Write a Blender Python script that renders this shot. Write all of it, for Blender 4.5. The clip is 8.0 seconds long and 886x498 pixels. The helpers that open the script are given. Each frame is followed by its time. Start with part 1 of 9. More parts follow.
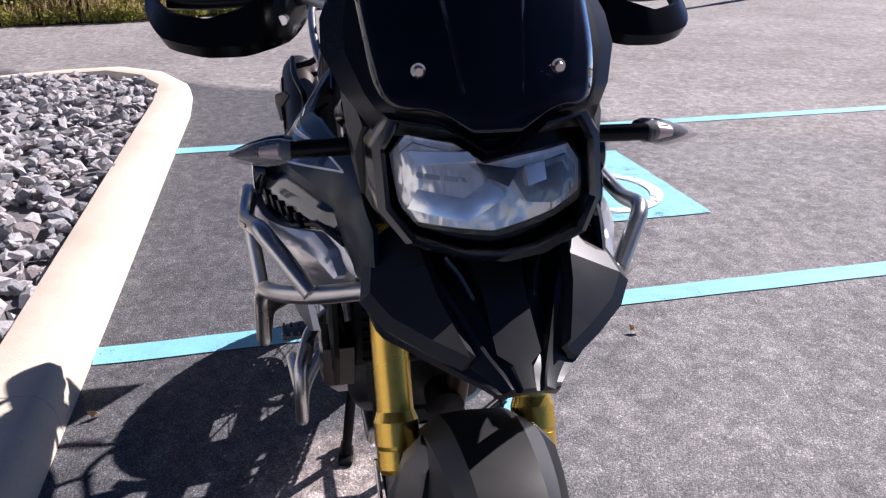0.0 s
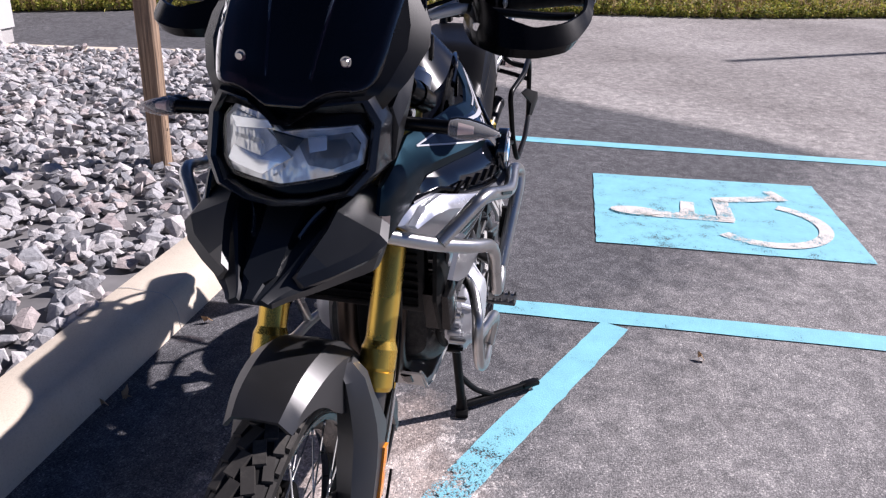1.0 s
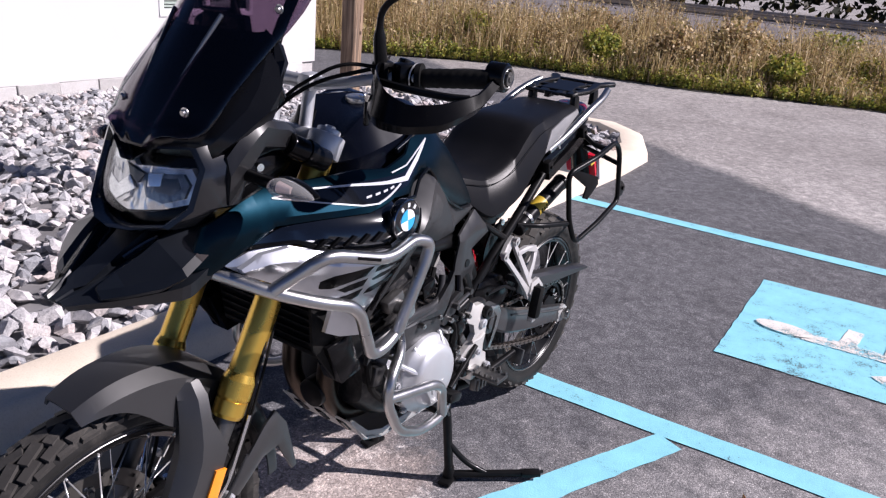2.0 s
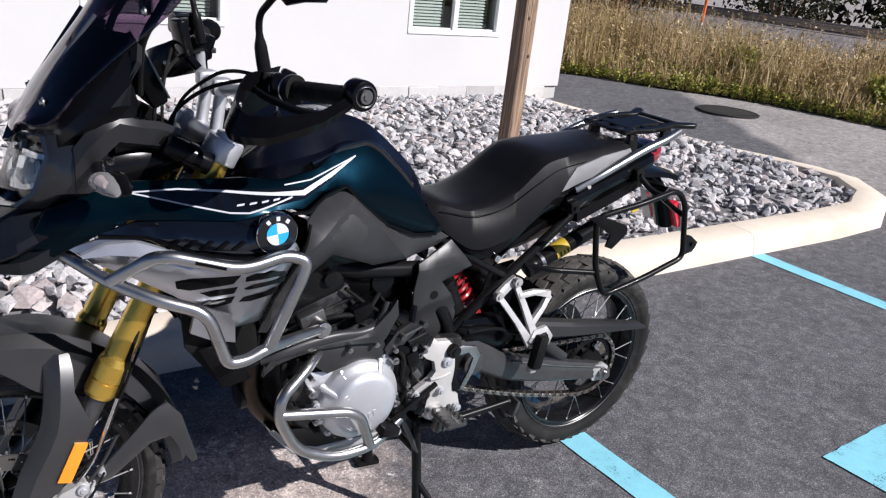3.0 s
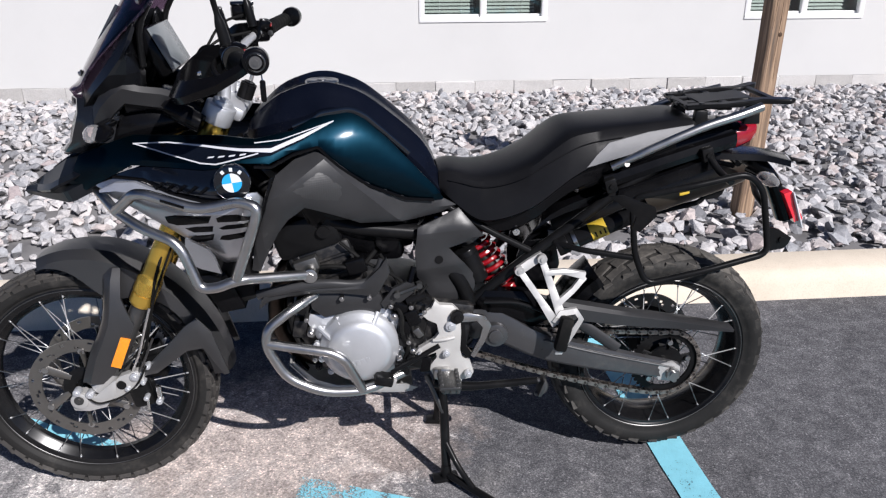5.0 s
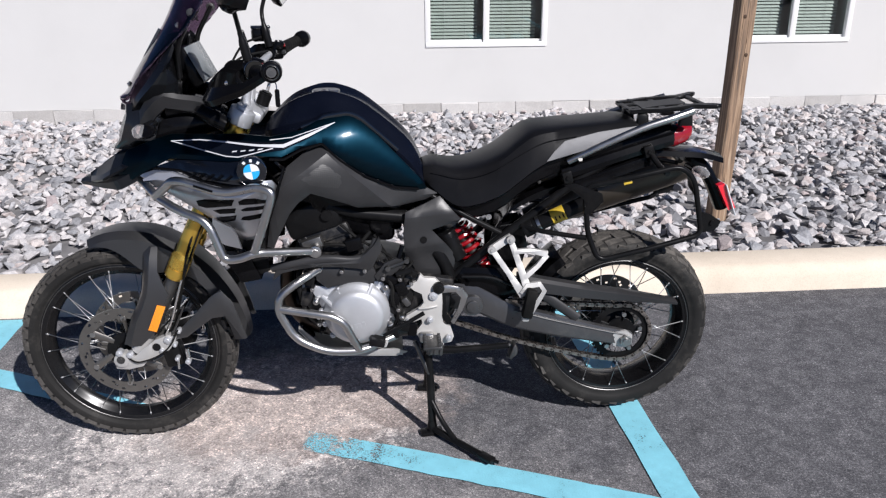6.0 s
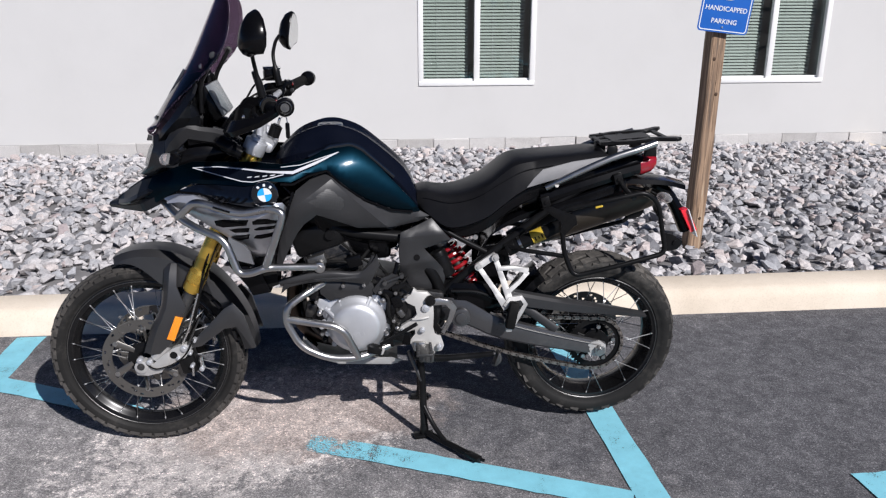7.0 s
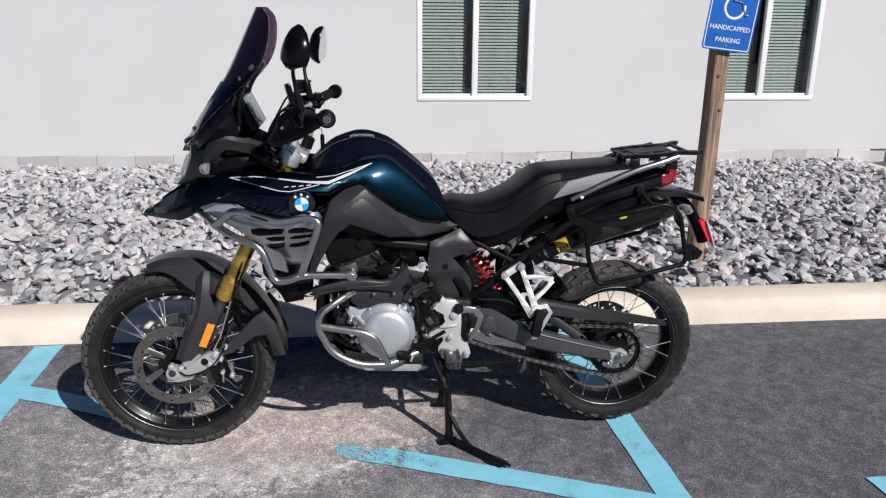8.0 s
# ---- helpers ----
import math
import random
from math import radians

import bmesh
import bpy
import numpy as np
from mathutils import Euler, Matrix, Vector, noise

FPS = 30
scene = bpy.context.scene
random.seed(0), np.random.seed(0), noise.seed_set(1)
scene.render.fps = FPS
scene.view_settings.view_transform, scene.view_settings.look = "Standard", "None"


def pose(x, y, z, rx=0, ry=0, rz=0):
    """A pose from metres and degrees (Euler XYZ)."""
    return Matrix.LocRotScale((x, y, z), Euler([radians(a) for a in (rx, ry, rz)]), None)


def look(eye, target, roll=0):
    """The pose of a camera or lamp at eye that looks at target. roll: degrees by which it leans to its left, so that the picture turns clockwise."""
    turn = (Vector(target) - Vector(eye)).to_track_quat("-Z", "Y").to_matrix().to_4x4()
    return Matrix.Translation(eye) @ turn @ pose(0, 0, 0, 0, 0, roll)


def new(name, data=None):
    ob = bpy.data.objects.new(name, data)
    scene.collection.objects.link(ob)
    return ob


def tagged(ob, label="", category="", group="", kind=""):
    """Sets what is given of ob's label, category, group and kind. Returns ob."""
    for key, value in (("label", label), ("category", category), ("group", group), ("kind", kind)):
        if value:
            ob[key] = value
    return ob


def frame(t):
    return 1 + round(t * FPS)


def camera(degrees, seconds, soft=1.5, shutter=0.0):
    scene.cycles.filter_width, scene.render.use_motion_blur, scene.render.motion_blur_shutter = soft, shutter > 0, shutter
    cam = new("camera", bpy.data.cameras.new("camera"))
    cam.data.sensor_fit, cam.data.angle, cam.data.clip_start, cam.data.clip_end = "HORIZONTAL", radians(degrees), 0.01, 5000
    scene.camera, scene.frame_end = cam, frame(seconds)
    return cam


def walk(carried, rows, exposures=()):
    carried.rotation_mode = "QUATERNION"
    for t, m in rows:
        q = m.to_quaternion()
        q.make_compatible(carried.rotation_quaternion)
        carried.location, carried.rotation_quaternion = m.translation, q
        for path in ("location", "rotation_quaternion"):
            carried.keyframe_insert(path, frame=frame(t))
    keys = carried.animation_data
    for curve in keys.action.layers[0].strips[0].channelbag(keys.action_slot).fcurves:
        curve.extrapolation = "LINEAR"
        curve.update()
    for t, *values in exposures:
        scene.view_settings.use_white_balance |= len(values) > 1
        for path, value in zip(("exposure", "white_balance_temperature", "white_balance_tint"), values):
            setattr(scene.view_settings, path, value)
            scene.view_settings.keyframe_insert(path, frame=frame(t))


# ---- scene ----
cam = camera(58.8, 8.0, soft=1.25)
PATH = [
    (0, (-1.565, 0.318, 1.346), (0.235, -0.038, 0.547), 0.2),
    (0.5, (-1.785, -0.015, 1.372), (0.043, 0.0, 0.558), 0.65),
    (1, (-1.798, -0.344, 1.391), (0.003, -0.004, 0.59), 1.8),
    (1.5, (-1.682, -0.681, 1.414), (0.049, -0.017, 0.665), 3.01),
    (2, (-1.524, -1.036, 1.458), (0.050, -0.023, 0.754), 5.12),
    (2.2, (-1.399, -1.116, 1.441), (0.096, 0.020, 0.755), 5.41),
    (3.3, (-0.703, -1.558, 1.514), (0.226, 0.055, 0.782), 5.9),
    (3.5, (-0.561, -1.557, 1.498), (0.259, 0.11, 0.757), 5.3),
    (4, (-0.27, -1.583, 1.498), (0.251, 0.193, 0.74), 3.3),
    (4.5, (-0.049, -1.694, 1.494), (0.192, 0.136, 0.725), 1.1),
    (4.7, (-0.028, -1.781, 1.498), (0.15, 0.056, 0.729), 0.3),
    (5.8, (-0.013, -2.238, 1.522), (0.133, -0.381, 0.793), -0.4),
    (6, (0.035, -2.324, 1.529), (0.164, -0.457, 0.822), -0.4),
    (6.5, (0.047, -2.513, 1.549), (0.185, -0.63, 0.889), -0.2),
    (7, (0.019, -2.603, 1.563), (0.17, -0.707, 0.943), -0.1),
    (7.5, (-0.068, -2.634, 1.569), (0.1, -0.731, 0.975), 0.1),
    (8, (-0.143, -2.66, 1.565), (0.051, -0.757, 0.981), 0.5),
]
walk(cam, [(t, look(eye, target, roll)) for t, eye, target, roll in PATH], exposures=[(0.0,.75,5820,21),(1.0,.62,5800,21),(2.0,.64,5800,22),(3.3,.50,5750,13),(4.5,.42,5750,13),(6.0,.33,5750,13),(6.6,.26,5750,13),(8.0,.12,5750,12)])

# ---- world, sun ----
TO_SUN = Vector((1.05, -1.58, 1.44)).normalized()
world = bpy.data.worlds.new("world")
scene.world = world
world.use_nodes = True
wn = world.node_tree.nodes
sky = wn.new("ShaderNodeTexSky")
sky.sky_type, sky.sun_disc = "NISHITA", False
sky.altitude, sky.air_density, sky.dust_density, sky.ozone_density = 1200.0, 0.42, 0.12, 3.0
sky.sun_elevation, sky.sun_rotation = math.asin(TO_SUN.z), math.atan2(TO_SUN.x, TO_SUN.y)
world.node_tree.links.new(sky.outputs[0], wn["Background"].inputs[0])
wn["Background"].inputs[1].default_value = 0.05
sun = new("sun", bpy.data.lights.new("sun", "SUN"))
sun.data.energy, sun.data.angle, sun.data.color = 5.0, radians(0.53), (1.0, 0.91, 0.79)
sun.matrix_world = look((6, -9, 8), Vector((6, -9, 8)) - TO_SUN)

# ---- materials ----
MATS = {}


def ramp(nt, fac, stops):
    node = nt.nodes.new("ShaderNodeValToRGB")
    els = node.color_ramp.elements
    while len(els) < len(stops):
        els.new(0.5)
    for el, (pos, col) in zip(els, stops):
        el.position = pos
        el.color = (*col, 1) if len(col) == 3 else col
    nt.links.new(fac, node.inputs[0])
    return node.outputs[0]


def noise_tex(nt, scale, detail=4.0, rough=0.55, vector=None, distortion=0.0):
    node = nt.nodes.new("ShaderNodeTexNoise")
    node.inputs["Scale"].default_value = scale
    node.inputs["Detail"].default_value = detail
    node.inputs["Roughness"].default_value = rough
    node.inputs["Distortion"].default_value = distortion
    if vector is not None:
        nt.links.new(vector, node.inputs["Vector"])
    return node.outputs["Fac"]


def mixed(nt, fac, a, b, blend="MIX"):
    node = nt.nodes.new("ShaderNodeMix")
    node.data_type, node.blend_type = "RGBA", blend
    for sock, val in ((node.inputs[0], fac), (node.inputs[6], a), (node.inputs[7], b)):
        if isinstance(val, (int, float)):
            sock.default_value = val
        elif isinstance(val, tuple):
            sock.default_value = (*val, 1)
        else:
            nt.links.new(val, sock)
    return node.outputs[2]


def calc(nt, op, a, b=None, c=None):
    node = nt.nodes.new("ShaderNodeMath")
    node.operation = op
    for i, val in enumerate((a, b, c)):
        if val is None:
            continue
        if isinstance(val, (int, float)):
            node.inputs[i].default_value = val
        else:
            nt.links.new(val, node.inputs[i])
    return node.outputs[0]


def blank(name):
    m = bpy.data.materials.new(name)
    m.use_nodes = True
    nt = m.node_tree
    tc = nt.nodes.new("ShaderNodeTexCoord").outputs["Object"]
    MATS[name] = m
    return m, nt, nt.nodes["Principled BSDF"], tc


def bumped(nt, bsdf, height, strength, distance=0.002):
    node = nt.nodes.new("ShaderNodeBump")
    node.inputs["Strength"].default_value = strength
    node.inputs["Distance"].default_value = distance
    nt.links.new(height, node.inputs["Height"])
    nt.links.new(node.outputs[0], bsdf.inputs["Normal"])


def surface(name, col, rough=0.5, metal=0.0, grain=300.0, bump=0.1, wear=0.25, blotch=6.0, coat=0.0, dust=None, spread=0.08, spec=0.5):
    """A surface with fine grain and larger blotches of wear in colour and gloss."""
    m, nt, bsdf, tc = blank(name)
    fine = noise_tex(nt, grain, 3.0, 0.6, tc)
    large = noise_tex(nt, blotch, 5.0, 0.6, tc)
    dark = tuple(c * (1 - wear) for c in col)
    lite = tuple(min(1, c * (1 + wear * 0.7) + 0.0008) for c in col)
    base = ramp(nt, large, [(0.3, dark), (0.5, col), (0.72, lite)])
    base = mixed(nt, calc(nt, "MULTIPLY", fine, 0.35), base, lite)
    if dust:
        speck = noise_tex(nt, 45.0, 6.0, 0.7, tc)
        fac = calc(nt, "MULTIPLY", ramp(nt, calc(nt, "MULTIPLY", speck, large), [(0.24, (0, 0, 0)), (0.42, (1, 1, 1))]), dust)
        base = mixed(nt, fac, base, (0.32, 0.29, 0.25))
    nt.links.new(base, bsdf.inputs["Base Color"])
    r = calc(nt, "MULTIPLY_ADD", large, spread * 2, rough - spread)
    nt.links.new(r, bsdf.inputs["Roughness"])
    bsdf.inputs["Metallic"].default_value = metal
    bsdf.inputs["Specular IOR Level"].default_value = spec
    bsdf.inputs["Coat Weight"].default_value = coat
    bsdf.inputs["Coat Roughness"].default_value = 0.04
    if bump:
        bumped(nt, bsdf, fine, bump, 0.001)
    return m


surface("black_plastic", (0.0028, 0.0028, 0.0034), 0.20, grain=700, bump=0.02, dust=0.004, spec=0.16)
surface("rack_black", (0.005, 0.005, 0.0055), 0.36, grain=700, bump=0.04, dust=0.004, spec=0.2)
surface("rim_black", (0.0045, 0.0045, 0.005), 0.26, grain=300, bump=0.0, dust=0.02, spec=0.4)
surface("tank_black", (0.0025, 0.0035, 0.008), 0.26, grain=60, bump=0.0, spread=0.04, spec=0.16, coat=0.06)
surface("beak_black", (0.006, 0.0076, 0.011), 0.38, grain=700, bump=0.03, dust=0.004, spec=0.42)
surface("rib_gloss", (0.025, 0.03, 0.04), 0.18, grain=300, bump=0.0, spec=1.0, coat=0.5)
surface("signal_bowl", (0.55, 0.47, 0.46), 0.30, metal=0.4, grain=300, bump=0.0, wear=0.2, blotch=40)
surface("grey_plastic", (0.027, 0.027, 0.0285), 0.38, grain=900, bump=0.05, dust=0.006, spec=0.34)
surface("satin_black", (0.017, 0.017, 0.018), 0.38, grain=700, bump=0.05, dust=0.006, spec=0.9)
surface("gloss_black", (0.003, 0.004, 0.007), 0.10, grain=60, bump=0.0, coat=0.45, spread=0.03)
surface("bezel_black", (0.006, 0.0065, 0.008), 0.22, grain=500, bump=0.0, coat=0.35, spec=0.5)
surface("wing_grey", (0.019, 0.019, 0.020), 0.40, grain=900, bump=0.05, dust=0.006, spec=0.5)
surface("cowl_black", (0.0045, 0.0048, 0.006), 0.28, grain=700, bump=0.02, spec=0.35)
surface("cowl_wing_black", (0.011, 0.011, 0.012), 0.36, grain=900, bump=0.03, spec=0.5)
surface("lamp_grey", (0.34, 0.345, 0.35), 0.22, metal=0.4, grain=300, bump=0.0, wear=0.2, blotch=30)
surface("rotor_steel", (0.145, 0.138, 0.128), 0.36, metal=0.7, grain=500, bump=0.1, wear=0.2, blotch=14)
surface("spoke_steel", (0.66, 0.66, 0.66), 0.26, metal=0.6, grain=300, bump=0.0, wear=0.05)
surface("disc_steel", (0.15, 0.148, 0.145), 0.40, metal=0.85, grain=500, bump=0.1, wear=0.2, blotch=14)
surface("muffler_skin", (0.060, 0.050, 0.040), 0.36, metal=0.6, grain=200, bump=0.05, wear=0.35, blotch=8)
surface("lamp_glint", (0.95, 0.945, 0.93), 0.16, metal=0.8, grain=300, bump=0.0, wear=0.15, blotch=30)
surface("silver_paint", (0.50, 0.51, 0.54), 0.34, metal=0.92, grain=1500, bump=0.05, coat=0.4, wear=0.1)
surface("skid_alu", (0.36, 0.355, 0.345), 0.45, metal=0.4, grain=300, bump=0.15, wear=0.25, dust=0.2)
surface("steel", (0.44, 0.435, 0.425), 0.30, metal=1.0, grain=500, bump=0.12, wear=0.18, blotch=14, spread=0.1)
surface("bright_steel", (0.75, 0.75, 0.74), 0.16, metal=1.0, grain=300, bump=0.02, wear=0.08)
surface("dark_steel", (0.10, 0.10, 0.10), 0.42, metal=0.85, grain=300, bump=0.1, wear=0.3, dust=0.15)
surface("gold", (0.66, 0.43, 0.075), 0.28, metal=0.82, grain=900, bump=0.03, wear=0.12)
surface("aluminium", (0.56, 0.57, 0.59), 0.42, metal=0.6, grain=500, bump=0.12, wear=0.12, spread=0.06)
surface("cast_white", (0.43, 0.425, 0.415), 0.42, metal=0.35, grain=400, bump=0.15, wear=0.15, dust=0.2)
surface("cast_pale", (0.47, 0.46, 0.44), 0.45, metal=0.15, grain=400, bump=0.15, wear=0.12, dust=0.15)
surface("engine_dark", (0.010, 0.010, 0.011), 0.40, metal=0.2, grain=420, bump=0.2, wear=0.3, dust=0.18)
surface("black_metal", (0.007, 0.007, 0.0075), 0.32, metal=0.1, grain=400, bump=0.08, coat=0.03, dust=0.015, spec=0.12)
surface("rubber", (0.008, 0.008, 0.008), 0.55, grain=260, bump=0.1, wear=0.3, dust=0.03, spec=0.08)
surface("tyre_rubber", (0.020, 0.0195, 0.019), 0.55, grain=260, bump=0.15, wear=0.3, dust=0.10, spec=0.10)
surface("tread_rubber", (0.052, 0.049, 0.046), 0.60, grain=200, bump=0.25, wear=0.3, dust=0.22, spec=0.12)
surface("seat_vinyl", (0.0075, 0.0075, 0.0085), 0.36, grain=1100, bump=0.10, wear=0.2, dust=0.004, spec=0.14)
surface("seat_insert", (0.17, 0.17, 0.175), 0.55, grain=1100, bump=0.45, wear=0.12)
surface("red_paint", (0.24, 0.005, 0.008), 0.25, grain=200, bump=0.02, coat=0.6, wear=0.15)
surface("swing_grey", (0.085, 0.085, 0.088), 0.30, metal=0.6, grain=500, bump=0.1, wear=0.15, dust=0.14)
surface("exhaust", (0.055, 0.042, 0.034), 0.36, metal=1.0, grain=120, bump=0.05, wear=0.45, blotch=9)
surface("chain_dark", (0.035, 0.030, 0.027), 0.45, metal=0.5, grain=600, bump=0.1, wear=0.4, blotch=60)
surface("chain_steel", (0.24, 0.215, 0.195), 0.30, metal=0.8, grain=600, bump=0.1, wear=0.4, blotch=60)
surface("yellow_label", (0.55, 0.38, 0.03), 0.45, grain=300, bump=0.0, wear=0.1)
surface("white_mark", (0.72, 0.73, 0.75), 0.40, grain=300, bump=0.0, wear=0.05)
surface("stripe_mark", (0.50, 0.505, 0.54), 0.35, grain=300, bump=0.0, wear=0.06, coat=0.3)
surface("blue_mark", (0.03, 0.36, 0.75), 0.35, grain=300, bump=0.0, wear=0.05, coat=0.5)
surface("screen_face", (0.15, 0.165, 0.175), 0.25, grain=300, bump=0.0, wear=0.05)
surface("stucco", (0.575, 0.57, 0.558), 0.85, grain=160, bump=0.35, wear=0.045, blotch=1.1)
surface("window_vinyl", (0.80, 0.80, 0.79), 0.38, grain=300, bump=0.02, wear=0.04)
surface("blind_slat", (0.46, 0.50, 0.46), 0.5, grain=300, bump=0.0, wear=0.06)
surface("dark_room", (0.05, 0.05, 0.05), 0.9, grain=20, bump=0.0)
surface("manhole_iron", (0.05, 0.048, 0.045), 0.6, metal=0.6, grain=80, bump=0.3, wear=0.3)
surface("rail_steel", (0.30, 0.28, 0.27), 0.35, metal=0.9, grain=60, bump=0.1)
surface("ballast", (0.17, 0.165, 0.168), 0.9, grain=9.0, bump=1.0, wear=0.5, blotch=4)
surface("rail_ballast", (0.17, 0.155, 0.16), 0.9, grain=9.0, bump=1.0, wear=0.6, blotch=5)
surface("earth", (0.055, 0.047, 0.028), 0.95, grain=30, bump=0.8, wear=0.4, blotch=2)
surface("sign_blue", (0.012, 0.10, 0.42), 0.35, grain=200, bump=0.0, wear=0.12)
surface("roof_grey", (0.12, 0.12, 0.12), 0.9, grain=40, bump=0.3)
surface("silver_edge_sheen", (0.52, 0.54, 0.60), 0.30, metal=0.6, grain=1500, bump=0.03, coat=0.4, wear=0.08)
surface("knot_brown", (0.055, 0.030, 0.016), 0.8, grain=120, bump=0.3)
surface("marker_orange", (0.80, 0.16, 0.03), 0.5, grain=100, bump=0.0)


def fluted(name, col):
    """Pressed bright reflector with shallow flutes."""
    m, nt, bsdf, tc = blank(name)
    mp = nt.nodes.new("ShaderNodeMapping")
    mp.inputs["Scale"].default_value = (1.0, 45.0, 22.0)
    nt.links.new(tc, mp.inputs["Vector"])
    flute = noise_tex(nt, 1.0, 2.0, 0.5, mp.outputs[0])
    broad = noise_tex(nt, 25.0, 2.0, 0.5, tc)
    nt.links.new(ramp(nt, broad, [(0.3, tuple(c * 0.7 for c in col)), (0.6, col)]), bsdf.inputs["Base Color"])
    bsdf.inputs["Metallic"].default_value = 0.55
    bsdf.inputs["Roughness"].default_value = 0.16
    bumped(nt, bsdf, flute, 0.6, 0.012)


# bright and dim reflector: what each mirrors is put into its colour
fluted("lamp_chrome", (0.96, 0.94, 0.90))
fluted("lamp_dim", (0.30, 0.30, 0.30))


def paint_teal():
    """Metallic lacquer, nearly black with a teal flake."""
    m, nt, bsdf, tc = blank("teal_paint")
    flake = noise_tex(nt, 2500.0, 2.0, 0.6, tc)
    broad = noise_tex(nt, 5.0, 3.0, 0.5, tc)
    col = mixed(nt, flake, (0.001, 0.0045, 0.0075), (0.0017, 0.0145, 0.0198))
    col = mixed(nt, calc(nt, "MULTIPLY", broad, 0.25), col, (0.003, 0.015, 0.045))
    nt.links.new(col, bsdf.inputs["Base Color"])
    bsdf.inputs["Metallic"].default_value = 0.97
    bsdf.inputs["Roughness"].default_value = 0.40
    bsdf.inputs["Specular IOR Level"].default_value = 0.2
    bsdf.inputs["Coat Weight"].default_value = 0.16
    bsdf.inputs["Coat Roughness"].default_value = 0.14
    bumped(nt, bsdf, flake, 0.03, 0.0005)


paint_teal()


def perforated():
    """Grey moulded knee panel with a fine knurl."""
    m, nt, bsdf, tc = blank("knurl_grey")
    vor = nt.nodes.new("ShaderNodeTexVoronoi")
    vor.inputs["Scale"].default_value = 190.0
    vor.inputs["Randomness"].default_value = 0.0
    nt.links.new(tc, vor.inputs["Vector"])
    broad = noise_tex(nt, 7.0, 4.0, 0.6, tc)
    nt.links.new(ramp(nt, broad, [(0.3, (0.028, 0.028, 0.029)), (0.7, (0.036, 0.036, 0.037))]), bsdf.inputs["Base Color"])
    bsdf.inputs["Roughness"].default_value = 0.5
    bumped(nt, bsdf, vor.outputs["Distance"], 0.3, 0.0010)


perforated()


def clear(name, tint, rough=0.02, gloss=1.0, milk=0.0):
    """A thin clear sheet: tinted see-through, with gloss that grows at grazing angles."""
    m, nt, bsdf, tc = blank(name)
    out = nt.nodes["Material Output"]
    nt.nodes.remove(bsdf)
    see = nt.nodes.new("ShaderNodeBsdfTransparent")
    see.inputs[0].default_value = (*tint, 1)
    shine = nt.nodes.new("ShaderNodeBsdfGlossy")
    shine.inputs[0].default_value = (gloss, gloss, gloss, 1)
    smear = noise_tex(nt, 30.0, 4.0, 0.6, tc)
    nt.links.new(calc(nt, "MULTIPLY_ADD", smear, rough, rough * 0.4), shine.inputs["Roughness"])
    graze = nt.nodes.new("ShaderNodeLayerWeight").outputs["Facing"]
    sheen = calc(nt, "MULTIPLY_ADD", calc(nt, "POWER", graze, 5.0), 0.96, 0.04)
    mix = nt.nodes.new("ShaderNodeMixShader")
    nt.links.new(sheen, mix.inputs[0])
    nt.links.new(see.outputs[0], mix.inputs[1])
    nt.links.new(shine.outputs[0], mix.inputs[2])
    top = mix.outputs[0]
    if milk:
        diff = nt.nodes.new("ShaderNodeBsdfDiffuse")
        diff.inputs[0].default_value = (0.8, 0.8, 0.8, 1)
        mm = nt.nodes.new("ShaderNodeMixShader")
        mm.inputs[0].default_value = milk
        nt.links.new(top, mm.inputs[1])
        nt.links.new(diff.outputs[0], mm.inputs[2])
        top = mm.outputs[0]
    nt.links.new(top, out.inputs[0])


clear("smoke_screen", (0.32, 0.255, 0.325), 0.02)
clear("lamp_lens", (0.97, 0.98, 0.98), 0.02, gloss=0.45)
clear("signal_lens", (0.86, 0.80, 0.79), 0.05, milk=0.17)
clear("window_glass", (0.72, 0.76, 0.75), 0.02)


def lens(name, col):
    m, nt, bsdf, tc = blank(name)
    rib = noise_tex(nt, 500.0, 2.0, 0.5, tc)
    nt.links.new(mixed(nt, rib, tuple(c * 0.8 for c in col), col), bsdf.inputs["Base Color"])
    bsdf.inputs["Roughness"].default_value = 0.18
    bsdf.inputs["Coat Weight"].default_value = 1.0
    bsdf.inputs["Subsurface Weight"].default_value = 0.15
    bsdf.inputs["Subsurface Radius"].default_value = (0.01, 0.004, 0.002)
    bumped(nt, bsdf, rib, 0.2, 0.001)


lens("red_lens", (0.28, 0.006, 0.014))
lens("red_reflector", (0.85, 0.02, 0.04))
lens("amber_reflector", (0.95, 0.32, 0.01))


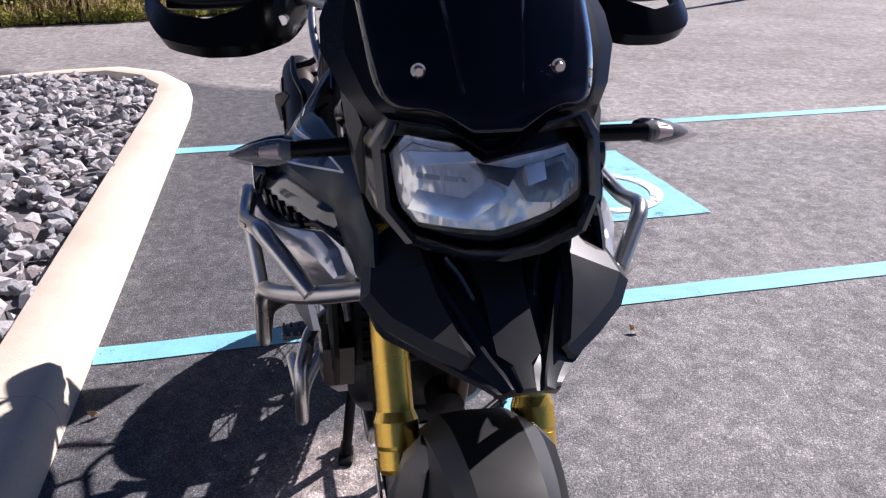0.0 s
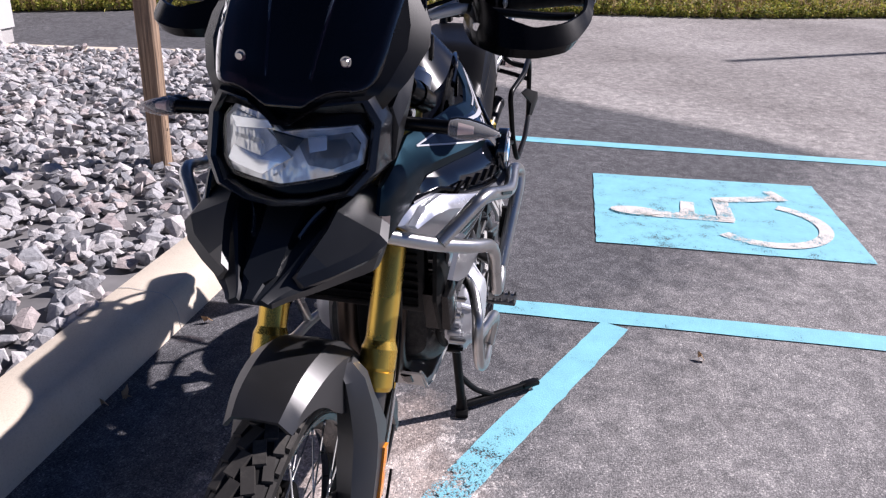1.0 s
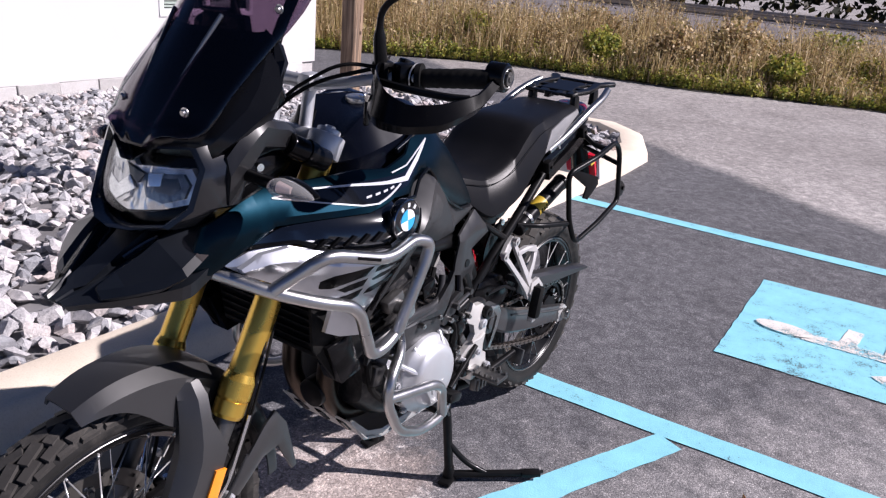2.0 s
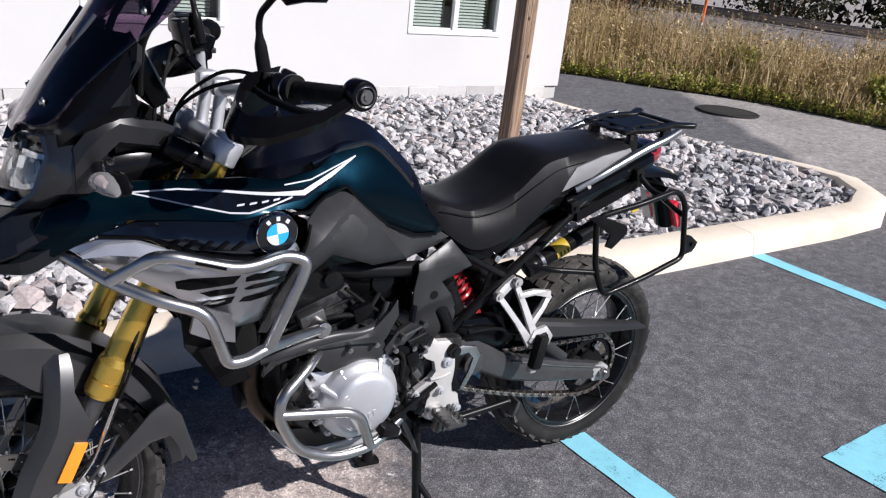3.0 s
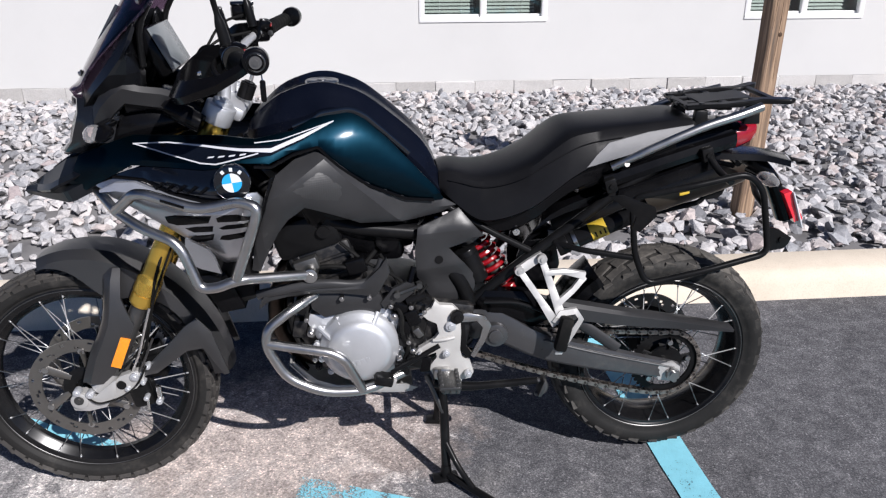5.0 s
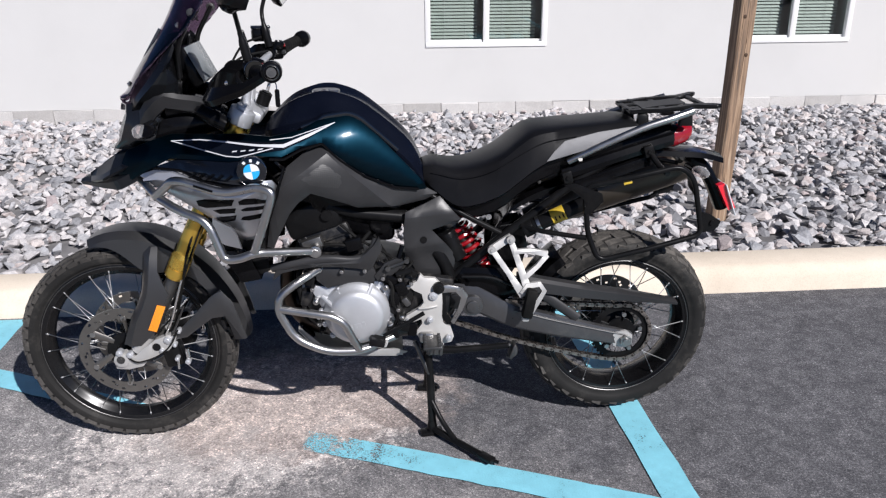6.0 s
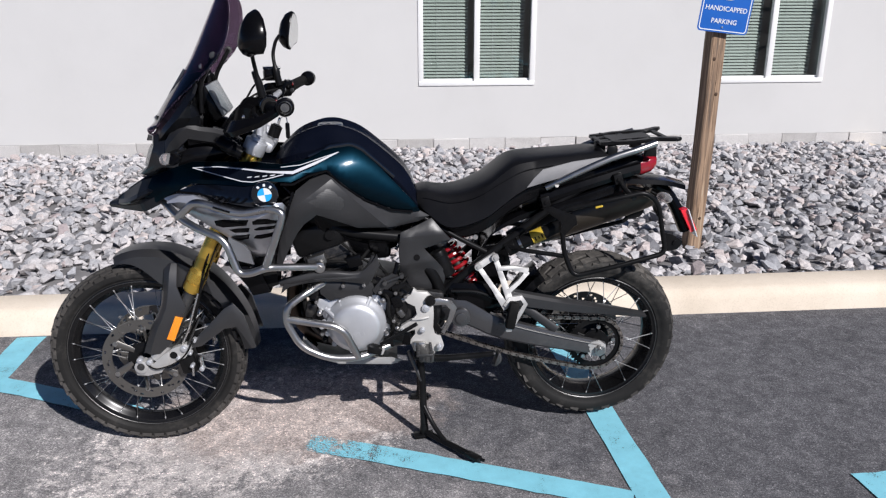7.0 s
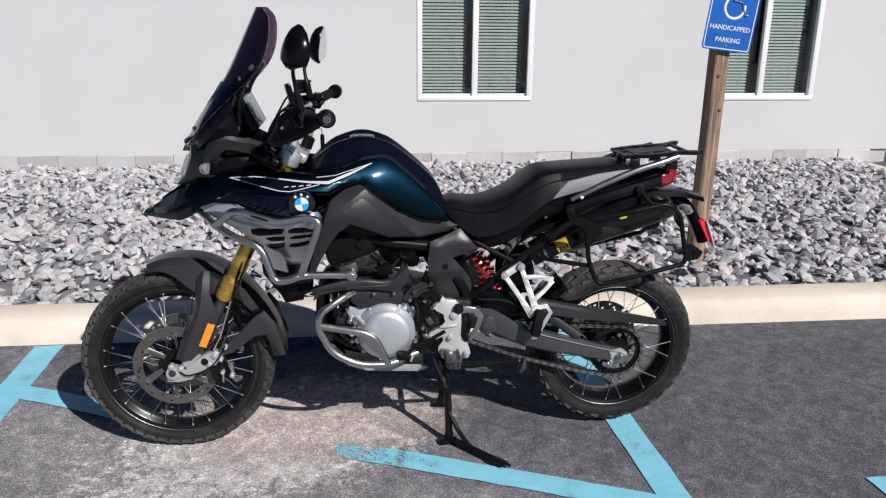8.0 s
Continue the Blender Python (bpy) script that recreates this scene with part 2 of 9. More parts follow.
def asphalt():
    m, nt, bsdf, tc = blank("asphalt")
    sep = nt.nodes.new("ShaderNodeSeparateXYZ")
    nt.links.new(tc, sep.inputs[0])
    x, y = sep.outputs[0], sep.outputs[1]
    wob = noise_tex(nt, 0.9, 5.0, 0.6, tc)
    big = noise_tex(nt, 0.35, 4.0, 0.6, tc)
    mid = noise_tex(nt, 5.0, 6.0, 0.7, tc)
    fine = noise_tex(nt, 180.0, 4.0, 0.8, tc)
    agg = nt.nodes.new("ShaderNodeTexVoronoi")
    agg.inputs["Scale"].default_value = 210.0
    nt.links.new(tc, agg.inputs["Vector"])
    # younger dark bay against the old bleached drive
    edge = calc(nt, "ADD", calc(nt, "SUBTRACT", x, calc(nt, "MULTIPLY", y, 0.6)), calc(nt, "MULTIPLY", wob, 0.5))
    old = ramp(nt, calc(nt, "SUBTRACT", edge, 4.3), [(0.42, (0, 0, 0)), (0.62, (1, 1, 1))])
    # bleached, scuffed stretch of the bay, away from the kerb
    scuff = calc(nt, "ADD", calc(nt, "MULTIPLY_ADD", y, -0.8, 0.12), calc(nt, "MULTIPLY", x, -0.42))
    scuff = calc(nt, "ADD", scuff, calc(nt, "MULTIPLY", calc(nt, "SUBTRACT", mid, 0.5), 1.1))
    pale = ramp(nt, scuff, [(0.0, (0, 0, 0)), (0.60, (1, 1, 1))])
    dark = ramp(nt, fine, [(0.32, (0.053, 0.053, 0.059)), (0.52, (0.136, 0.136, 0.146)), (0.66, (0.242, 0.242, 0.252)), (0.76, (0.49, 0.48, 0.475))])
    grey = ramp(nt, fine, [(0.30, (0.125, 0.121, 0.122)), (0.48, (0.262, 0.253, 0.254)), (0.66, (0.50, 0.485, 0.48))])
    drive = ramp(nt, calc(nt, "MULTIPLY_ADD", fine, 0.35, calc(nt, "MULTIPLY", big, 0.65)), [(0.30, (0.22, 0.206, 0.199)), (0.5, (0.335, 0.316, 0.306)), (0.68, (0.45, 0.428, 0.415))])
    col = mixed(nt, pale, dark, grey)
    # ground down to pale stone in ragged patches in front of the stand
    wx = calc(nt, "POWER", calc(nt, "MULTIPLY", calc(nt, "ADD", x, 0.52), 1.25), 2.0)
    wy = calc(nt, "POWER", calc(nt, "MULTIPLY", calc(nt, "ADD", calc(nt, "MULTIPLY_ADD", x, -0.25, -0.17), y), 1.9), 2.0)
    rag = noise_tex(nt, 24.0, 9.0, 0.8, tc, 0.3)
    worn = calc(nt, "SUBTRACT", calc(nt, "MULTIPLY_ADD", calc(nt, "SUBTRACT", rag, 0.5), 3.4, 0.28), calc(nt, "ADD", wx, wy))
    worn = calc(nt, "ADD", worn, calc(nt, "MULTIPLY", calc(nt, "SUBTRACT", mid, 0.5), 1.6))
    whiten = ramp(nt, calc(nt, "MULTIPLY_ADD", worn, 0.25, 0.5), [(0.42, (0, 0, 0)), (0.50, (1, 1, 1))])
    chalk = ramp(nt, fine, [(0.30, (0.26, 0.235, 0.225)), (0.44, (0.62, 0.57, 0.55)), (0.60, (0.80, 0.765, 0.74))])
    col = mixed(nt, calc(nt, "MULTIPLY", whiten, 0.9), col, chalk)
    # pinkish stone rubbed bare near the stand
    px = calc(nt, "POWER", calc(nt, "MULTIPLY", calc(nt, "ADD", x, 0.34), 1.5), 2.0)
    py = calc(nt, "POWER", calc(nt, "MULTIPLY", calc(nt, "ADD", y, -0.20), 2.3), 2.0)
    spot = calc(nt, "ADD", calc(nt, "ADD", px, py), calc(nt, "MULTIPLY", calc(nt, "SUBTRACT", mid, 0.5), 2.2))
    bare = ramp(nt, spot, [(0.25, (1, 1, 1)), (0.9, (0, 0, 0))])
    pink = ramp(nt, noise_tex(nt, 120.0, 4.0, 0.7, tc), [(0.3, (0.18, 0.155, 0.14)), (0.5, (0.50, 0.42, 0.38)), (0.7, (0.66, 0.58, 0.54))])
    col = mixed(nt, calc(nt, "MULTIPLY", bare, 0.8), col, pink)
    col = mixed(nt, old, col, drive)
    stain = ramp(nt, noise_tex(nt, 2.2, 5.0, 0.65, tc, 0.4), [(0.36, (0.72, 0.72, 0.72)), (0.52, (1, 1, 1))])
    col = mixed(nt, 0.55, col, stain, "MULTIPLY")
    patch = noise_tex(nt, 15.0, 7.0, 0.75, tc, 0.5)
    col = mixed(nt, 0.8, col, ramp(nt, patch, [(0.34, (0.60, 0.60, 0.61)), (0.5, (0.98, 0.98, 0.98)), (0.64, (1.5, 1.48, 1.46))]), "MULTIPLY")
    sepc = nt.nodes.new("ShaderNodeSeparateColor")
    nt.links.new(agg.outputs["Color"], sepc.inputs[0])
    col = mixed(nt, 0.8, col, ramp(nt, sepc.outputs[0], [(0.0, (0.60, 0.60, 0.61)), (0.6, (0.96, 0.96, 0.96)), (0.88, (1.2, 1.19, 1.18)), (0.96, (1.55, 1.53, 1.51)), (1.0, (2.1, 2.06, 2.02))]), "MULTIPLY")
    nt.links.new(col, bsdf.inputs["Base Color"])
    bsdf.inputs["Roughness"].default_value = 0.90
    bsdf.inputs["Specular IOR Level"].default_value = 0.12
    h = calc(nt, "ADD", calc(nt, "MULTIPLY", agg.outputs["Distance"], -0.5), fine)
    bumped(nt, bsdf, h, 0.6, 0.004)


asphalt()


def line_paint(name, col, worn):
    """Road paint with holes where the stones have come through."""
    m, nt, bsdf, tc = blank(name)
    out = nt.nodes["Material Output"]
    fine = noise_tex(nt, 160.0, 3.0, 0.7, tc)
    mid = noise_tex(nt, 9.0, 6.0, 0.7, tc)
    shade = ramp(nt, mid, [(0.3, tuple(c * 0.82 for c in col)), (0.6, col), (0.8, tuple(min(1, c * 1.1 + 0.03) for c in col))])
    nt.links.new(mixed(nt, calc(nt, "MULTIPLY", fine, 0.25), shade, tuple(c * 0.6 for c in col)), bsdf.inputs["Base Color"])
    bsdf.inputs["Roughness"].default_value = 0.7
    bumped(nt, bsdf, fine, 0.5, 0.003)
    see = nt.nodes.new("ShaderNodeBsdfTransparent")
    attr = nt.nodes.new("ShaderNodeAttribute")
    attr.attribute_name = "wear"
    s = calc(nt, "ADD", calc(nt, "MULTIPLY", fine, 0.5), calc(nt, "MULTIPLY", mid, 0.5))
    s = calc(nt, "SUBTRACT", s, calc(nt, "MULTIPLY_ADD", attr.outputs["Fac"], 0.35, worn))
    fac = ramp(nt, calc(nt, "ADD", s, 0.5), [(0.58, (0, 0, 0)), (0.62, (1, 1, 1))])
    mix = nt.nodes.new("ShaderNodeMixShader")
    nt.links.new(fac, mix.inputs[0])
    nt.links.new(see.outputs[0], mix.inputs[1])
    nt.links.new(bsdf.outputs[0], mix.inputs[2])
    nt.links.new(mix.outputs[0], out.inputs[0])


line_paint("blue_line", (0.27, 0.65, 0.78), 0.275)
line_paint("white_line", (0.78, 0.75, 0.70), 0.30)


def stone_mat():
    m, nt, bsdf, tc = blank("crushed_stone")
    geo = nt.nodes.new("ShaderNodeNewGeometry")
    fine = noise_tex(nt, 60.0, 5.0, 0.7, tc)
    base = ramp(nt, geo.outputs["Random Per Island"], [(0.0, (0.24, 0.24, 0.255)), (0.18, (0.42, 0.425, 0.445)), (0.5, (0.57, 0.55, 0.55)), (0.8, (0.66, 0.635, 0.63)), (0.93, (0.63, 0.56, 0.53)), (1.0, (0.42, 0.36, 0.36))])
    nt.links.new(mixed(nt, 0.75, base, ramp(nt, fine, [(0.3, (0.5, 0.5, 0.52)), (0.65, (1, 1, 1))]), "MULTIPLY"), bsdf.inputs["Base Color"])
    bsdf.inputs["Roughness"].default_value = 0.9
    bumped(nt, bsdf, fine, 0.7, 0.01)


stone_mat()


def kerb_mat():
    m, nt, bsdf, tc = blank("kerb_concrete")
    fine = noise_tex(nt, 140.0, 4.0, 0.7, tc)
    big = noise_tex(nt, 1.7, 6.0, 0.65, tc)
    col = ramp(nt, big, [(0.3, (0.60, 0.52, 0.415)), (0.55, (0.72, 0.635, 0.52)), (0.75, (0.76, 0.69, 0.59))])
    col = mixed(nt, 0.3, col, ramp(nt, fine, [(0.32, (0.6, 0.57, 0.53)), (0.5, (1, 1, 1))]), "MULTIPLY")
    nt.links.new(col, bsdf.inputs["Base Color"])
    bsdf.inputs["Roughness"].default_value = 0.85
    bumped(nt, bsdf, fine, 0.4, 0.003)


kerb_mat()


def block_mat():
    m, nt, bsdf, tc = blank("block_base")
    info = nt.nodes.new("ShaderNodeObjectInfo")
    geo = nt.nodes.new("ShaderNodeNewGeometry")
    fine = noise_tex(nt, 90.0, 5.0, 0.7, geo.outputs["Position"])
    mid = noise_tex(nt, 4.0, 5.0, 0.65, geo.outputs["Position"])
    col = ramp(nt, calc(nt, "ADD", calc(nt, "MULTIPLY", info.outputs["Random"], 0.45), calc(nt, "MULTIPLY", mid, 0.55)), [(0.28, (0.44, 0.425, 0.41)), (0.45, (0.53, 0.515, 0.50)), (0.62, (0.60, 0.585, 0.57))])
    nt.links.new(mixed(nt, 0.5, col, ramp(nt, fine, [(0.3, (0.55, 0.54, 0.53)), (0.6, (1, 1, 1))]), "MULTIPLY"), bsdf.inputs["Base Color"])
    bsdf.inputs["Roughness"].default_value = 0.9
    bumped(nt, bsdf, fine, 0.8, 0.006)


block_mat()


def wood_mat():
    m, nt, bsdf, tc = blank("weathered_wood")
    mp = nt.nodes.new("ShaderNodeMapping")
    mp.inputs["Scale"].default_value = (34, 34, 1.6)
    nt.links.new(tc, mp.inputs["Vector"])
    grain = noise_tex(nt, 1.6, 7.0, 0.65, mp.outputs[0], 0.6)
    blot = noise_tex(nt, 5.0, 4.0, 0.6, tc)
    col = ramp(nt, grain, [(0.32, (0.035, 0.022, 0.014)), (0.45, (0.17, 0.10, 0.055)), (0.58, (0.34, 0.22, 0.13)), (0.72, (0.48, 0.38, 0.27))])
    col = mixed(nt, calc(nt, "MULTIPLY", blot, 0.35), col, (0.33, 0.28, 0.23))
    nt.links.new(col, bsdf.inputs["Base Color"])
    bsdf.inputs["Roughness"].default_value = 0.85
    bumped(nt, bsdf, grain, 0.7, 0.004)


wood_mat()


def leaf_mat(name, cols):
    m, nt, bsdf, tc = blank(name)
    geo = nt.nodes.new("ShaderNodeNewGeometry")
    stops = [(i / (len(cols) - 1), c) for i, c in enumerate(cols)]
    hue = ramp(nt, geo.outputs["Random Per Island"], stops)
    nt.links.new(hue, bsdf.inputs["Base Color"])
    bsdf.inputs["Roughness"].default_value = 0.65
    # thin blades let a third of the light through
    thin = nt.nodes.new("ShaderNodeBsdfTranslucent")
    nt.links.new(hue, thin.inputs[0])
    mix = nt.nodes.new("ShaderNodeMixShader")
    mix.inputs[0].default_value = 0.35
    nt.links.new(bsdf.outputs[0], mix.inputs[1])
    nt.links.new(thin.outputs[0], mix.inputs[2])
    nt.links.new(mix.outputs[0], nt.nodes["Material Output"].inputs[0])


leaf_mat("dry_grass", [(0.20, 0.13, 0.065), (0.48, 0.345, 0.18), (0.74, 0.60, 0.37), (0.58, 0.44, 0.225), (0.34, 0.29, 0.10), (0.14, 0.10, 0.05)])
leaf_mat("green_leaf", [(0.08, 0.11, 0.022), (0.22, 0.27, 0.04), (0.42, 0.43, 0.07), (0.54, 0.48, 0.11), (0.32, 0.26, 0.07)])
leaf_mat("red_leaf", [(0.05, 0.012, 0.012), (0.13, 0.02, 0.022), (0.09, 0.035, 0.02)])
leaf_mat("dark_leaf", [(0.012, 0.016, 0.006), (0.03, 0.032, 0.012), (0.05, 0.04, 0.015)])
leaf_mat("fallen_leaf", [(0.55, 0.38, 0.22), (0.64, 0.50, 0.34)])


# ---- mesh helpers ----
def link_mesh(name, bm, material, parent=None, label="", angle=38.0):
    me = bpy.data.meshes.new(name)
    bmesh.ops.recalc_face_normals(bm, faces=bm.faces[:])
    bm.to_mesh(me)
    bm.free()
    me.materials.append(MATS[material])
    me.polygons.foreach_set("use_smooth", [True] * len(me.polygons))
    me.set_sharp_from_angle(angle=radians(angle))
    ob = new(name, me)
    if parent is not None:
        ob.parent = parent
    return tagged(ob, label)


def part(name, bm, material, parent, label="", angle=38.0):
    return link_mesh(name, bm, material, parent, label, angle)


def setting(name, bm, material, label, category, angle=38.0):
    return tagged(link_mesh(name, bm, material, None, label, angle), category=category, kind="structure")


def joined(*bms):
    out = bmesh.new()
    for b in bms:
        me = bpy.data.meshes.new("tmp")
        b.to_mesh(me)
        b.free()
        out.from_mesh(me)
        bpy.data.meshes.remove(me)
    return out


def box(c, s, bevel=0.0, turn=None, seg=2, taper=1.0):
    bm = bmesh.new()
    bmesh.ops.create_cube(bm, size=1.0)
    for v in bm.verts:
        k = taper if v.co.z > 0 else 1.0
        v.co = Vector((v.co.x * s[0] * k, v.co.y * s[1] * k, v.co.z * s[2]))
    if bevel:
        bmesh.ops.bevel(bm, geom=bm.edges[:], offset=bevel, segments=seg, profile=0.5, affect="EDGES")
    m = Matrix.Translation(c)
    if turn:
        m = m @ Euler([radians(a) for a in turn]).to_matrix().to_4x4()
    bm.transform(m)
    return bm


def frame_to(direction):
    return Vector(direction).to_track_quat("Z", "Y").to_matrix().to_4x4()


def rod(p0, p1, r0, r1=None, n=16, bevel=0.0):
    p0, p1 = Vector(p0), Vector(p1)
    r1 = r0 if r1 is None else r1
    bm = bmesh.new()
    bmesh.ops.create_cone(bm, cap_ends=True, segments=n, radius1=r0, radius2=r1, depth=(p1 - p0).length)
    if bevel:
        es = [e for e in bm.edges if len(e.link_faces) == 2 and any(len(f.verts) > 4 for f in e.link_faces)]
        bmesh.ops.bevel(bm, geom=es, offset=bevel, segments=2, profile=0.5, affect="EDGES")
    bm.transform(Matrix.Translation((p0 + p1) / 2) @ frame_to(p1 - p0))
    return bm


def fillet(pts, rad, n=6):
    pts = [Vector(p) for p in pts]
    out = [pts[0]]
    for a, b, c in zip(pts, pts[1:], pts[2:]):
        u, w = (a - b), (c - b)
        k = min(rad, u.length * 0.48, w.length * 0.48)
        s, e = b + u.normalized() * k, b + w.normalized() * k
        for i in range(n + 1):
            t = i / n
            out.append(s * (1 - t) ** 2 + b * 2 * t * (1 - t) + e * t * t)
    return out + [pts[-1]]


def tube(pts, r, rad=0.04, n=12, closed=False, flat=1.0, radii=None):
    """A bent tube along pts, corners rounded."""
    if closed:
        pts = list(pts) + list(pts[:2])
        path = fillet(pts, rad)[1:]
        path = path[: len(path) - 1]
        mid = (Vector(pts[0]) + Vector(pts[1])) / 2
        path = [p for p in fillet([tuple(mid)] + [tuple(q) for q in pts[1:-1]] + [tuple(mid)], rad)]
    else:
        path = fillet(pts, rad)
    bm = bmesh.new()
    rings, ref = [], None
    for i, p in enumerate(path):
        d = (path[min(i + 1, len(path) - 1)] - path[max(i - 1, 0)]).normalized()
        if ref is None:
            ref = Vector((0, 0, 1)) if abs(d.z) < 0.9 else Vector((0, 1, 0))
        ref = (ref - d * ref.dot(d)).normalized()
        side = d.cross(ref)
        k = r if radii is None else np.interp(i / (len(path) - 1), [a for a, _ in radii], [b for _, b in radii])
        rings.append([bm.verts.new(p + ref * (math.cos(a) * k) + side * (math.sin(a) * k * flat)) for a in [2 * math.pi * j / n for j in range(n)]])
    for a, b in zip(rings, rings[1:]):
        for j in range(n):
            bm.faces.new((a[j], a[(j + 1) % n], b[(j + 1) % n], b[j]))
    if not closed:
        bm.faces.new(rings[0])
        bm.faces.new(rings[-1])
    return bm


def loft(rings, cap=True, closed=True):
    """A skin over rings of equally many points."""
    bm = bmesh.new()
    vs = [[bm.verts.new(p) for p in r] for r in rings]
    n = len(rings[0])
    for a, b in zip(vs, vs[1:]):
        for j in range(n if closed else n - 1):
            bm.faces.new((a[j], a[(j + 1) % n], b[(j + 1) % n], b[j]))
    if cap and closed:
        bm.faces.new(vs[0])
        bm.faces.new(vs[-1])
    return bm


def oval(x, hw, z0, z1, n=24, power=2.6, top=1.0):
    """A superellipse ring across the machine at x; top narrows its upper half."""
    out = []
    for i in range(n):
        a = 2 * math.pi * i / n
        c, s = math.cos(a), math.sin(a)
        y = math.copysign(abs(c) ** (2 / power), c) * hw
        z = math.copysign(abs(s) ** (2 / power), s)
        k = 1 + (top - 1) * max(0, z)
        out.append((x, y * k, (z0 + z1) / 2 + z * (z1 - z0) / 2))
    return out


def spline(stations, m):
    """Stations (tuples) resampled to m by a smooth curve through them."""
    a = np.array(stations, float)
    n = len(a)
    out = []
    for t in np.linspace(0, n - 1, m):
        i = min(int(t), n - 2)
        f = t - i
        p0, p1, p2, p3 = a[max(i - 1, 0)], a[i], a[i + 1], a[min(i + 2, n - 1)]
        out.append(0.5 * (2 * p1 + (p2 - p0) * f + (2 * p0 - 5 * p1 + 4 * p2 - p3) * f * f + (3 * p1 - p0 - 3 * p2 + p3) * f ** 3))
    return out


def lathe(profile, c, n=64):
    """A body turned about the axle direction (y): profile of (radius, y)."""
    bm = bmesh.new()
    rings = []
    for r, y in profile:
        rings.append([bm.verts.new((c[0] + r * math.cos(2 * math.pi * j / n), c[1] + y, c[2] + r * math.sin(2 * math.pi * j / n))) for j in range(n)])
    for a, b in zip(rings, rings[1:]):
        for j in range(n):
            bm.faces.new((a[j], a[(j + 1) % n], b[(j + 1) % n], b[j]))
    return bm


def plate(outline, y0, y1, bevel=0.0, holes=()):
    """A flat plate in the x-z plane from y0 to y1."""
    bm = bmesh.new()
    f = bm.faces.new([bm.verts.new((x, y0, z)) for x, z in outline])
    got = bmesh.ops.extrude_face_region(bm, geom=[f])
    for v in got["geom"]:
        if isinstance(v, bmesh.types.BMVert):
            v.co.y = y1
    bmesh.ops.recalc_face_normals(bm, faces=bm.faces[:])
    if bevel:
        bmesh.ops.bevel(bm, geom=bm.edges[:], offset=bevel, segments=2, profile=0.5, affect="EDGES")
    return bm


def dist_to_outline(p, outline):
    best = 9.0
    for (ax, ay), (bx, by) in zip(outline, outline[1:] + outline[:1]):
        dx, dy = bx - ax, by - ay
        t = max(0, min(1, ((p[0] - ax) * dx + (p[1] - ay) * dy) / (dx * dx + dy * dy + 1e-12)))
        best = min(best, math.hypot(p[0] - ax - t * dx, p[1] - ay - t * dy))
    return best


def panel(outline, place, off=0.0, rim=0.008, step=0.02, thick=0.004, crown=None, cuts=()):
    """A moulded panel: the outline laid over a surface place(u, v, off), with chamfered borders."""
    outline = [tuple(p) for p in outline]
    bm = bmesh.new()
    f = bm.faces.new([bm.verts.new((u, v, 0)) for u, v in outline])
    bmesh.ops.inset_region(bm, faces=[f], thickness=rim, use_even_offset=True)
    us, vs = [p[0] for p in outline], [p[1] for p in outline]
    for k, (lo, hi) in enumerate(((min(us), max(us)), (min(vs), max(vs)))):
        c = lo + step
        while c < hi:
            co, no = ((c, 0, 0), (1, 0, 0)) if k == 0 else ((0, c, 0), (0, 1, 0))
            bmesh.ops.bisect_plane(bm, geom=bm.verts[:] + bm.edges[:] + bm.faces[:], plane_co=co, plane_no=no, dist=1e-5)
            c += step
    for p, q in cuts:
        bmesh.ops.bisect_plane(bm, geom=bm.verts[:] + bm.edges[:] + bm.faces[:], plane_co=(*p, 0), plane_no=(p[1] - q[1], q[0] - p[0], 0), dist=1e-5)
    back = {}
    for v in bm.verts:
        u, w = v.co.x, v.co.y
        d = dist_to_outline((u, w), outline)
        o = off - 0.62 * rim * max(0, 1 - d / rim)
        if crown:
            o += crown(u, w)
        back[v] = Vector(place(u, w, o - thick))
        v.co = place(u, w, o)
    rimmed = [e for e in bm.edges if len(e.link_faces) == 1]
    got = bmesh.ops.duplicate(bm, geom=bm.verts[:] + bm.edges[:] + bm.faces[:])
    for old, nw in got["vert_map"].items():
        if old in back and nw.is_valid:
            nw.co = back[old]
    vm = {o: w for o, w in got["vert_map"].items() if o in back}
    for e in rimmed:
        a, b = e.verts
        try:
            bm.faces.new((a, b, vm[b], vm[a]))
        except ValueError:
            pass
    return bm


def raw_mesh(name, verts, faces, material, smooth=False):
    me = bpy.data.meshes.new(name)
    me.from_pydata(verts, [], faces)
    me.materials.append(MATS[material])
    if smooth:
        me.polygons.foreach_set("use_smooth", [True] * len(me.polygons))
    return new(name, me)


# ---- the place: ground, kerb, gravel bed, building, verge ----
KERB_Y, KERB_TOP = 1.0, 0.13
WALL_Y = 6.01


def ground_z(x, y):
    dip = 0.034 * math.exp(-((x + 0.85) / 0.45) ** 2 - ((y - 0.05) / 0.42) ** 2)
    fall = float(np.interp(x, [5.7, 7.3], [0.035, 0.003]))
    return -fall * max(0.0, min(y, 9.0) - 1.6) - dip


def make_ground():
    near = list(np.linspace(-14, 22, 145))
    xs = [-600, -200, -80, -35, -20] + near + [30, 45, 80, 200, 600]
    ys = [-600, -200, -80, -35, -20] + list(np.linspace(-14, 22, 145)) + [30, 45, 80, 200, 600]
    verts = [(x, y, ground_z(x, y)) for y in ys for x in xs]
    n = len(xs)
    faces = [(j * n + i, j * n + i + 1, (j + 1) * n + i + 1, (j + 1) * n + i) for j in range(len(ys) - 1) for i in range(n - 1)]
    ob = raw_mesh("ground", verts, faces, "asphalt", True)
    tagged(ob, "weathered dark asphalt of a car park bleached towards the drive", "asphalt ground", kind="structure")


make_ground()

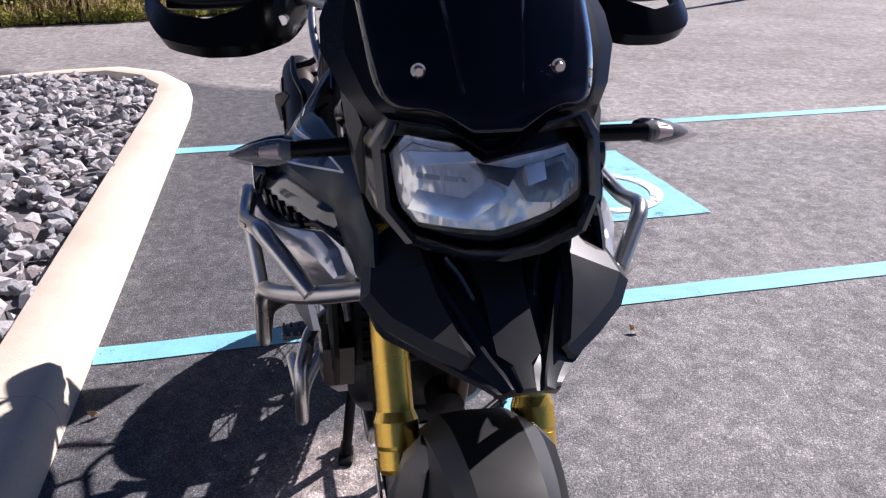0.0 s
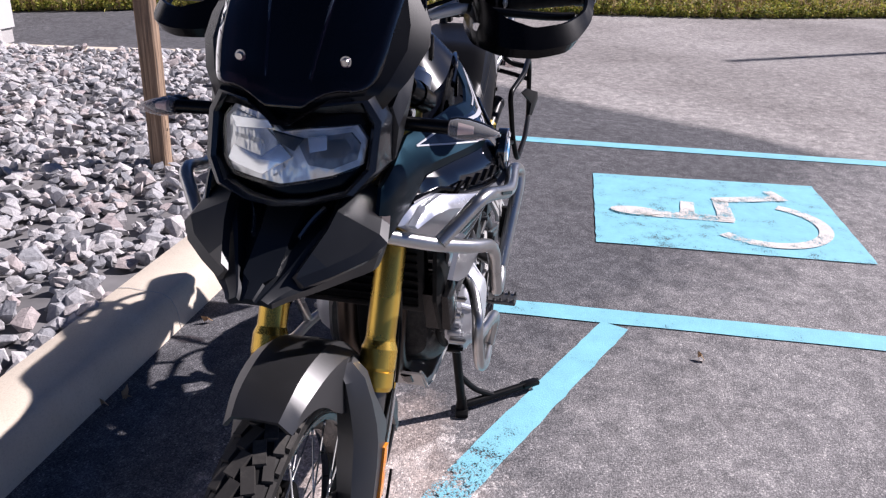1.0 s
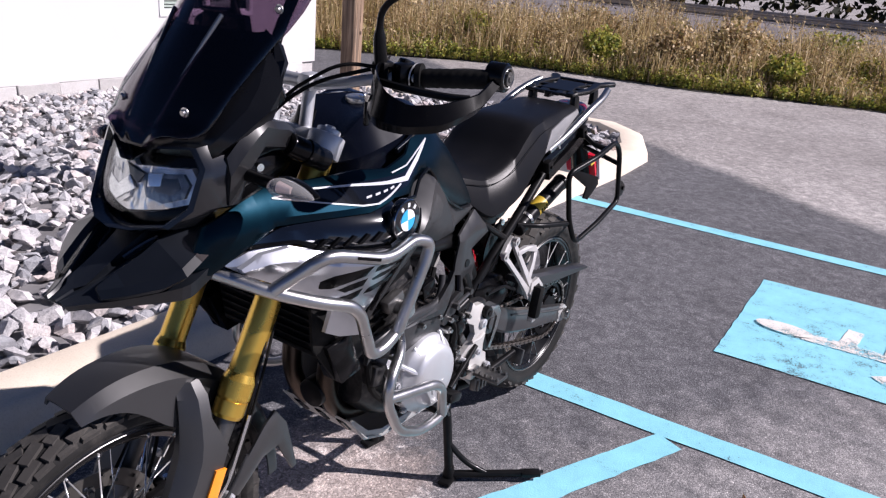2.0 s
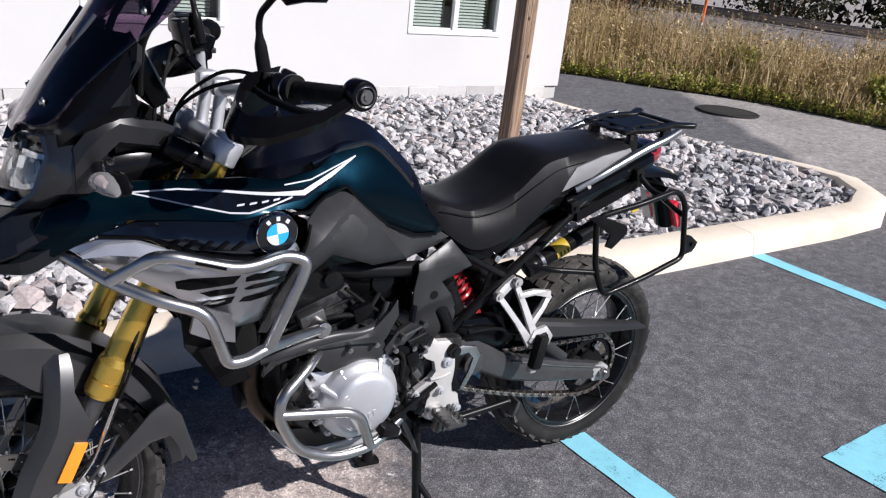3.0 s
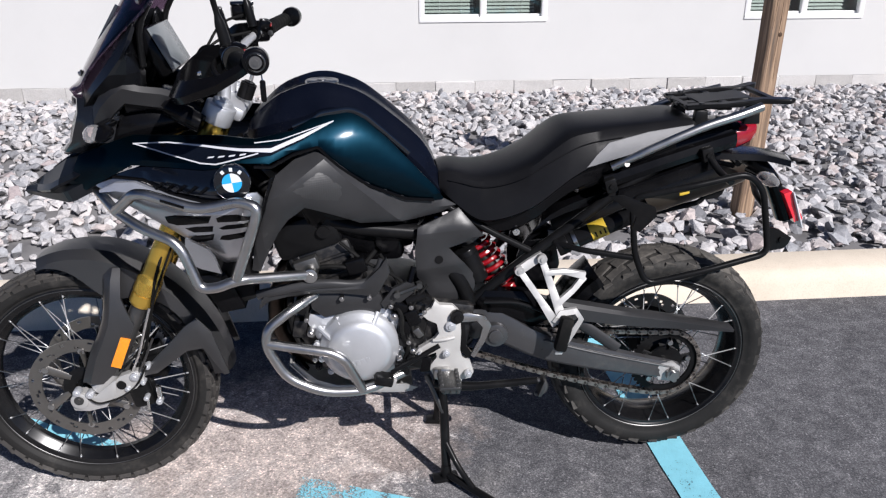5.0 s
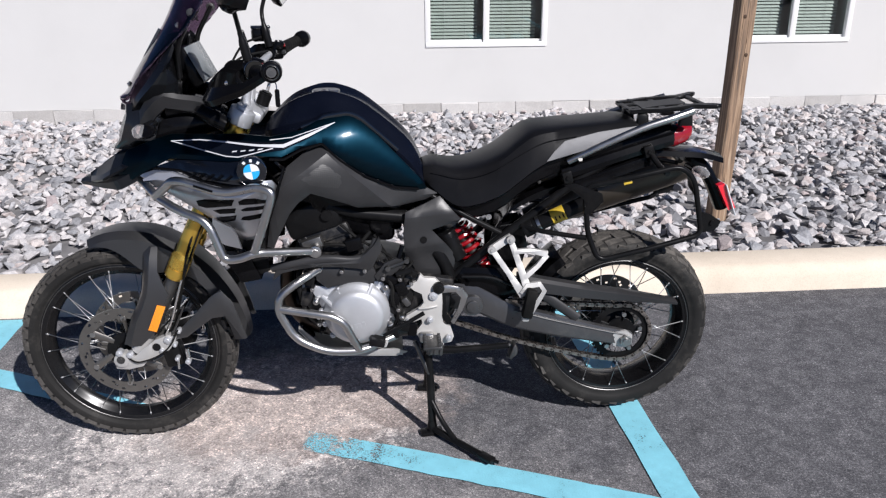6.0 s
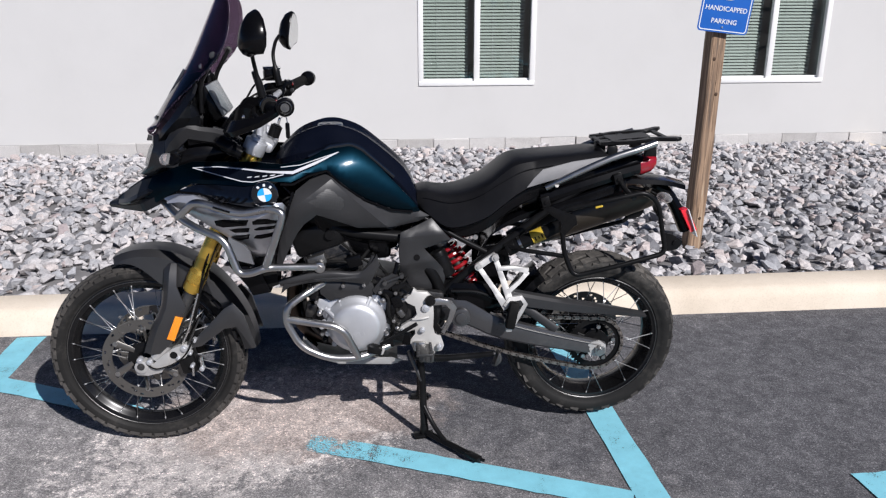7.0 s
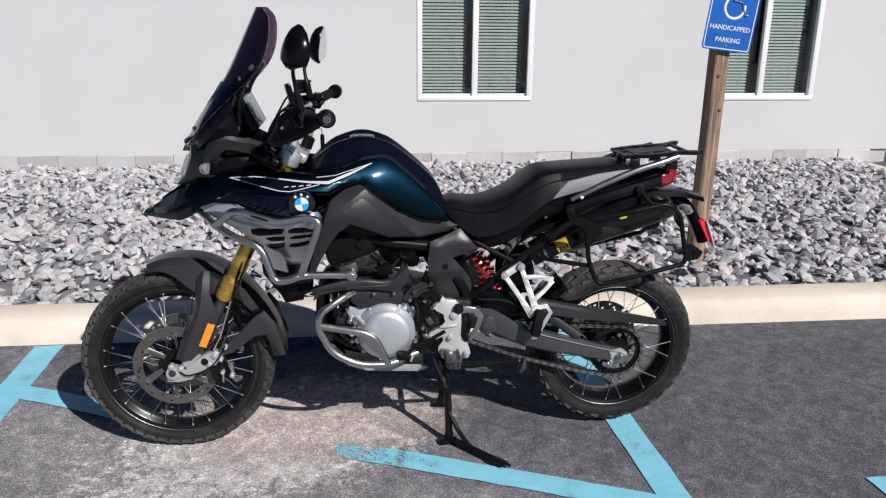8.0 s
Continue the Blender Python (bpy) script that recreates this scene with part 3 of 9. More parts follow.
ISLAND = [(-14.0, 1.0), (4.05, 1.0), (4.66, 1.04), (5.14, 1.26), (5.46, 1.64), (5.61, 2.1), (5.66, 2.6), (5.65, 3.3), (5.63, 4.1), (5.64, 5.0), (5.68, 6.0)]


def island_path():
    pts = [Vector((x, y, 0)) for x, y in ISLAND]
    out = [pts[0]]
    for i, (a, b) in enumerate(zip(pts, pts[1:])):
        n = max(1, int((b - a).length / (0.8 if i == 0 else 0.22)))
        for k in range(1, n + 1):
            out.append(a + (b - a) * (k / n))
    return out


def make_kerb():
    path = island_path()
    prof = [(0.0, 0.0), (0.012, 0.075), (0.030, 0.112), (0.062, 0.130), (0.19, 0.134), (0.232, 0.128), (0.25, 0.105), (0.252, -0.05)]
    rings = []
    for i, p in enumerate(path):
        d = (path[min(i + 1, len(path) - 1)] - path[max(i - 1, 0)]).normalized()
        inward = Vector((-d.y, d.x, 0))
        gz = ground_z(p.x, p.y)
        tall = float(np.interp(p.y, [1.6, 3.0], [1.0, 0.55]))
        wob = noise.noise(Vector((p.x * 0.7, p.y * 0.7, 3.0))) * 0.006
        rings.append([tuple(p + inward * (o + wob) + Vector((0, 0, gz + z * tall - 0.004))) for o, z in prof])
    bm = loft(rings, closed=False)
    kerb = setting("kerb", bm, "kerb_concrete", "cream-painted concrete kerb with rounded upper edge", "kerb")
    for x in (-4.6, -2.3, 0.41, 3.16):
        cut = loft([[(x + s * 0.002 + 0.03 * (o - 0.1), KERB_Y + o - 0.001 * (k < 6), z - 0.003 + 0.0012 * (k > 0)) for k, (o, z) in enumerate(prof[:7])] for s in (-1, 1)], closed=False)
        part("expansion_joint", cut, "block_base", kerb, "dark hairline joint across the kerb")


make_kerb()


def inside_island(x, y):
    if y < KERB_Y + 0.24 or y > WALL_Y - 0.03:
        return False
    xe = np.interp(y, [p[1] for p in ISLAND[1:]], [p[0] for p in ISLAND[1:]])
    return x < xe - 0.26


def bed_z(x, y):
    return float(np.interp(y, [1.0, 1.35, 2.6, 6.1], [0.075, 0.085, 0.05, -0.09])) + 0.025 * noise.noise(Vector((x * 0.9, y * 0.9, 0)))


def make_gravel():
    rng = random.Random(5)
    xs = np.linspace(-9, 6.0, 61)
    ys = np.linspace(1.2, 6.02, 25)
    verts = [(min(x, float(np.interp(y, [p[1] for p in ISLAND[1:]], [p[0] for p in ISLAND[1:]])) - 0.2), y, bed_z(x, y) - 0.025) for y in ys for x in xs]
    n = len(xs)
    faces = [(j * n + i, j * n + i + 1, (j + 1) * n + i + 1, (j + 1) * n + i) for j in range(len(ys) - 1) for i in range(n - 1)]
    ob = raw_mesh("gravel_bed", verts, faces, "ballast", True)
    tagged(ob, "dark stony soil under the gravel", "gravel bed", kind="structure")
    shapes = []
    for k in range(14):
        bm = bmesh.new()
        for i in range(13):
            v = Vector((rng.gauss(0, 1), rng.gauss(0, 1), rng.gauss(0, 1))).normalized()
            bm.verts.new((v.x * rng.uniform(0.8, 1.25), v.y * rng.uniform(0.65, 0.95), v.z * rng.uniform(0.36, 0.6)))
        bmesh.ops.convex_hull(bm, input=bm.verts[:])
        loose = [v for v in bm.verts if not v.link_faces]
        bmesh.ops.delete(bm, geom=loose, context="VERTS")
        bmesh.ops.triangulate(bm, faces=bm.faces[:])
        bm.verts.index_update()
        shapes.append((np.array([v.co[:] for v in bm.verts]), np.array([[v.index for v in f.verts] for f in bm.faces])))
        bm.free()
    allv, allf, base = [], [], 0
    for k in range(16000):
        y = rng.uniform(1.24, 5.98)
        x = rng.uniform(-6.5, 6.0)
        if not inside_island(x, y):
            continue
        vs, fs = shapes[k % len(shapes)]
        s = rng.choice((0.024, 0.031, 0.038, 0.046, 0.056)) * rng.uniform(0.8, 1.2)
        rot = np.array(Euler((rng.gauss(0, 0.45), rng.gauss(0, 0.45), rng.uniform(0, 6.28))).to_matrix())
        lift = s * rng.uniform(0.05, 0.55)
        allv.append((vs * s) @ rot.T + np.array((x, y, bed_z(x, y) + lift - 0.012)))
        allf.append(fs + base)
        base += len(vs)
    ob = raw_mesh("gravel", np.concatenate(allv).tolist(), np.concatenate(allf).tolist(), "crushed_stone")
    tagged(ob, "grey crushed landscaping stone between kerb and building", "gravel", kind="stuff")


make_gravel()


# painted bay markings
def marking(name, a, b, width, material, parent=None, z=0.004, wear=(0, 0), label="", n=24):
    a, b = Vector((*a, 0)), Vector((*b, 0))
    d = (b - a).normalized()
    s = Vector((-d.y, d.x, 0)) * width / 2
    verts, faces, wr = [], [], []
    rng = random.Random(len(name) + int(a.x * 100))
    for i in range(n + 1):
        t = i / n
        p = a + (b - a) * t
        for k in (-1, 1):
            q = p + s * k * (1 + rng.uniform(-0.05, 0.05))
            verts += [(q.x, q.y, z + ground_z(q.x, q.y))]
            wr.append(wear[0] * (1 - t) + wear[1] * t if len(wear) == 2 else float(np.interp(t, [w[0] for w in wear], [w[1] for w in wear])))
    faces = [(2 * i, 2 * i + 1, 2 * i + 3, 2 * i + 2) for i in range(n)]
    ob = raw_mesh(name, verts, faces, material)
    at = ob.data.attributes.new("wear", "FLOAT", "POINT")
    at.data.foreach_set("value", wr)
    if parent:
        ob.parent = parent
    return tagged(ob, label)


def make_markings():
    def bay(name, a, b, w, label, **k):
        tagged(marking(name, a, b, w, "blue_line", label=label, n=60, **k), category="road marking", kind="structure")
    bay("bay_line", (0.812, 1.0), (1.10, -6.0), 0.112, "light blue painted bay line on dark asphalt")
    bay("bay_line", (3.19, 1.0), (3.50, -6.0), 0.115, "light blue painted bay line on dark asphalt")
    bay("bay_line", (-1.665, 0.98), (-1.52, -6.0), 0.13, "light blue painted bay line on dark asphalt")
    bay("hatch_line", (0.80, -0.50), (-1.62, 0.505), 0.105, "light blue hatch line worn away in the middle", z=0.006,
        wear=((0, 0.0), (0.26, 0.03), (0.36, 0.22), (0.44, 0.40), (0.475, 1.2), (0.60, 1.2), (0.68, 0.3), (0.8, 0.0), (1, 0.0)))


make_markings()


def make_symbol():
    """The blue square with its white wheelchair mark."""
    A, B, C, D = [Vector((*p, 0)) for p in ((1.585, -0.415), (2.615, -0.375), (2.725, -1.585), (1.655, -1.635))]
    verts, wr = [], []
    rng = random.Random(3)
    n = 24
    for j in range(n + 1):
        for i in range(n + 1):
            u, v = i / n, j / n
            p = (A * (1 - u) + B * u) * (1 - v) + (D * (1 - u) + C * u) * v
            edge = i in (0, n) or j in (0, n)
            verts.append((p.x + (rng.uniform(-0.003, 0.003) if edge else 0), p.y + (rng.uniform(-0.003, 0.003) if edge else 0), 0.005))
            wr.append(0.05 + 0.16 * max(0, 1 - math.hypot(p.x - 1.95, p.y + 0.75) / 0.35) + 0.10 * max(0, 1 - (p.x - 1.6) / 0.2))
    faces = [(j * (n + 1) + i, j * (n + 1) + i + 1, (j + 1) * (n + 1) + i + 1, (j + 1) * (n + 1) + i) for j in range(n) for i in range(n)]
    ob = raw_mesh("bay_square", verts, faces, "blue_line")
    at = ob.data.attributes.new("wear", "FLOAT", "POINT")
    at.data.foreach_set("value", wr)
    tagged(ob, "light blue painted square with a white wheelchair mark", "road marking", kind="structure")
    strokes = {
        "trunk": ((2.02, -0.60), (2.045, -1.075), 0.088, (0.30, 0.14)),
        "arm": ((2.035, -0.855), (2.25, -0.870), 0.070, (0.18, 0.22)),
        "thigh": ((2.02, -1.045), (2.345, -1.040), 0.078, (0.20, 0.16)),
        "shin": ((2.31, -1.010), (2.445, -1.385), 0.075, (0.16, 0.20)),
        "foot": ((2.540, -1.315), (2.395, -1.375), 0.058, (0.22, 0.22)),
    }
    for k, (nm, (a, b, w, wear)) in enumerate(strokes.items()):
        marking(nm, a, b, w, "white_line", ob, 0.009 + 0.0006 * k, wear, n=8)
    head = [(2.035 + 0.058 * math.cos(t), -0.60 + 0.125 * math.sin(t), 0.0130) for t in np.linspace(0, 2 * math.pi, 20, endpoint=False)]
    hd = raw_mesh("head", head, [tuple(range(20))], "white_line")
    at = hd.data.attributes.new("wear", "FLOAT", "POINT")
    at.data.foreach_set("value", [0.16 + 0.12 * math.sin(k * 1.3) for k in range(20)])
    hd.parent = ob
    vs, fs, ws = [], [], []
    m = 40
    for i in range(m + 1):
        t = radians(-22 - 205 * i / m)
        for r in (0.252, 0.318):
            vs.append((2.030 + r * math.cos(t) * 0.98, -1.215 + r * math.sin(t), 0.0095))
            ws.append(0.14 + 0.10 * math.sin(i * 0.4))
    fs = [(2 * i, 2 * i + 1, 2 * i + 3, 2 * i + 2) for i in range(m)]
    ring = raw_mesh("wheel_arc", vs, fs, "white_line")
    at = ring.data.attributes.new("wear", "FLOAT", "POINT")
    at.data.foreach_set("value", ws)
    ring.parent = ob


make_symbol()


# building
OPENINGS = [(0.47, 1.68, 0.615, 2.05), (3.75, 4.95, 0.615, 2.05)]
B_X0, B_X1, B_Z0, B_Z1 = -9.0, 6.02, 0.03, 3.0


def make_wall_south():
    bm = bmesh.new()
    xs = sorted({B_X0, B_X1, *[o[0] for o in OPENINGS], *[o[1] for o in OPENINGS]})
    zs = sorted({B_Z0, B_Z1, OPENINGS[0][2], OPENINGS[0][3]})
    def hole(x, z):
        return any(a < x < b and c < z < d for a, b, c, d in OPENINGS)
    cells = []
    for xa, xb in zip(xs, xs[1:]):
        for za, zb in zip(zs, zs[1:]):
            if not hole((xa + xb) / 2, (za + zb) / 2):
                cells.append(bm.faces.new([bm.verts.new(p) for p in ((xa, WALL_Y, za), (xb, WALL_Y, za), (xb, WALL_Y, zb), (xa, WALL_Y, zb))]))
    bmesh.ops.remove_doubles(bm, verts=bm.verts[:], dist=1e-4)
    got = bmesh.ops.extrude_face_region(bm, geom=bm.faces[:])
    for v in got["geom"]:
        if isinstance(v, bmesh.types.BMVert):
            v.co.y += 0.18
    setting("wall_south", bm, "stucco", "off-white stucco wall of a low building", "wall")


make_wall_south()
setting("wall_east", box((5.93, 10.1, 1.515), (0.18, 7.8, 2.97)), "stucco", "off-white stucco end wall", "wall")
setting("wall_west", box((-8.91, 10.1, 1.515), (0.18, 7.8, 2.97)), "stucco", "off-white stucco end wall", "wall")
setting("wall_north", box((-1.49, 14.1, 1.515), (14.66, 0.18, 2.97)), "stucco", "off-white stucco back wall", "wall")
setting("roof", box((-1.49, 10.1, 3.1), (15.3, 8.5, 0.16), 0.02), "roof_grey", "flat grey roof slab", "roof")
setting("floor", box((-1.49, 10.1, 0.12), (14.4, 7.6, 0.06)), "dark_room", "dark floor inside the building", "floor")


def make_window(k, x0, x1, z0, z1):
    root = new("window_%d" % k)
    root.location = ((x0 + x1) / 2, WALL_Y, z0)
    tagged(root, "white vinyl sliding window with closed grey blinds behind", "window", kind="structure")
    w, h = x1 - x0, z1 - z0
    def at(bm):
        return bm
    y0 = 0.0
    part("head", box((0, 0.02, h + 0.0), (w + 0.05, 0.06, 0.06), 0.004), "window_vinyl", root)
    part("jamb", box((-w / 2, 0.02, h / 2), (0.055, 0.06, h - 0.06), 0.004), "window_vinyl", root)
    part("jamb", box((w / 2, 0.02, h / 2), (0.055, 0.06, h - 0.06), 0.004), "window_vinyl", root)
    part("sill", box((0, 0.020, 0.014), (w + 0.05, 0.066, 0.048), 0.004), "window_vinyl", root)
    part("meeting_stile", box((0.0, 0.035, h / 2), (0.062, 0.06, h - 0.06), 0.004), "window_vinyl", root)
    for s in (-1, 1):
        cx = s * (w / 4 + 0.005)
        pw = w / 2 - 0.065
        sash = joined(box((cx, 0.045, 0.045), (pw, 0.03, 0.03), 0.003), box((cx, 0.045, h - 0.045), (pw, 0.03, 0.03), 0.003))
        part("sash", sash, "window_vinyl", root)
        g = part("pane", box((cx, 0.05, h / 2), (pw, 0.005, h - 0.07)), "window_glass", root, "clear glass")
        g.visible_shadow = False
    root_b = new("window_blind")
    root_b.location = ((x0 + x1) / 2, WALL_Y + 0.14, z0)
    tagged(root_b, "closed grey horizontal slat blind behind the glass", "blind", "window blinds")
    bm = box((0, 0, 0), (w / 2 - 0.12, 0.027, 0.0022), 0.0)
    bm.transform(Euler((radians(58), 0, 0)).to_matrix().to_4x4())
    me = bpy.data.meshes.new("slat")
    bm.to_mesh(me)
    bm.free()
    me.materials.append(MATS["blind_slat"])
    for s in (-1, 1):
        for i in range(int(h / 0.034) - 1):
            ob = new("slat", me)
            ob.parent = root_b
            ob.location = (s * (w / 4 + 0.004) - 0.02, 0, 0.045 + i * 0.034)
        part("cord", rod((s * w / 4 - 0.12, -0.017, 0.04), (s * w / 4 - 0.12, -0.017, h - 0.04), 0.0012, n=6), "window_vinyl", root_b)
        part("cord", rod((s * w / 4 + 0.10, -0.017, 0.04), (s * w / 4 + 0.10, -0.017, h - 0.04), 0.0012, n=6), "window_vinyl", root_b)


for k, o in enumerate(OPENINGS):
    make_window(k + 1, *o)


def make_post():
    root = new("sign_post")
    root.location = (1.93, 1.93, bed_z(1.93, 1.93) - 0.02)
    root.rotation_euler = (0, radians(1.2), radians(8))
    tagged(root, "weathered square timber post standing in gravel", "post")
    rings = []
    for z in np.linspace(-0.06, 1.78, 14):
        w = 0.045 + 0.0015 * noise.noise(Vector((z * 3, 1, 1)))
        b = 0.007
        jx, jy = 0.004 * noise.noise(Vector((z, 7, 1))), 0.004 * noise.noise(Vector((z, 1, 9)))
        rings.append([(x + jx, y + jy, z) for x, y in ((-w, -w + b), (-w + b, -w), (w - b, -w), (w, -w + b), (w, w - b), (w - b, w), (-w + b, w), (-w, w - b))])
    part("timber", loft(rings), "weathered_wood", root)
    for x, z, a in ((-0.012, 0.5, 0), (0.018, 0.95, 0), (-0.02, 1.15, 0), (0.01, 0.2, 0)):
        part("knot", rod((x, -0.0455, z), (x, -0.0475, z), 0.011, 0.008, n=12), "knot_brown", root, "dark knot in the wood")
    for x, z, ln, wd in ((-0.022, 0.62, 0.34, 0.003), (0.004, 1.02, 0.42, 0.004), (0.026, 0.42, 0.30, 0.003), (-0.008, 0.24, 0.22, 0.004), (-0.030, 1.10, 0.25, 0.0025), (0.016, 0.75, 0.18, 0.003)):
        part("crack", tube([(x, -0.0455, z - ln / 2), (x + 0.004, -0.046, z), (x - 0.002, -0.0455, z + ln / 2)], wd / 2, 0.02, 6, radii=[(0, 0.0006), (0.5, wd / 2), (1, 0.0006)]), "knot_brown", root)
    return root


make_post()


def letters(text, size, place, material, parent, name):
    cu = bpy.data.curves.new("tmp", "FONT")
    cu.body, cu.size, cu.align_x, cu.align_y, cu.extrude = text, size, "CENTER", "CENTER", 0.0006
    cu.offset = size * 0.006
    cu.resolution_u = 3
    ob = bpy.data.objects.new("tmp", cu)
    scene.collection.objects.link(ob)
    dg = bpy.context.evaluated_depsgraph_get()
    me = bpy.data.meshes.new_from_object(ob.evaluated_get(dg))
    bpy.data.objects.remove(ob)
    me.transform(place)
    me.name = name
    me.materials.clear()
    me.materials.append(MATS[material])
    o = new(name, me)
    o.parent = parent
    return o


def make_sign():
    root = new("parking_sign")
    root.location = (1.955, 1.86, 1.345)
    root.rotation_euler = (0, radians(6.5), radians(4))
    tagged(root, "blue metal parking sign with white wheelchair mark and lettering", "sign")
    w, h, c = 0.305, 0.457, 0.022
    def rounded(w, h, c, z0):
        out = []
        for cx, cz, a0 in ((w / 2 - c, z0 + c, -90), (w / 2 - c, z0 + h - c, 0), (-w / 2 + c, z0 + h - c, 90), (-w / 2 + c, z0 + c, 180)):
            out += [(cx + c * math.cos(radians(a0 + k * 22.5)), cz + c * math.sin(radians(a0 + k * 22.5))) for k in range(5)]
        return out
    part("panel", plate(rounded(w, h, c, 0.0), -0.0012, 0.0012), "sign_blue", root)
    o1, o2 = rounded(w - 0.016, h - 0.016, c - 0.006, 0.008), rounded(w - 0.026, h - 0.026, c - 0.009, 0.013)
    part("border", loft([[(x, y, z) for x, z in o] for o, y in ((o1, -0.0016), (o1, -0.0024), (o2, -0.0024), (o2, -0.0016))], cap=False), "white_mark", root)
    up = Matrix(((1, 0, 0, 0), (0, 0, -1, -0.0026), (0, 1, 0, 0), (0, 0, 0, 1)))
    letters("HANDICAPPED", 0.0375, Matrix.Translation((0, 0, 0.128)) @ up, "white_mark", root, "lettering")
    letters("PARKING", 0.0375, Matrix.Translation((0, 0, 0.060)) @ up, "white_mark", root, "lettering")
    ring = [(0.005 + 0.062 * math.cos(radians(a)), -0.003, 0.245 + 0.062 * math.sin(radians(a))) for a in range(100, 385, 12)]
    part("wheel_mark", tube(ring, 0.007, 0.01, 8, flat=0.2), "white_mark", root)
    part("body_mark", tube([(-0.018, -0.003, 0.37), (-0.012, -0.003, 0.28), (0.045, -0.003, 0.275), (0.075, -0.003, 0.205), (0.095, -0.003, 0.21)], 0.008, 0.01, 8, flat=0.2), "white_mark", root)
    part("arm_mark", tube([(-0.012, -0.003, 0.322), (0.045, -0.003, 0.318)], 0.006, 0.01, 8, flat=0.2), "white_mark", root)
    part("head_mark", rod((-0.018, -0.0014, 0.395), (-0.018, -0.0035, 0.395), 0.017, n=20), "white_mark", root)
    for z in (0.03, 0.43):
        part("bolt", rod((-0.005, -0.001, z), (-0.005, -0.006, z), 0.006, 0.005, n=10), "bright_steel", root)


make_sign()


def lathe_z(profile, n):
    bm = bmesh.new()
    rings = [[bm.verts.new((r * math.cos(2 * math.pi * j / n), r * math.sin(2 * math.pi * j / n), z)) for j in range(n)] for r, z in profile]
    for a, b in zip(rings, rings[1:]):
        for j in range(n):
            bm.faces.new((a[j], a[(j + 1) % n], b[(j + 1) % n], b[j]))
    return bm


def make_manhole():
    root = new("manhole_cover")
    root.location = (7.47, 4.48, ground_z(7.47, 4.48) + 0.006)
    tagged(root, "dark cast-iron manhole cover set in the drive", "manhole cover")
    part("frame", lathe_z([(0.37, 0.0), (0.37, 0.012), (0.335, 0.012), (0.335, 0.004)], 48), "manhole_iron", root)
    part("lid", joined(lathe_z([(0.33, 0.0), (0.33, 0.010), (0.0005, 0.010)], 48), *[box((0, y, 0.011), (0.5, 0.012, 0.004), 0.001) for y in np.linspace(-0.18, 0.18, 7)]), "manhole_iron", root)


make_manhole()


# verge and distance
def verge_x(y):
    return float(np.interp(y, [-14, -8, -4.5, -2.2, 0, 1.0, 2.2, 3.8, 4.8, 5.4, 6.0, 7.3, 9.5, 14], [16.5, 13.2, 11.7, 10.6, 10.1, 9.7, 9.2, 8.98, 8.75, 8.4, 7.85, 7.16, 6.0, 3.6]))


def make_verge():
    ys = np.linspace(-16, 20, 73)
    ds = [0.0, 0.25, 0.8, 2.0, 4.0, 6.0, 30.0]
    hs = [-0.02, 0.03, 0.06, 0.08, 0.08, 0.1, 0.1]
    verts = []
    for y in ys:
        for d, h in zip(ds, hs):
            x = verge_x(y) + d + (0.09 * noise.noise(Vector((y * 1.7, 0, 0))) if d < 0.3 else 0)
            verts.append((x, y + d * 0.25, ground_z(x, y) + h))
    n = len(ds)
    faces = [(j * n + i, j * n + i + 1, (j + 1) * n + i + 1, (j + 1) * n + i) for j in range(len(ys) - 1) for i in range(n - 1)]
    tagged(raw_mesh("verge", verts, faces, "earth", True), "rough earth verge beside the drive", "verge", kind="structure")


make_verge()


def plant_mass(name, label, category, material, count, area, height, seed, width=0.006, leafy=0.0, lean=0.28):
    """Upright blades; leafy adds small leaves up each stem."""
    rng = random.Random(seed)
    V, F = [], []
    for _ in range(count):
        x, y, k = area(rng)
        h = height(rng, x, y) * k
        z = ground_z(x, y) + 0.02
        a = rng.uniform(0, 6.28)
        dx, dy = math.cos(a), math.sin(a)
        b = rng.gauss(0, lean) * h
        ba = rng.uniform(0, 6.28)
        bx, by = math.cos(ba) * b, math.sin(ba) * b
        w = width * rng.uniform(0.6, 1.5)
        i = len(V)
        V += [(x - dx * w, y - dy * w, z), (x + dx * w, y + dy * w, z), (x + bx * 0.35 + dx * w * 0.8, y + by * 0.35 + dy * w * 0.8, z + h * 0.6), (x + bx * 0.35 - dx * w * 0.8, y + by * 0.35 - dy * w * 0.8, z + h * 0.6), (x + bx, y + by, z + h)]
        F += [(i, i + 1, i + 2, i + 3), (i + 3, i + 2, i + 4)]
        for _ in range(int(leafy) if leafy >= 1 else int(rng.random() < leafy)):
            t = rng.uniform(0.15, 1.0)
            px, py, pz = x + bx * t * t, y + by * t * t, z + h * t
            s = rng.uniform(0.012, 0.034)
            u = Vector((rng.gauss(0, 1), rng.gauss(0, 1), rng.gauss(0, 0.6))).normalized() * s
            q = Vector((rng.gauss(0, 1), rng.gauss(0, 1), rng.gauss(0, 1)))
            q = (q - u * (q.dot(u) / u.dot(u))).normalized() * s * 0.5
            c = Vector((px, py, pz))
            j = len(V)
            V += [tuple(c), tuple(c + u + q), tuple(c + u * 2), tuple(c + u - q)]
            F += [(j, j + 1, j + 2, j + 3)]
    return tagged(raw_mesh(name, V, F, material), label, category, kind="stuff")


def strip(y0, y1, d0, d1, power=1.0):
    def area(rng):
        y = rng.uniform(y0, y1)
        d = d0 + (d1 - d0) * rng.random() ** power
        return verge_x(y) + d, y, 1.0
    return area


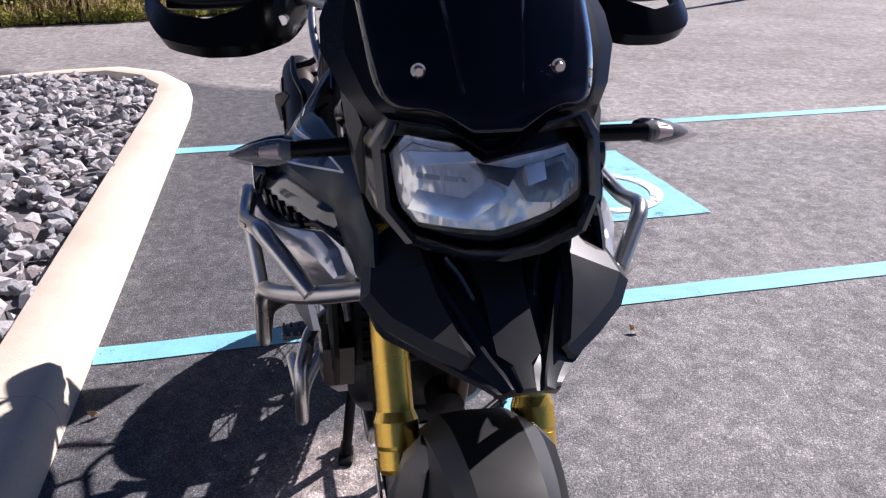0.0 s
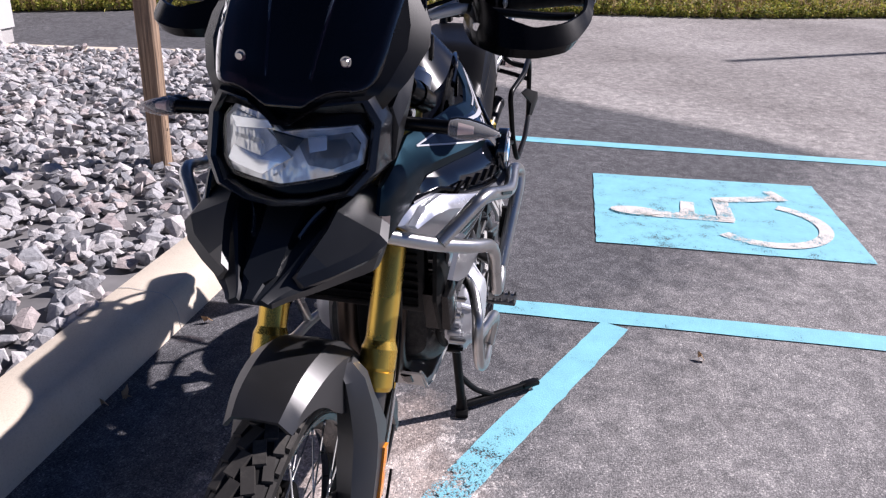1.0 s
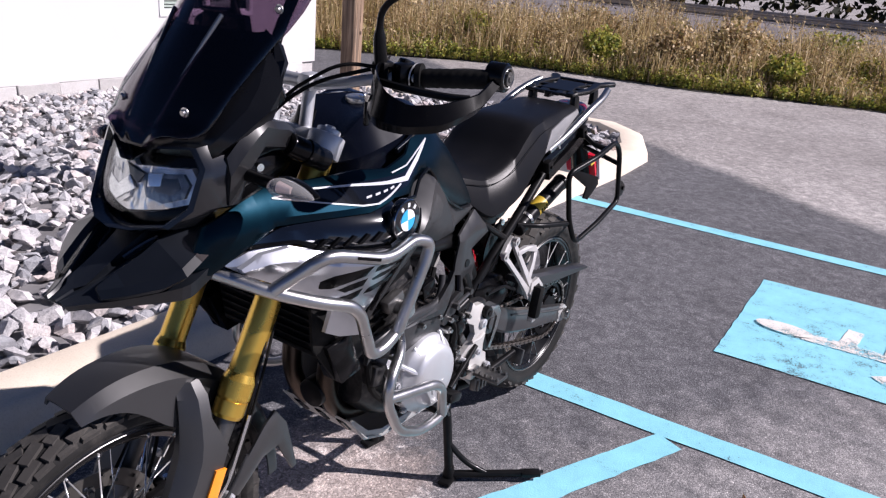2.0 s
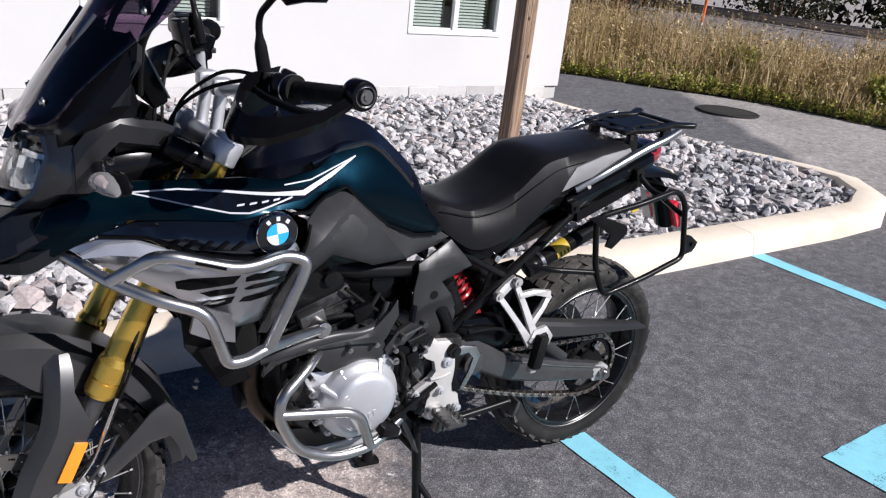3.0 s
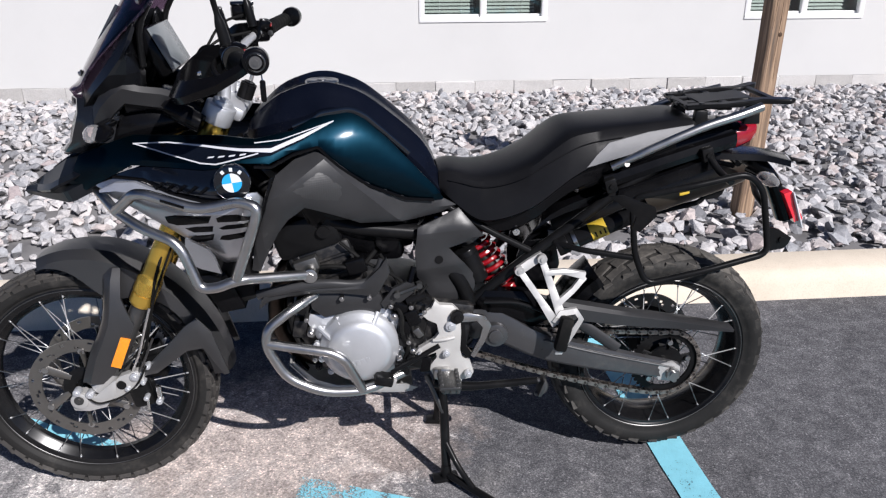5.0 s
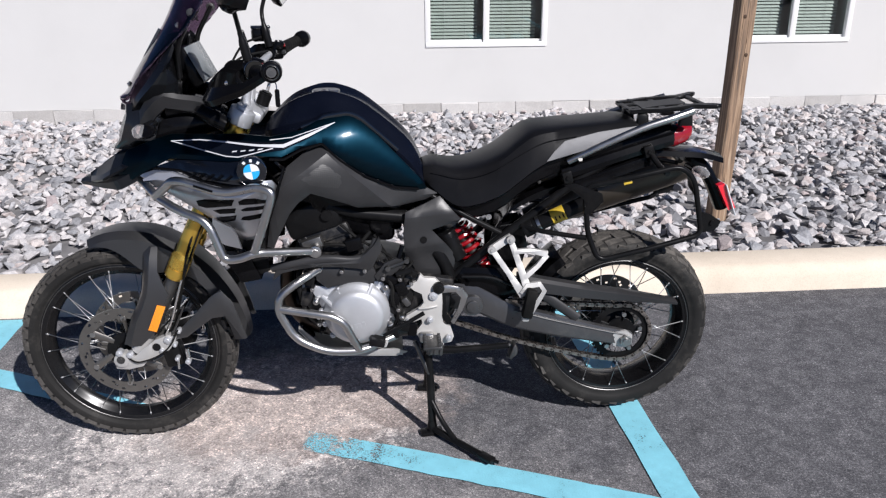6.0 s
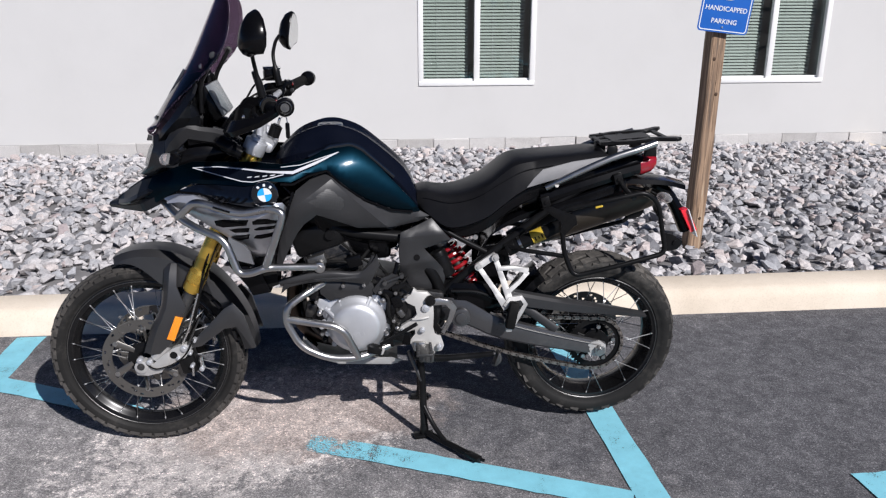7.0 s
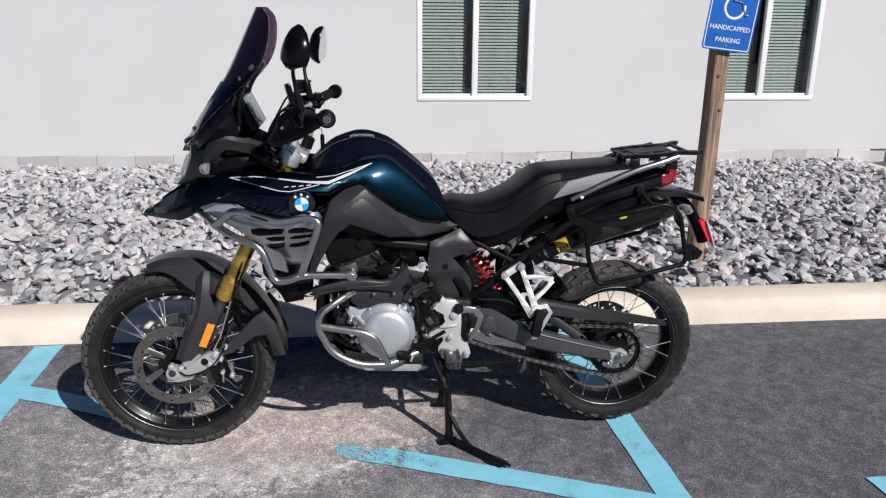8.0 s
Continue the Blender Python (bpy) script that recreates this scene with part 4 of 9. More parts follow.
def tall(rng, x, y):
    d = x - verge_x(y)
    top = float(np.interp(y, [-9, -3, -1.2, 0.5, 2.5, 6, 12], [0.42, 0.50, 0.62, 0.85, 0.95, 1.05, 1.2]))
    clump = 0.75 + 0.6 * noise.noise(Vector((x * 1.3, y * 1.3, 4.0)))
    return top * clump * rng.uniform(0.5, 1.2) * min(1.0, 0.35 + d * 0.8)


def low(rng, x, y):
    return (rng.uniform(0.10, 0.34) + 0.22 * max(0.0, noise.noise(Vector((x * 0.9, y * 0.9, 8.0))))) * min(1.0, 0.5 + (x - verge_x(y)))


plant_mass("dry_grass", "tall dry tan grass on the verge", "dry grass", "dry_grass", 32000, strip(-8, 12, 0.05, 4.0, 1.3), tall, 11, 0.0065, 0.6)
plant_mass("weeds", "leafy green and yellow weeds along the verge", "weeds", "green_leaf", 11000, strip(-10, 11, 0.0, 2.6, 1.6), low, 12, 0.004, 11)
plant_mass("goldenrod", "tall faded leafy weed stems among dry grass", "weeds", "dry_grass", 6000, strip(-5, 12, 0.25, 3.5), tall, 13, 0.004, 15)


def make_shrub(name, x, y, h, w, material, label, seed):
    rng = random.Random(seed)
    root = new(name)
    root.location = (x, y, ground_z(x, y))
    tagged(root, label, "shrub")
    stems = []
    for k in range(6):
        a = rng.uniform(0, 6.28)
        e = Vector((math.cos(a) * w * 0.5, math.sin(a) * w * 0.5, h * rng.uniform(0.6, 0.95)))
        stems.append(tube([(e.x * 0.05, e.y * 0.05, 0), tuple(e * 0.5 + Vector((0, 0, h * 0.1))), tuple(e)], 0.02, 0.3, 6, radii=[(0, 0.03), (1, 0.006)]))
    part("trunk", joined(*stems), "weathered_wood", root, "thin bare stems")
    V, F = [], []
    for k in range(2600):
        u = Vector((rng.gauss(0, 1), rng.gauss(0, 1), rng.gauss(0, 1))).normalized()
        lump = 0.75 + 0.35 * noise.noise(u * 2.3 + Vector((seed, 0, 0)))
        c = Vector((u.x * w * lump, u.y * w * lump, h * 0.55 + u.z * h * 0.5 * lump)) * rng.uniform(0.55, 1.0)
        s = rng.uniform(0.03, 0.07) * min(1.0, 0.35 + 0.35 * h)
        p = Vector((rng.gauss(0, 1), rng.gauss(0, 1), rng.gauss(0, 1))).normalized() * s
        q = p.cross(Vector((rng.gauss(0, 1), rng.gauss(0, 1), rng.gauss(0, 1)))).normalized() * s * 0.6
        i = len(V)
        V += [tuple(c - p), tuple(c + q), tuple(c + p), tuple(c - q)]
        F.append((i, i + 1, i + 2, i + 3))
    crown = raw_mesh("crown", V, F, material)
    crown.parent = root


for i, (x, y, h, w, m, lab) in enumerate((
        (9.6, 12.2, 1.9, 0.9, "red_leaf", "dark red autumn shrub behind the dry grass"),
        (12.0, 11.6, 2.1, 1.1, "red_leaf", "dark red autumn shrub behind the dry grass"),
        (14.5, 12.5, 3.0, 1.7, "dark_leaf", "dark leafy thicket behind the verge"),
        (17.5, 10.8, 3.2, 1.9, "dark_leaf", "dark leafy thicket behind the verge"),
        (20.0, 8.4, 3.0, 1.9, "dark_leaf", "dark leafy thicket behind the verge"),
        (11.5, 14.8, 3.0, 1.8, "dark_leaf", "dark leafy thicket behind the verge"),
        (11.2, 0.3, 0.62, 0.36, "green_leaf", "low yellow-green bush on the verge"),
        (11.9, -1.2, 0.55, 0.40, "green_leaf", "low yellow-green bush on the verge"),
        (11.3, 1.9, 0.8, 0.42, "dry_grass", "faded brown weed bush on the verge"),
        (12.6, -2.4, 0.5, 0.38, "green_leaf", "low yellow-green bush on the verge"),
        (10.6, 4.2, 0.95, 0.5, "dry_grass", "faded brown weed bush on the verge"),
        (12.4, 1.0, 0.9, 0.55, "green_leaf", "low yellow-green bush on the verge"),
        (10.15, 1.2, 0.62, 0.36, "green_leaf", "low yellow-green bush on the verge"),
        (9.85, 2.7, 0.85, 0.42, "dry_grass", "faded brown weed bush on the verge"),
        (9.60, 3.7, 0.70, 0.38, "green_leaf", "low yellow-green bush on the verge"),
        (10.9, -0.6, 0.48, 0.36, "green_leaf", "low yellow-green bush on the verge"),
        (10.5, 2.0, 1.05, 0.46, "dry_grass", "faded brown weed bush on the verge"),
        (9.1, 5.6, 0.75, 0.40, "green_leaf", "low yellow-green bush on the verge"))):
    make_shrub("shrub", x, y, h, w, m, lab, 20 + i)


def make_railway():
    prof = [(14.0, 0.05), (15.6, 0.66), (18.6, 0.70), (20.0, 0.05)]
    ys = np.linspace(-40, 40, 41)
    rings = []
    for y in ys:
        off = 0.10 * (y)
        rings.append([(x - off * 1.0, y, z + 0.05 * noise.noise(Vector((x * 2, y * 2, 0)))) for x, z in prof])
    setting("railway_bed", loft(rings, closed=False), "rail_ballast", "bank of dark railway ballast beyond the verge", "ballast")
    for dx in (16.2, 17.64):
        root = new("rail")
        tagged(root, "worn steel rail on the ballast bank", "rail", "rails")
        root.location = (dx, 0, 0.69)
        rings = [[(px - 0.1 * y, y, pz) for px, pz in ((-0.07, 0), (0.07, 0), (0.07, 0.02), (0.012, 0.04), (0.012, 0.11), (0.035, 0.12), (0.035, 0.15), (-0.035, 0.15), (-0.035, 0.12), (-0.012, 0.11), (-0.012, 0.04), (-0.07, 0.02))] for y in (-40, 0, 40)]
        part("bar", loft(rings), "rail_steel", root)


make_railway()


def make_far_thicket():
    """The dark uncut growth beyond the railway."""
    rng = random.Random(31)
    V, F = [], []
    for k in range(16000):
        y = rng.uniform(-34, 16)
        top = 3.0 + 1.3 * noise.noise(Vector((y * 0.35, 2.0, 0))) + 0.6 * noise.noise(Vector((y * 1.6, 5.0, 0)))
        c = Vector((23.5 - 0.1 * y + rng.uniform(0, 3.5), y, rng.random() ** 0.8 * top))
        s = rng.uniform(0.07, 0.2)
        p = Vector((rng.gauss(0, 1), rng.gauss(0, 1), rng.gauss(0, 1))).normalized() * s
        q = p.cross(Vector((rng.gauss(0, 1), rng.gauss(0, 1), rng.gauss(0, 1)))).normalized() * s * 0.6
        i = len(V)
        V += [tuple(c - p), tuple(c + q), tuple(c + p), tuple(c - q)]
        F.append((i, i + 1, i + 2, i + 3))
    tagged(raw_mesh("far_thicket", V, F, "dark_leaf"), "dark leafy growth beyond the railway bank", "thicket", kind="stuff")


make_far_thicket()


def make_marker():
    root = new("marker_post")
    root.location = (11.4, 8.3, ground_z(11.4, 8.3))
    tagged(root, "slim white marker post with orange top in dry grass", "marker post")
    part("stake", rod((0, 0, -0.1), (0.03, 0, 0.75), 0.028, n=10), "window_vinyl", root)
    part("sleeve", rod((0.03, 0, 0.75), (0.06, 0, 1.55), 0.03, n=10), "marker_orange", root, "orange reflective sleeve")


make_marker()


def make_lamp_post():
    """Stands off to the side; its long shadow falls across the drive."""
    root = new("lamp_post")
    root.location = (12.7, -10.45, 0)
    tagged(root, "slim dark steel lamp post at the car park edge", "lamp post")
    part("pole", tube([(0, 0, 0), (0, 0, 4), (0, 0, 8.0)], 0.07, 0.1, 12, radii=[(0, 0.085), (1, 0.055)]), "black_metal", root)
    part("base_plate", box((0, 0, 0.02), (0.36, 0.36, 0.04), 0.01), "black_metal", root)


make_lamp_post()


def make_leaf(x, y, s, turn, mat="fallen_leaf", z=0.0):
    vs = [(0, 0, 0.004), (0.5, 0.28, 0.02), (1.1, 0.22, 0.006), (1.5, 0, 0.03), (1.1, -0.25, 0.018), (0.5, -0.3, 0.004), (0.8, 0, 0.026)]
    rot = Matrix.Rotation(turn, 3, "Z")
    V = [tuple(rot @ Vector((a * s, b * s, c * (s / 0.03)))) for a, b, c in vs]
    bm = bmesh.new()
    vv = [bm.verts.new(p) for p in V]
    ring = vv[:6]
    for i in range(6):
        bm.faces.new((ring[i], ring[(i + 1) % 6], vv[6]))
    got = bmesh.ops.solidify(bm, geom=bm.faces[:], thickness=0.0008)
    ob = link_mesh("fallen_leaf", bm, mat, None, "curled dry tan leaf lying on the asphalt")
    ob.location = (x, y, z + 0.003)
    tagged(ob, category="leaf")


make_leaf(0.62, -0.80, 0.026, 0.7)
make_leaf(0.47, 0.91, 0.028, 2.0)
make_leaf(-0.04, 0.95, 0.030, 0.2)
make_leaf(-0.08, 0.97, 0.022, 1.4)
make_leaf(-0.02, 0.93, 0.02, 2.4)


def make_blocks():
    """The row of concrete blocks under the stucco."""
    rng = random.Random(9)
    base = setting("wall_base", box((-1.49, WALL_Y + 0.11, -0.10), (15.0, 0.16, 0.26)), "block_base", "grey concrete block footing under the stucco", "wall base")
    meshes = []
    for k in range(4):
        bm = box((0, 0, 0), (0.397, 0.05, 0.145), 0.005, seg=1)
        for v in bm.verts:
            v.co += Vector((rng.uniform(-0.004, 0.004), rng.uniform(-0.003, 0.003), rng.uniform(-0.004, 0.004)))
        me = bpy.data.meshes.new("block")
        bm.to_mesh(me)
        bm.free()
        me.materials.append(MATS["block_base"])
        meshes.append(me)
    for i in range(37):
        ob = new("block", meshes[i % 4])
        ob.parent = base
        ob.location = (-8.8 + i * 0.4, WALL_Y + 0.022 + rng.uniform(-0.012, 0.008), -0.042 + rng.uniform(-0.006, 0.004))


make_blocks()


# ---- the motorcycle: x to its tail, y to its right side, z up ----
BIKE = new("motorcycle")
BIKE.location = (0, 0.095, 0)
tagged(BIKE, "dark teal and black adventure motorcycle parked on its centre stand", "motorcycle")
FX, FZ, FR = -0.838, 0.319, 0.347
ARCH = (-0.825, 0.347)
RX, RZ, RR = 0.788, 0.334, 0.322

WX = [-0.90, -0.80, -0.70, -0.60, -0.45, -0.35, -0.25, -0.10, 0.05, 0.15, 0.40]
WZ = [0.70, 0.85, 0.95, 1.04, 1.10, 1.15]
WT = [(.03, .04, .05, .05, .04, .03), (.09, .13, .135, .11, .09, .08), (.12, .155, .16, .145, .12, .10), (.16, .185, .195, .15, .12, .10),
      (.18, .232, .272, .190, .13, .10), (.18, .242, .312, .200, .14, .10), (.18, .228, .262, .200, .15, .10), (.165, .188, .196, .180, .13, .08),
      (.14, .158, .152, .12, .09, .06), (.125, .135, .125, .10, .08, .06), (.11, .12, .12, .12, .10, .10)]


GX, GZ = np.arange(-1.0, 0.5, 0.01), np.arange(0.5, 1.25, 0.01)
GW = np.array([[np.interp(x, WX, [np.interp(z, WZ, r) for r in WT]) for z in GZ] for x in GX])
for _ in range(2):
    pad = np.pad(GW, 3, mode="edge")
    GW = sum(pad[i:i + len(GX), j:j + len(GZ)] for i in range(7) for j in range(7)) / 49.0


def half_width(x, z):
    """Half the width of the fairing's skin, smoothed between its stations."""
    a, b = min(max((x + 1.0) / 0.01, 0), len(GX) - 1.001), min(max((z - 0.5) / 0.01, 0), len(GZ) - 1.001)
    i, j = int(a), int(b)
    f, g = a - i, b - j
    return float((GW[i, j] * (1 - g) + GW[i, j + 1] * g) * (1 - f) + (GW[i + 1, j] * (1 - g) + GW[i + 1, j + 1] * g) * f)


def on_side(s, flare=0.0):
    def place(u, v, off):
        return (u, s * (half_width(u, v) + off), v)
    return place


def flat_side(s, y, dx=0.0, dz=0.0):
    def place(u, v, off):
        return (u, s * (y + dx * u + dz * v + off), v)
    return place


def on_front(x0, sweep=2.0, rake=0.35):
    def place(u, v, off):
        return (x0 + sweep * u * u + rake * (v - 1.06) - off, u, v)
    return place


# wheels
def tread(c, r, rows, n):
    """Rubber knobs round the tyre: rows of (y, length, width, turn, height, shift)."""
    bm = bmesh.new()
    for y, ln, wd, turn, ht, shift, drop in rows:
        for i in range(n):
            a = 2 * math.pi * (i + shift) / n
            side = ht > 0.02
            long = side and i % 2 == 0
            k = 1.0 if not side else (0.92 if long else 0.78)
            b = box((0, 0, 0), (ln * k, wd, ht * (1.35 if long else 1.0)), 0.0, taper=0.92)
            b.transform(Matrix.Translation((0, math.copysign(0.0012, y) if long else 0, -0.004 if long else 0)) @ Matrix.Rotation(0.22 if side else 0.0, 4, "Y"))
            m = Matrix.Rotation(-a, 4, "Y") @ Matrix.Translation((0, y, r - drop)) @ Matrix.Rotation(-y * 9.0 if ht < 0.02 else -y * 4.0, 4, "X") @ Matrix.Rotation(turn, 4, "Z")
            b.transform(Matrix.Translation(c) @ m)
            me = bpy.data.meshes.new("tmp")
            b.to_mesh(me)
            b.free()
            bm.from_mesh(me)
            bpy.data.meshes.remove(me)
    return bm


def drilled_ring(c, r0, r1, th, n=72, rings=5):
    bm = bmesh.new()
    lay = []
    for y in (-th / 2, th / 2):
        lay.append([[bm.verts.new((c[0] + (r0 + (r1 - r0) * k / rings) * math.cos(2 * math.pi * j / n), c[1] + y, c[2] + (r0 + (r1 - r0) * k / rings) * math.sin(2 * math.pi * j / n))) for j in range(n)] for k in range(rings + 1)])
    def hole(k, j):
        return (k == 1 and j % 6 == 0) or (k == 3 and j % 6 == 3) or (k == 2 and j % 6 == 1 and rings > 4 and j % 12 == 1)
    solid = lambda k, j: 0 <= k < rings and not hole(k, j % n)
    for k in range(rings):
        for j in range(n):
            if hole(k, j):
                continue
            q = (j + 1) % n
            for L in lay:
                bm.faces.new((L[k][j], L[k][q], L[k + 1][q], L[k + 1][j]))
            A, B = lay
            if not solid(k - 1, j):
                bm.faces.new((A[k][j], A[k][q], B[k][q], B[k][j]))
            if not solid(k + 1, j):
                bm.faces.new((A[k + 1][j], A[k + 1][q], B[k + 1][q], B[k + 1][j]))
            if hole(k, (j - 1) % n):
                bm.faces.new((A[k][j], A[k + 1][j], B[k + 1][j], B[k][j]))
            if hole(k, q):
                bm.faces.new((A[k][q], A[k + 1][q], B[k + 1][q], B[k][q]))
    return bm


def make_wheel(name, c, R, hw, rim, rim_w, hub_r, hub_w, spokes, front):
    hub = part(name, lathe([(0.012, -hub_w - 0.02), (0.03, -hub_w - 0.015), (hub_r, -hub_w), (hub_r + 0.012, -hub_w + 0.004), (hub_r + 0.012, -hub_w + 0.010), (hub_r * 0.72, -hub_w + 0.02), (hub_r * 0.72, hub_w - 0.02), (hub_r + 0.012, hub_w - 0.010), (hub_r + 0.012, hub_w - 0.004), (hub_r, hub_w), (0.03, hub_w + 0.015), (0.012, hub_w + 0.02)], c, 36), "black_metal", BIKE, "wire-spoked wheel with black rim and knobbly dual-purpose tyre")
    body = R - 0.007
    gap = body - rim
    prof = [(rim - 0.004, -rim_w * 0.92), (rim + 0.004, -rim_w * 1.0), (rim + 0.007, -rim_w * 1.06), (rim + 0.010, -rim_w * 1.06), (rim + gap * 0.30, -hw * 0.94), (rim + gap * 0.34, -hw * 0.965), (rim + gap * 0.50, -hw), (rim + gap * 0.66, -hw * 0.985), (rim + gap * 0.84, -hw * 0.86), (rim + gap * 0.95, -hw * 0.62), (body - 0.001, -hw * 0.36), (body, 0)]
    prof += [(r, -y) for r, y in prof[-2::-1]]
    part("tyre", lathe(prof, c, 96), "tyre_rubber", hub, "black rubber tyre")
    if front:
        rows = [(-0.0115, 0.046, 0.0215, 0.36, 0.010, 0.0, 0.0062), (0.0115, 0.046, 0.0215, -0.36, 0.010, 0.5, 0.0062), (-0.0320, 0.042, 0.0175, 0.26, 0.010, 0.45, 0.0128), (0.0320, 0.042, 0.0175, -0.26, 0.010, 0.95, 0.0128), (-0.0416, 0.036, 0.0085, 0, 0.0190, 0.1, 0.0262), (0.0416, 0.036, 0.0085, 0, 0.0190, 0.6, 0.0262)]
        n = 46
    else:
        rows = [(-0.0185, 0.064, 0.0345, 0.34, 0.009, 0.0, 0.0062), (0.0185, 0.064, 0.0345, -0.34, 0.009, 0.5, 0.0062), (-0.0490, 0.062, 0.0245, 0.26, 0.009, 0.45, 0.0168), (0.0490, 0.062, 0.0245, -0.26, 0.009, 0.95, 0.0168), (-0.0664, 0.036, 0.0085, 0, 0.0215, 0.1, 0.0345), (0.0664, 0.036, 0.0085, 0, 0.0215, 0.6, 0.0345)]
        n = 30
    part("tread", tread(c, R, rows, n), "tread_rubber", hub, "worn grey-black tread blocks")
    face = [(rim - 0.010, -rim_w * 0.40), (rim - 0.006, -rim_w * 0.90), (rim + 0.004, -rim_w * 0.96), (rim + 0.0055, -rim_w * 1.02), (rim + 0.003, -rim_w * 1.06), (rim - 0.004, -rim_w * 1.06), (rim - 0.007, -rim_w * 1.01), (rim - 0.013, -rim_w * 1.0), (rim - 0.016, -rim_w * 0.94), (rim - 0.022, -rim_w * 0.62), (rim - 0.027, -rim_w * 0.52), (rim - 0.033, -rim_w * 0.26)]
    part("rim", lathe(face + [(r, -y) for r, y in reversed(face)] + [face[0]], c, 96), "rim_black", hub, "black wire-wheel rim", 28)
    # thin steel line along each flange stands in for the rim's highlight
    for s in (-1, 1):
        part("rim_line", lathe([(rim - 0.0008, -0.0004), (rim + 0.0006, 0.0007), (rim + 0.0020, -0.0004)], (c[0], c[1] + s * (rim_w * 1.06 + 0.0006), c[2]), 96), "disc_steel", hub, "pale glint line drawn on the rim edge")
    sm = None
    r_out = rim - 0.012
    for i in range(spokes):
        side = 1 if i % 2 else -1
        cross = 1 if (i // 2) % 2 else -1
        a1 = 2 * math.pi * (i + 0.5 + 0.22 * cross) / spokes
        a0 = a1 + cross * 0.80
        p0 = Vector((c[0] + (hub_r + 0.008) * math.cos(a0), c[1] + side * (hub_w - 0.006), c[2] + (hub_r + 0.008) * math.sin(a0)))
        p1 = Vector((c[0] + r_out * math.cos(a1), c[1] + side * rim_w * 0.97, c[2] + r_out * math.sin(a1)))
        ln = (p1 - p0).length
        if sm is None:
            b = joined(rod((0, 0, 0), (0, 0, 1.0), 0.0016, n=6), rod((0, 0, 0.955), (0, 0, 1.0), 0.0025, n=6))
            sm = bpy.data.meshes.new("spoke")
            b.to_mesh(sm)
            b.free()
            sm.materials.append(MATS["spoke_steel"])
            sm.polygons.foreach_set("use_smooth", [True] * len(sm.polygons))
        ob = new("spoke", sm)
        ob.parent = hub
        ob.matrix_basis = Matrix.Translation(p0) @ frame_to(p1 - p0) @ Matrix.Diagonal((1, 1, ln, 1))
    return hub


front = make_wheel("front_wheel", (FX, 0, FZ), FR, 0.045, 0.281, 0.031, 0.036, 0.042, 40, True)
rear = make_wheel("rear_wheel", (RX, 0, RZ), RR, 0.0725, 0.242, 0.060, 0.052, 0.052, 36, False)
for s in (-1, 1):
    part("brake_disc", drilled_ring((FX, s * 0.068, FZ), 0.117, 0.152, 0.0045), "rotor_steel", front, "drilled steel brake disc")
    part("disc_carrier", lathe([(0.030, 0.003), (0.060, 0.003), (0.064, 0.0), (0.060, -0.003), (0.030, -0.003), (0.030, 0.003)], (FX, s * 0.064, FZ), 40), "black_metal", front, "black disc carrier")
    for k in range(6):
        a = 2 * math.pi * k / 6 + 0.3
        part("carrier_arm", tube([(FX + 0.05 * math.cos(a), s * 0.066, FZ + 0.05 * math.sin(a)), (FX + 0.118 * math.cos(a + 0.18), s * 0.068, FZ + 0.118 * math.sin(a + 0.18))], 0.012, 0.01, 8, flat=0.3, radii=[(0, 0.009), (1, 0.014)]), "rotor_steel", front)
        part("disc_button", rod((FX + 0.117 * math.cos(a + 0.18), s * 0.064, FZ + 0.117 * math.sin(a + 0.18)), (FX + 0.117 * math.cos(a + 0.18), s * 0.074, FZ + 0.117 * math.sin(a + 0.18)), 0.009, n=10), "steel", front)
    ring = drilled_ring((FX, s * 0.058, FZ), 0.036, 0.05, 0.002, 48, 1)
    part("sensor_ring", ring, "dark_steel", front)
part("brake_disc", drilled_ring((RX, 0.082, RZ), 0.09, 0.1325, 0.0045), "rotor_steel", rear, "drilled steel rear brake disc")
part("disc_carrier", rod((RX, 0.078, RZ), (RX, 0.084, RZ), 0.092, n=32), "black_metal", rear)

# fork


def fork_at(z, y):
    return Vector((-0.405 - 0.51 * (1.06 - z), y, z))


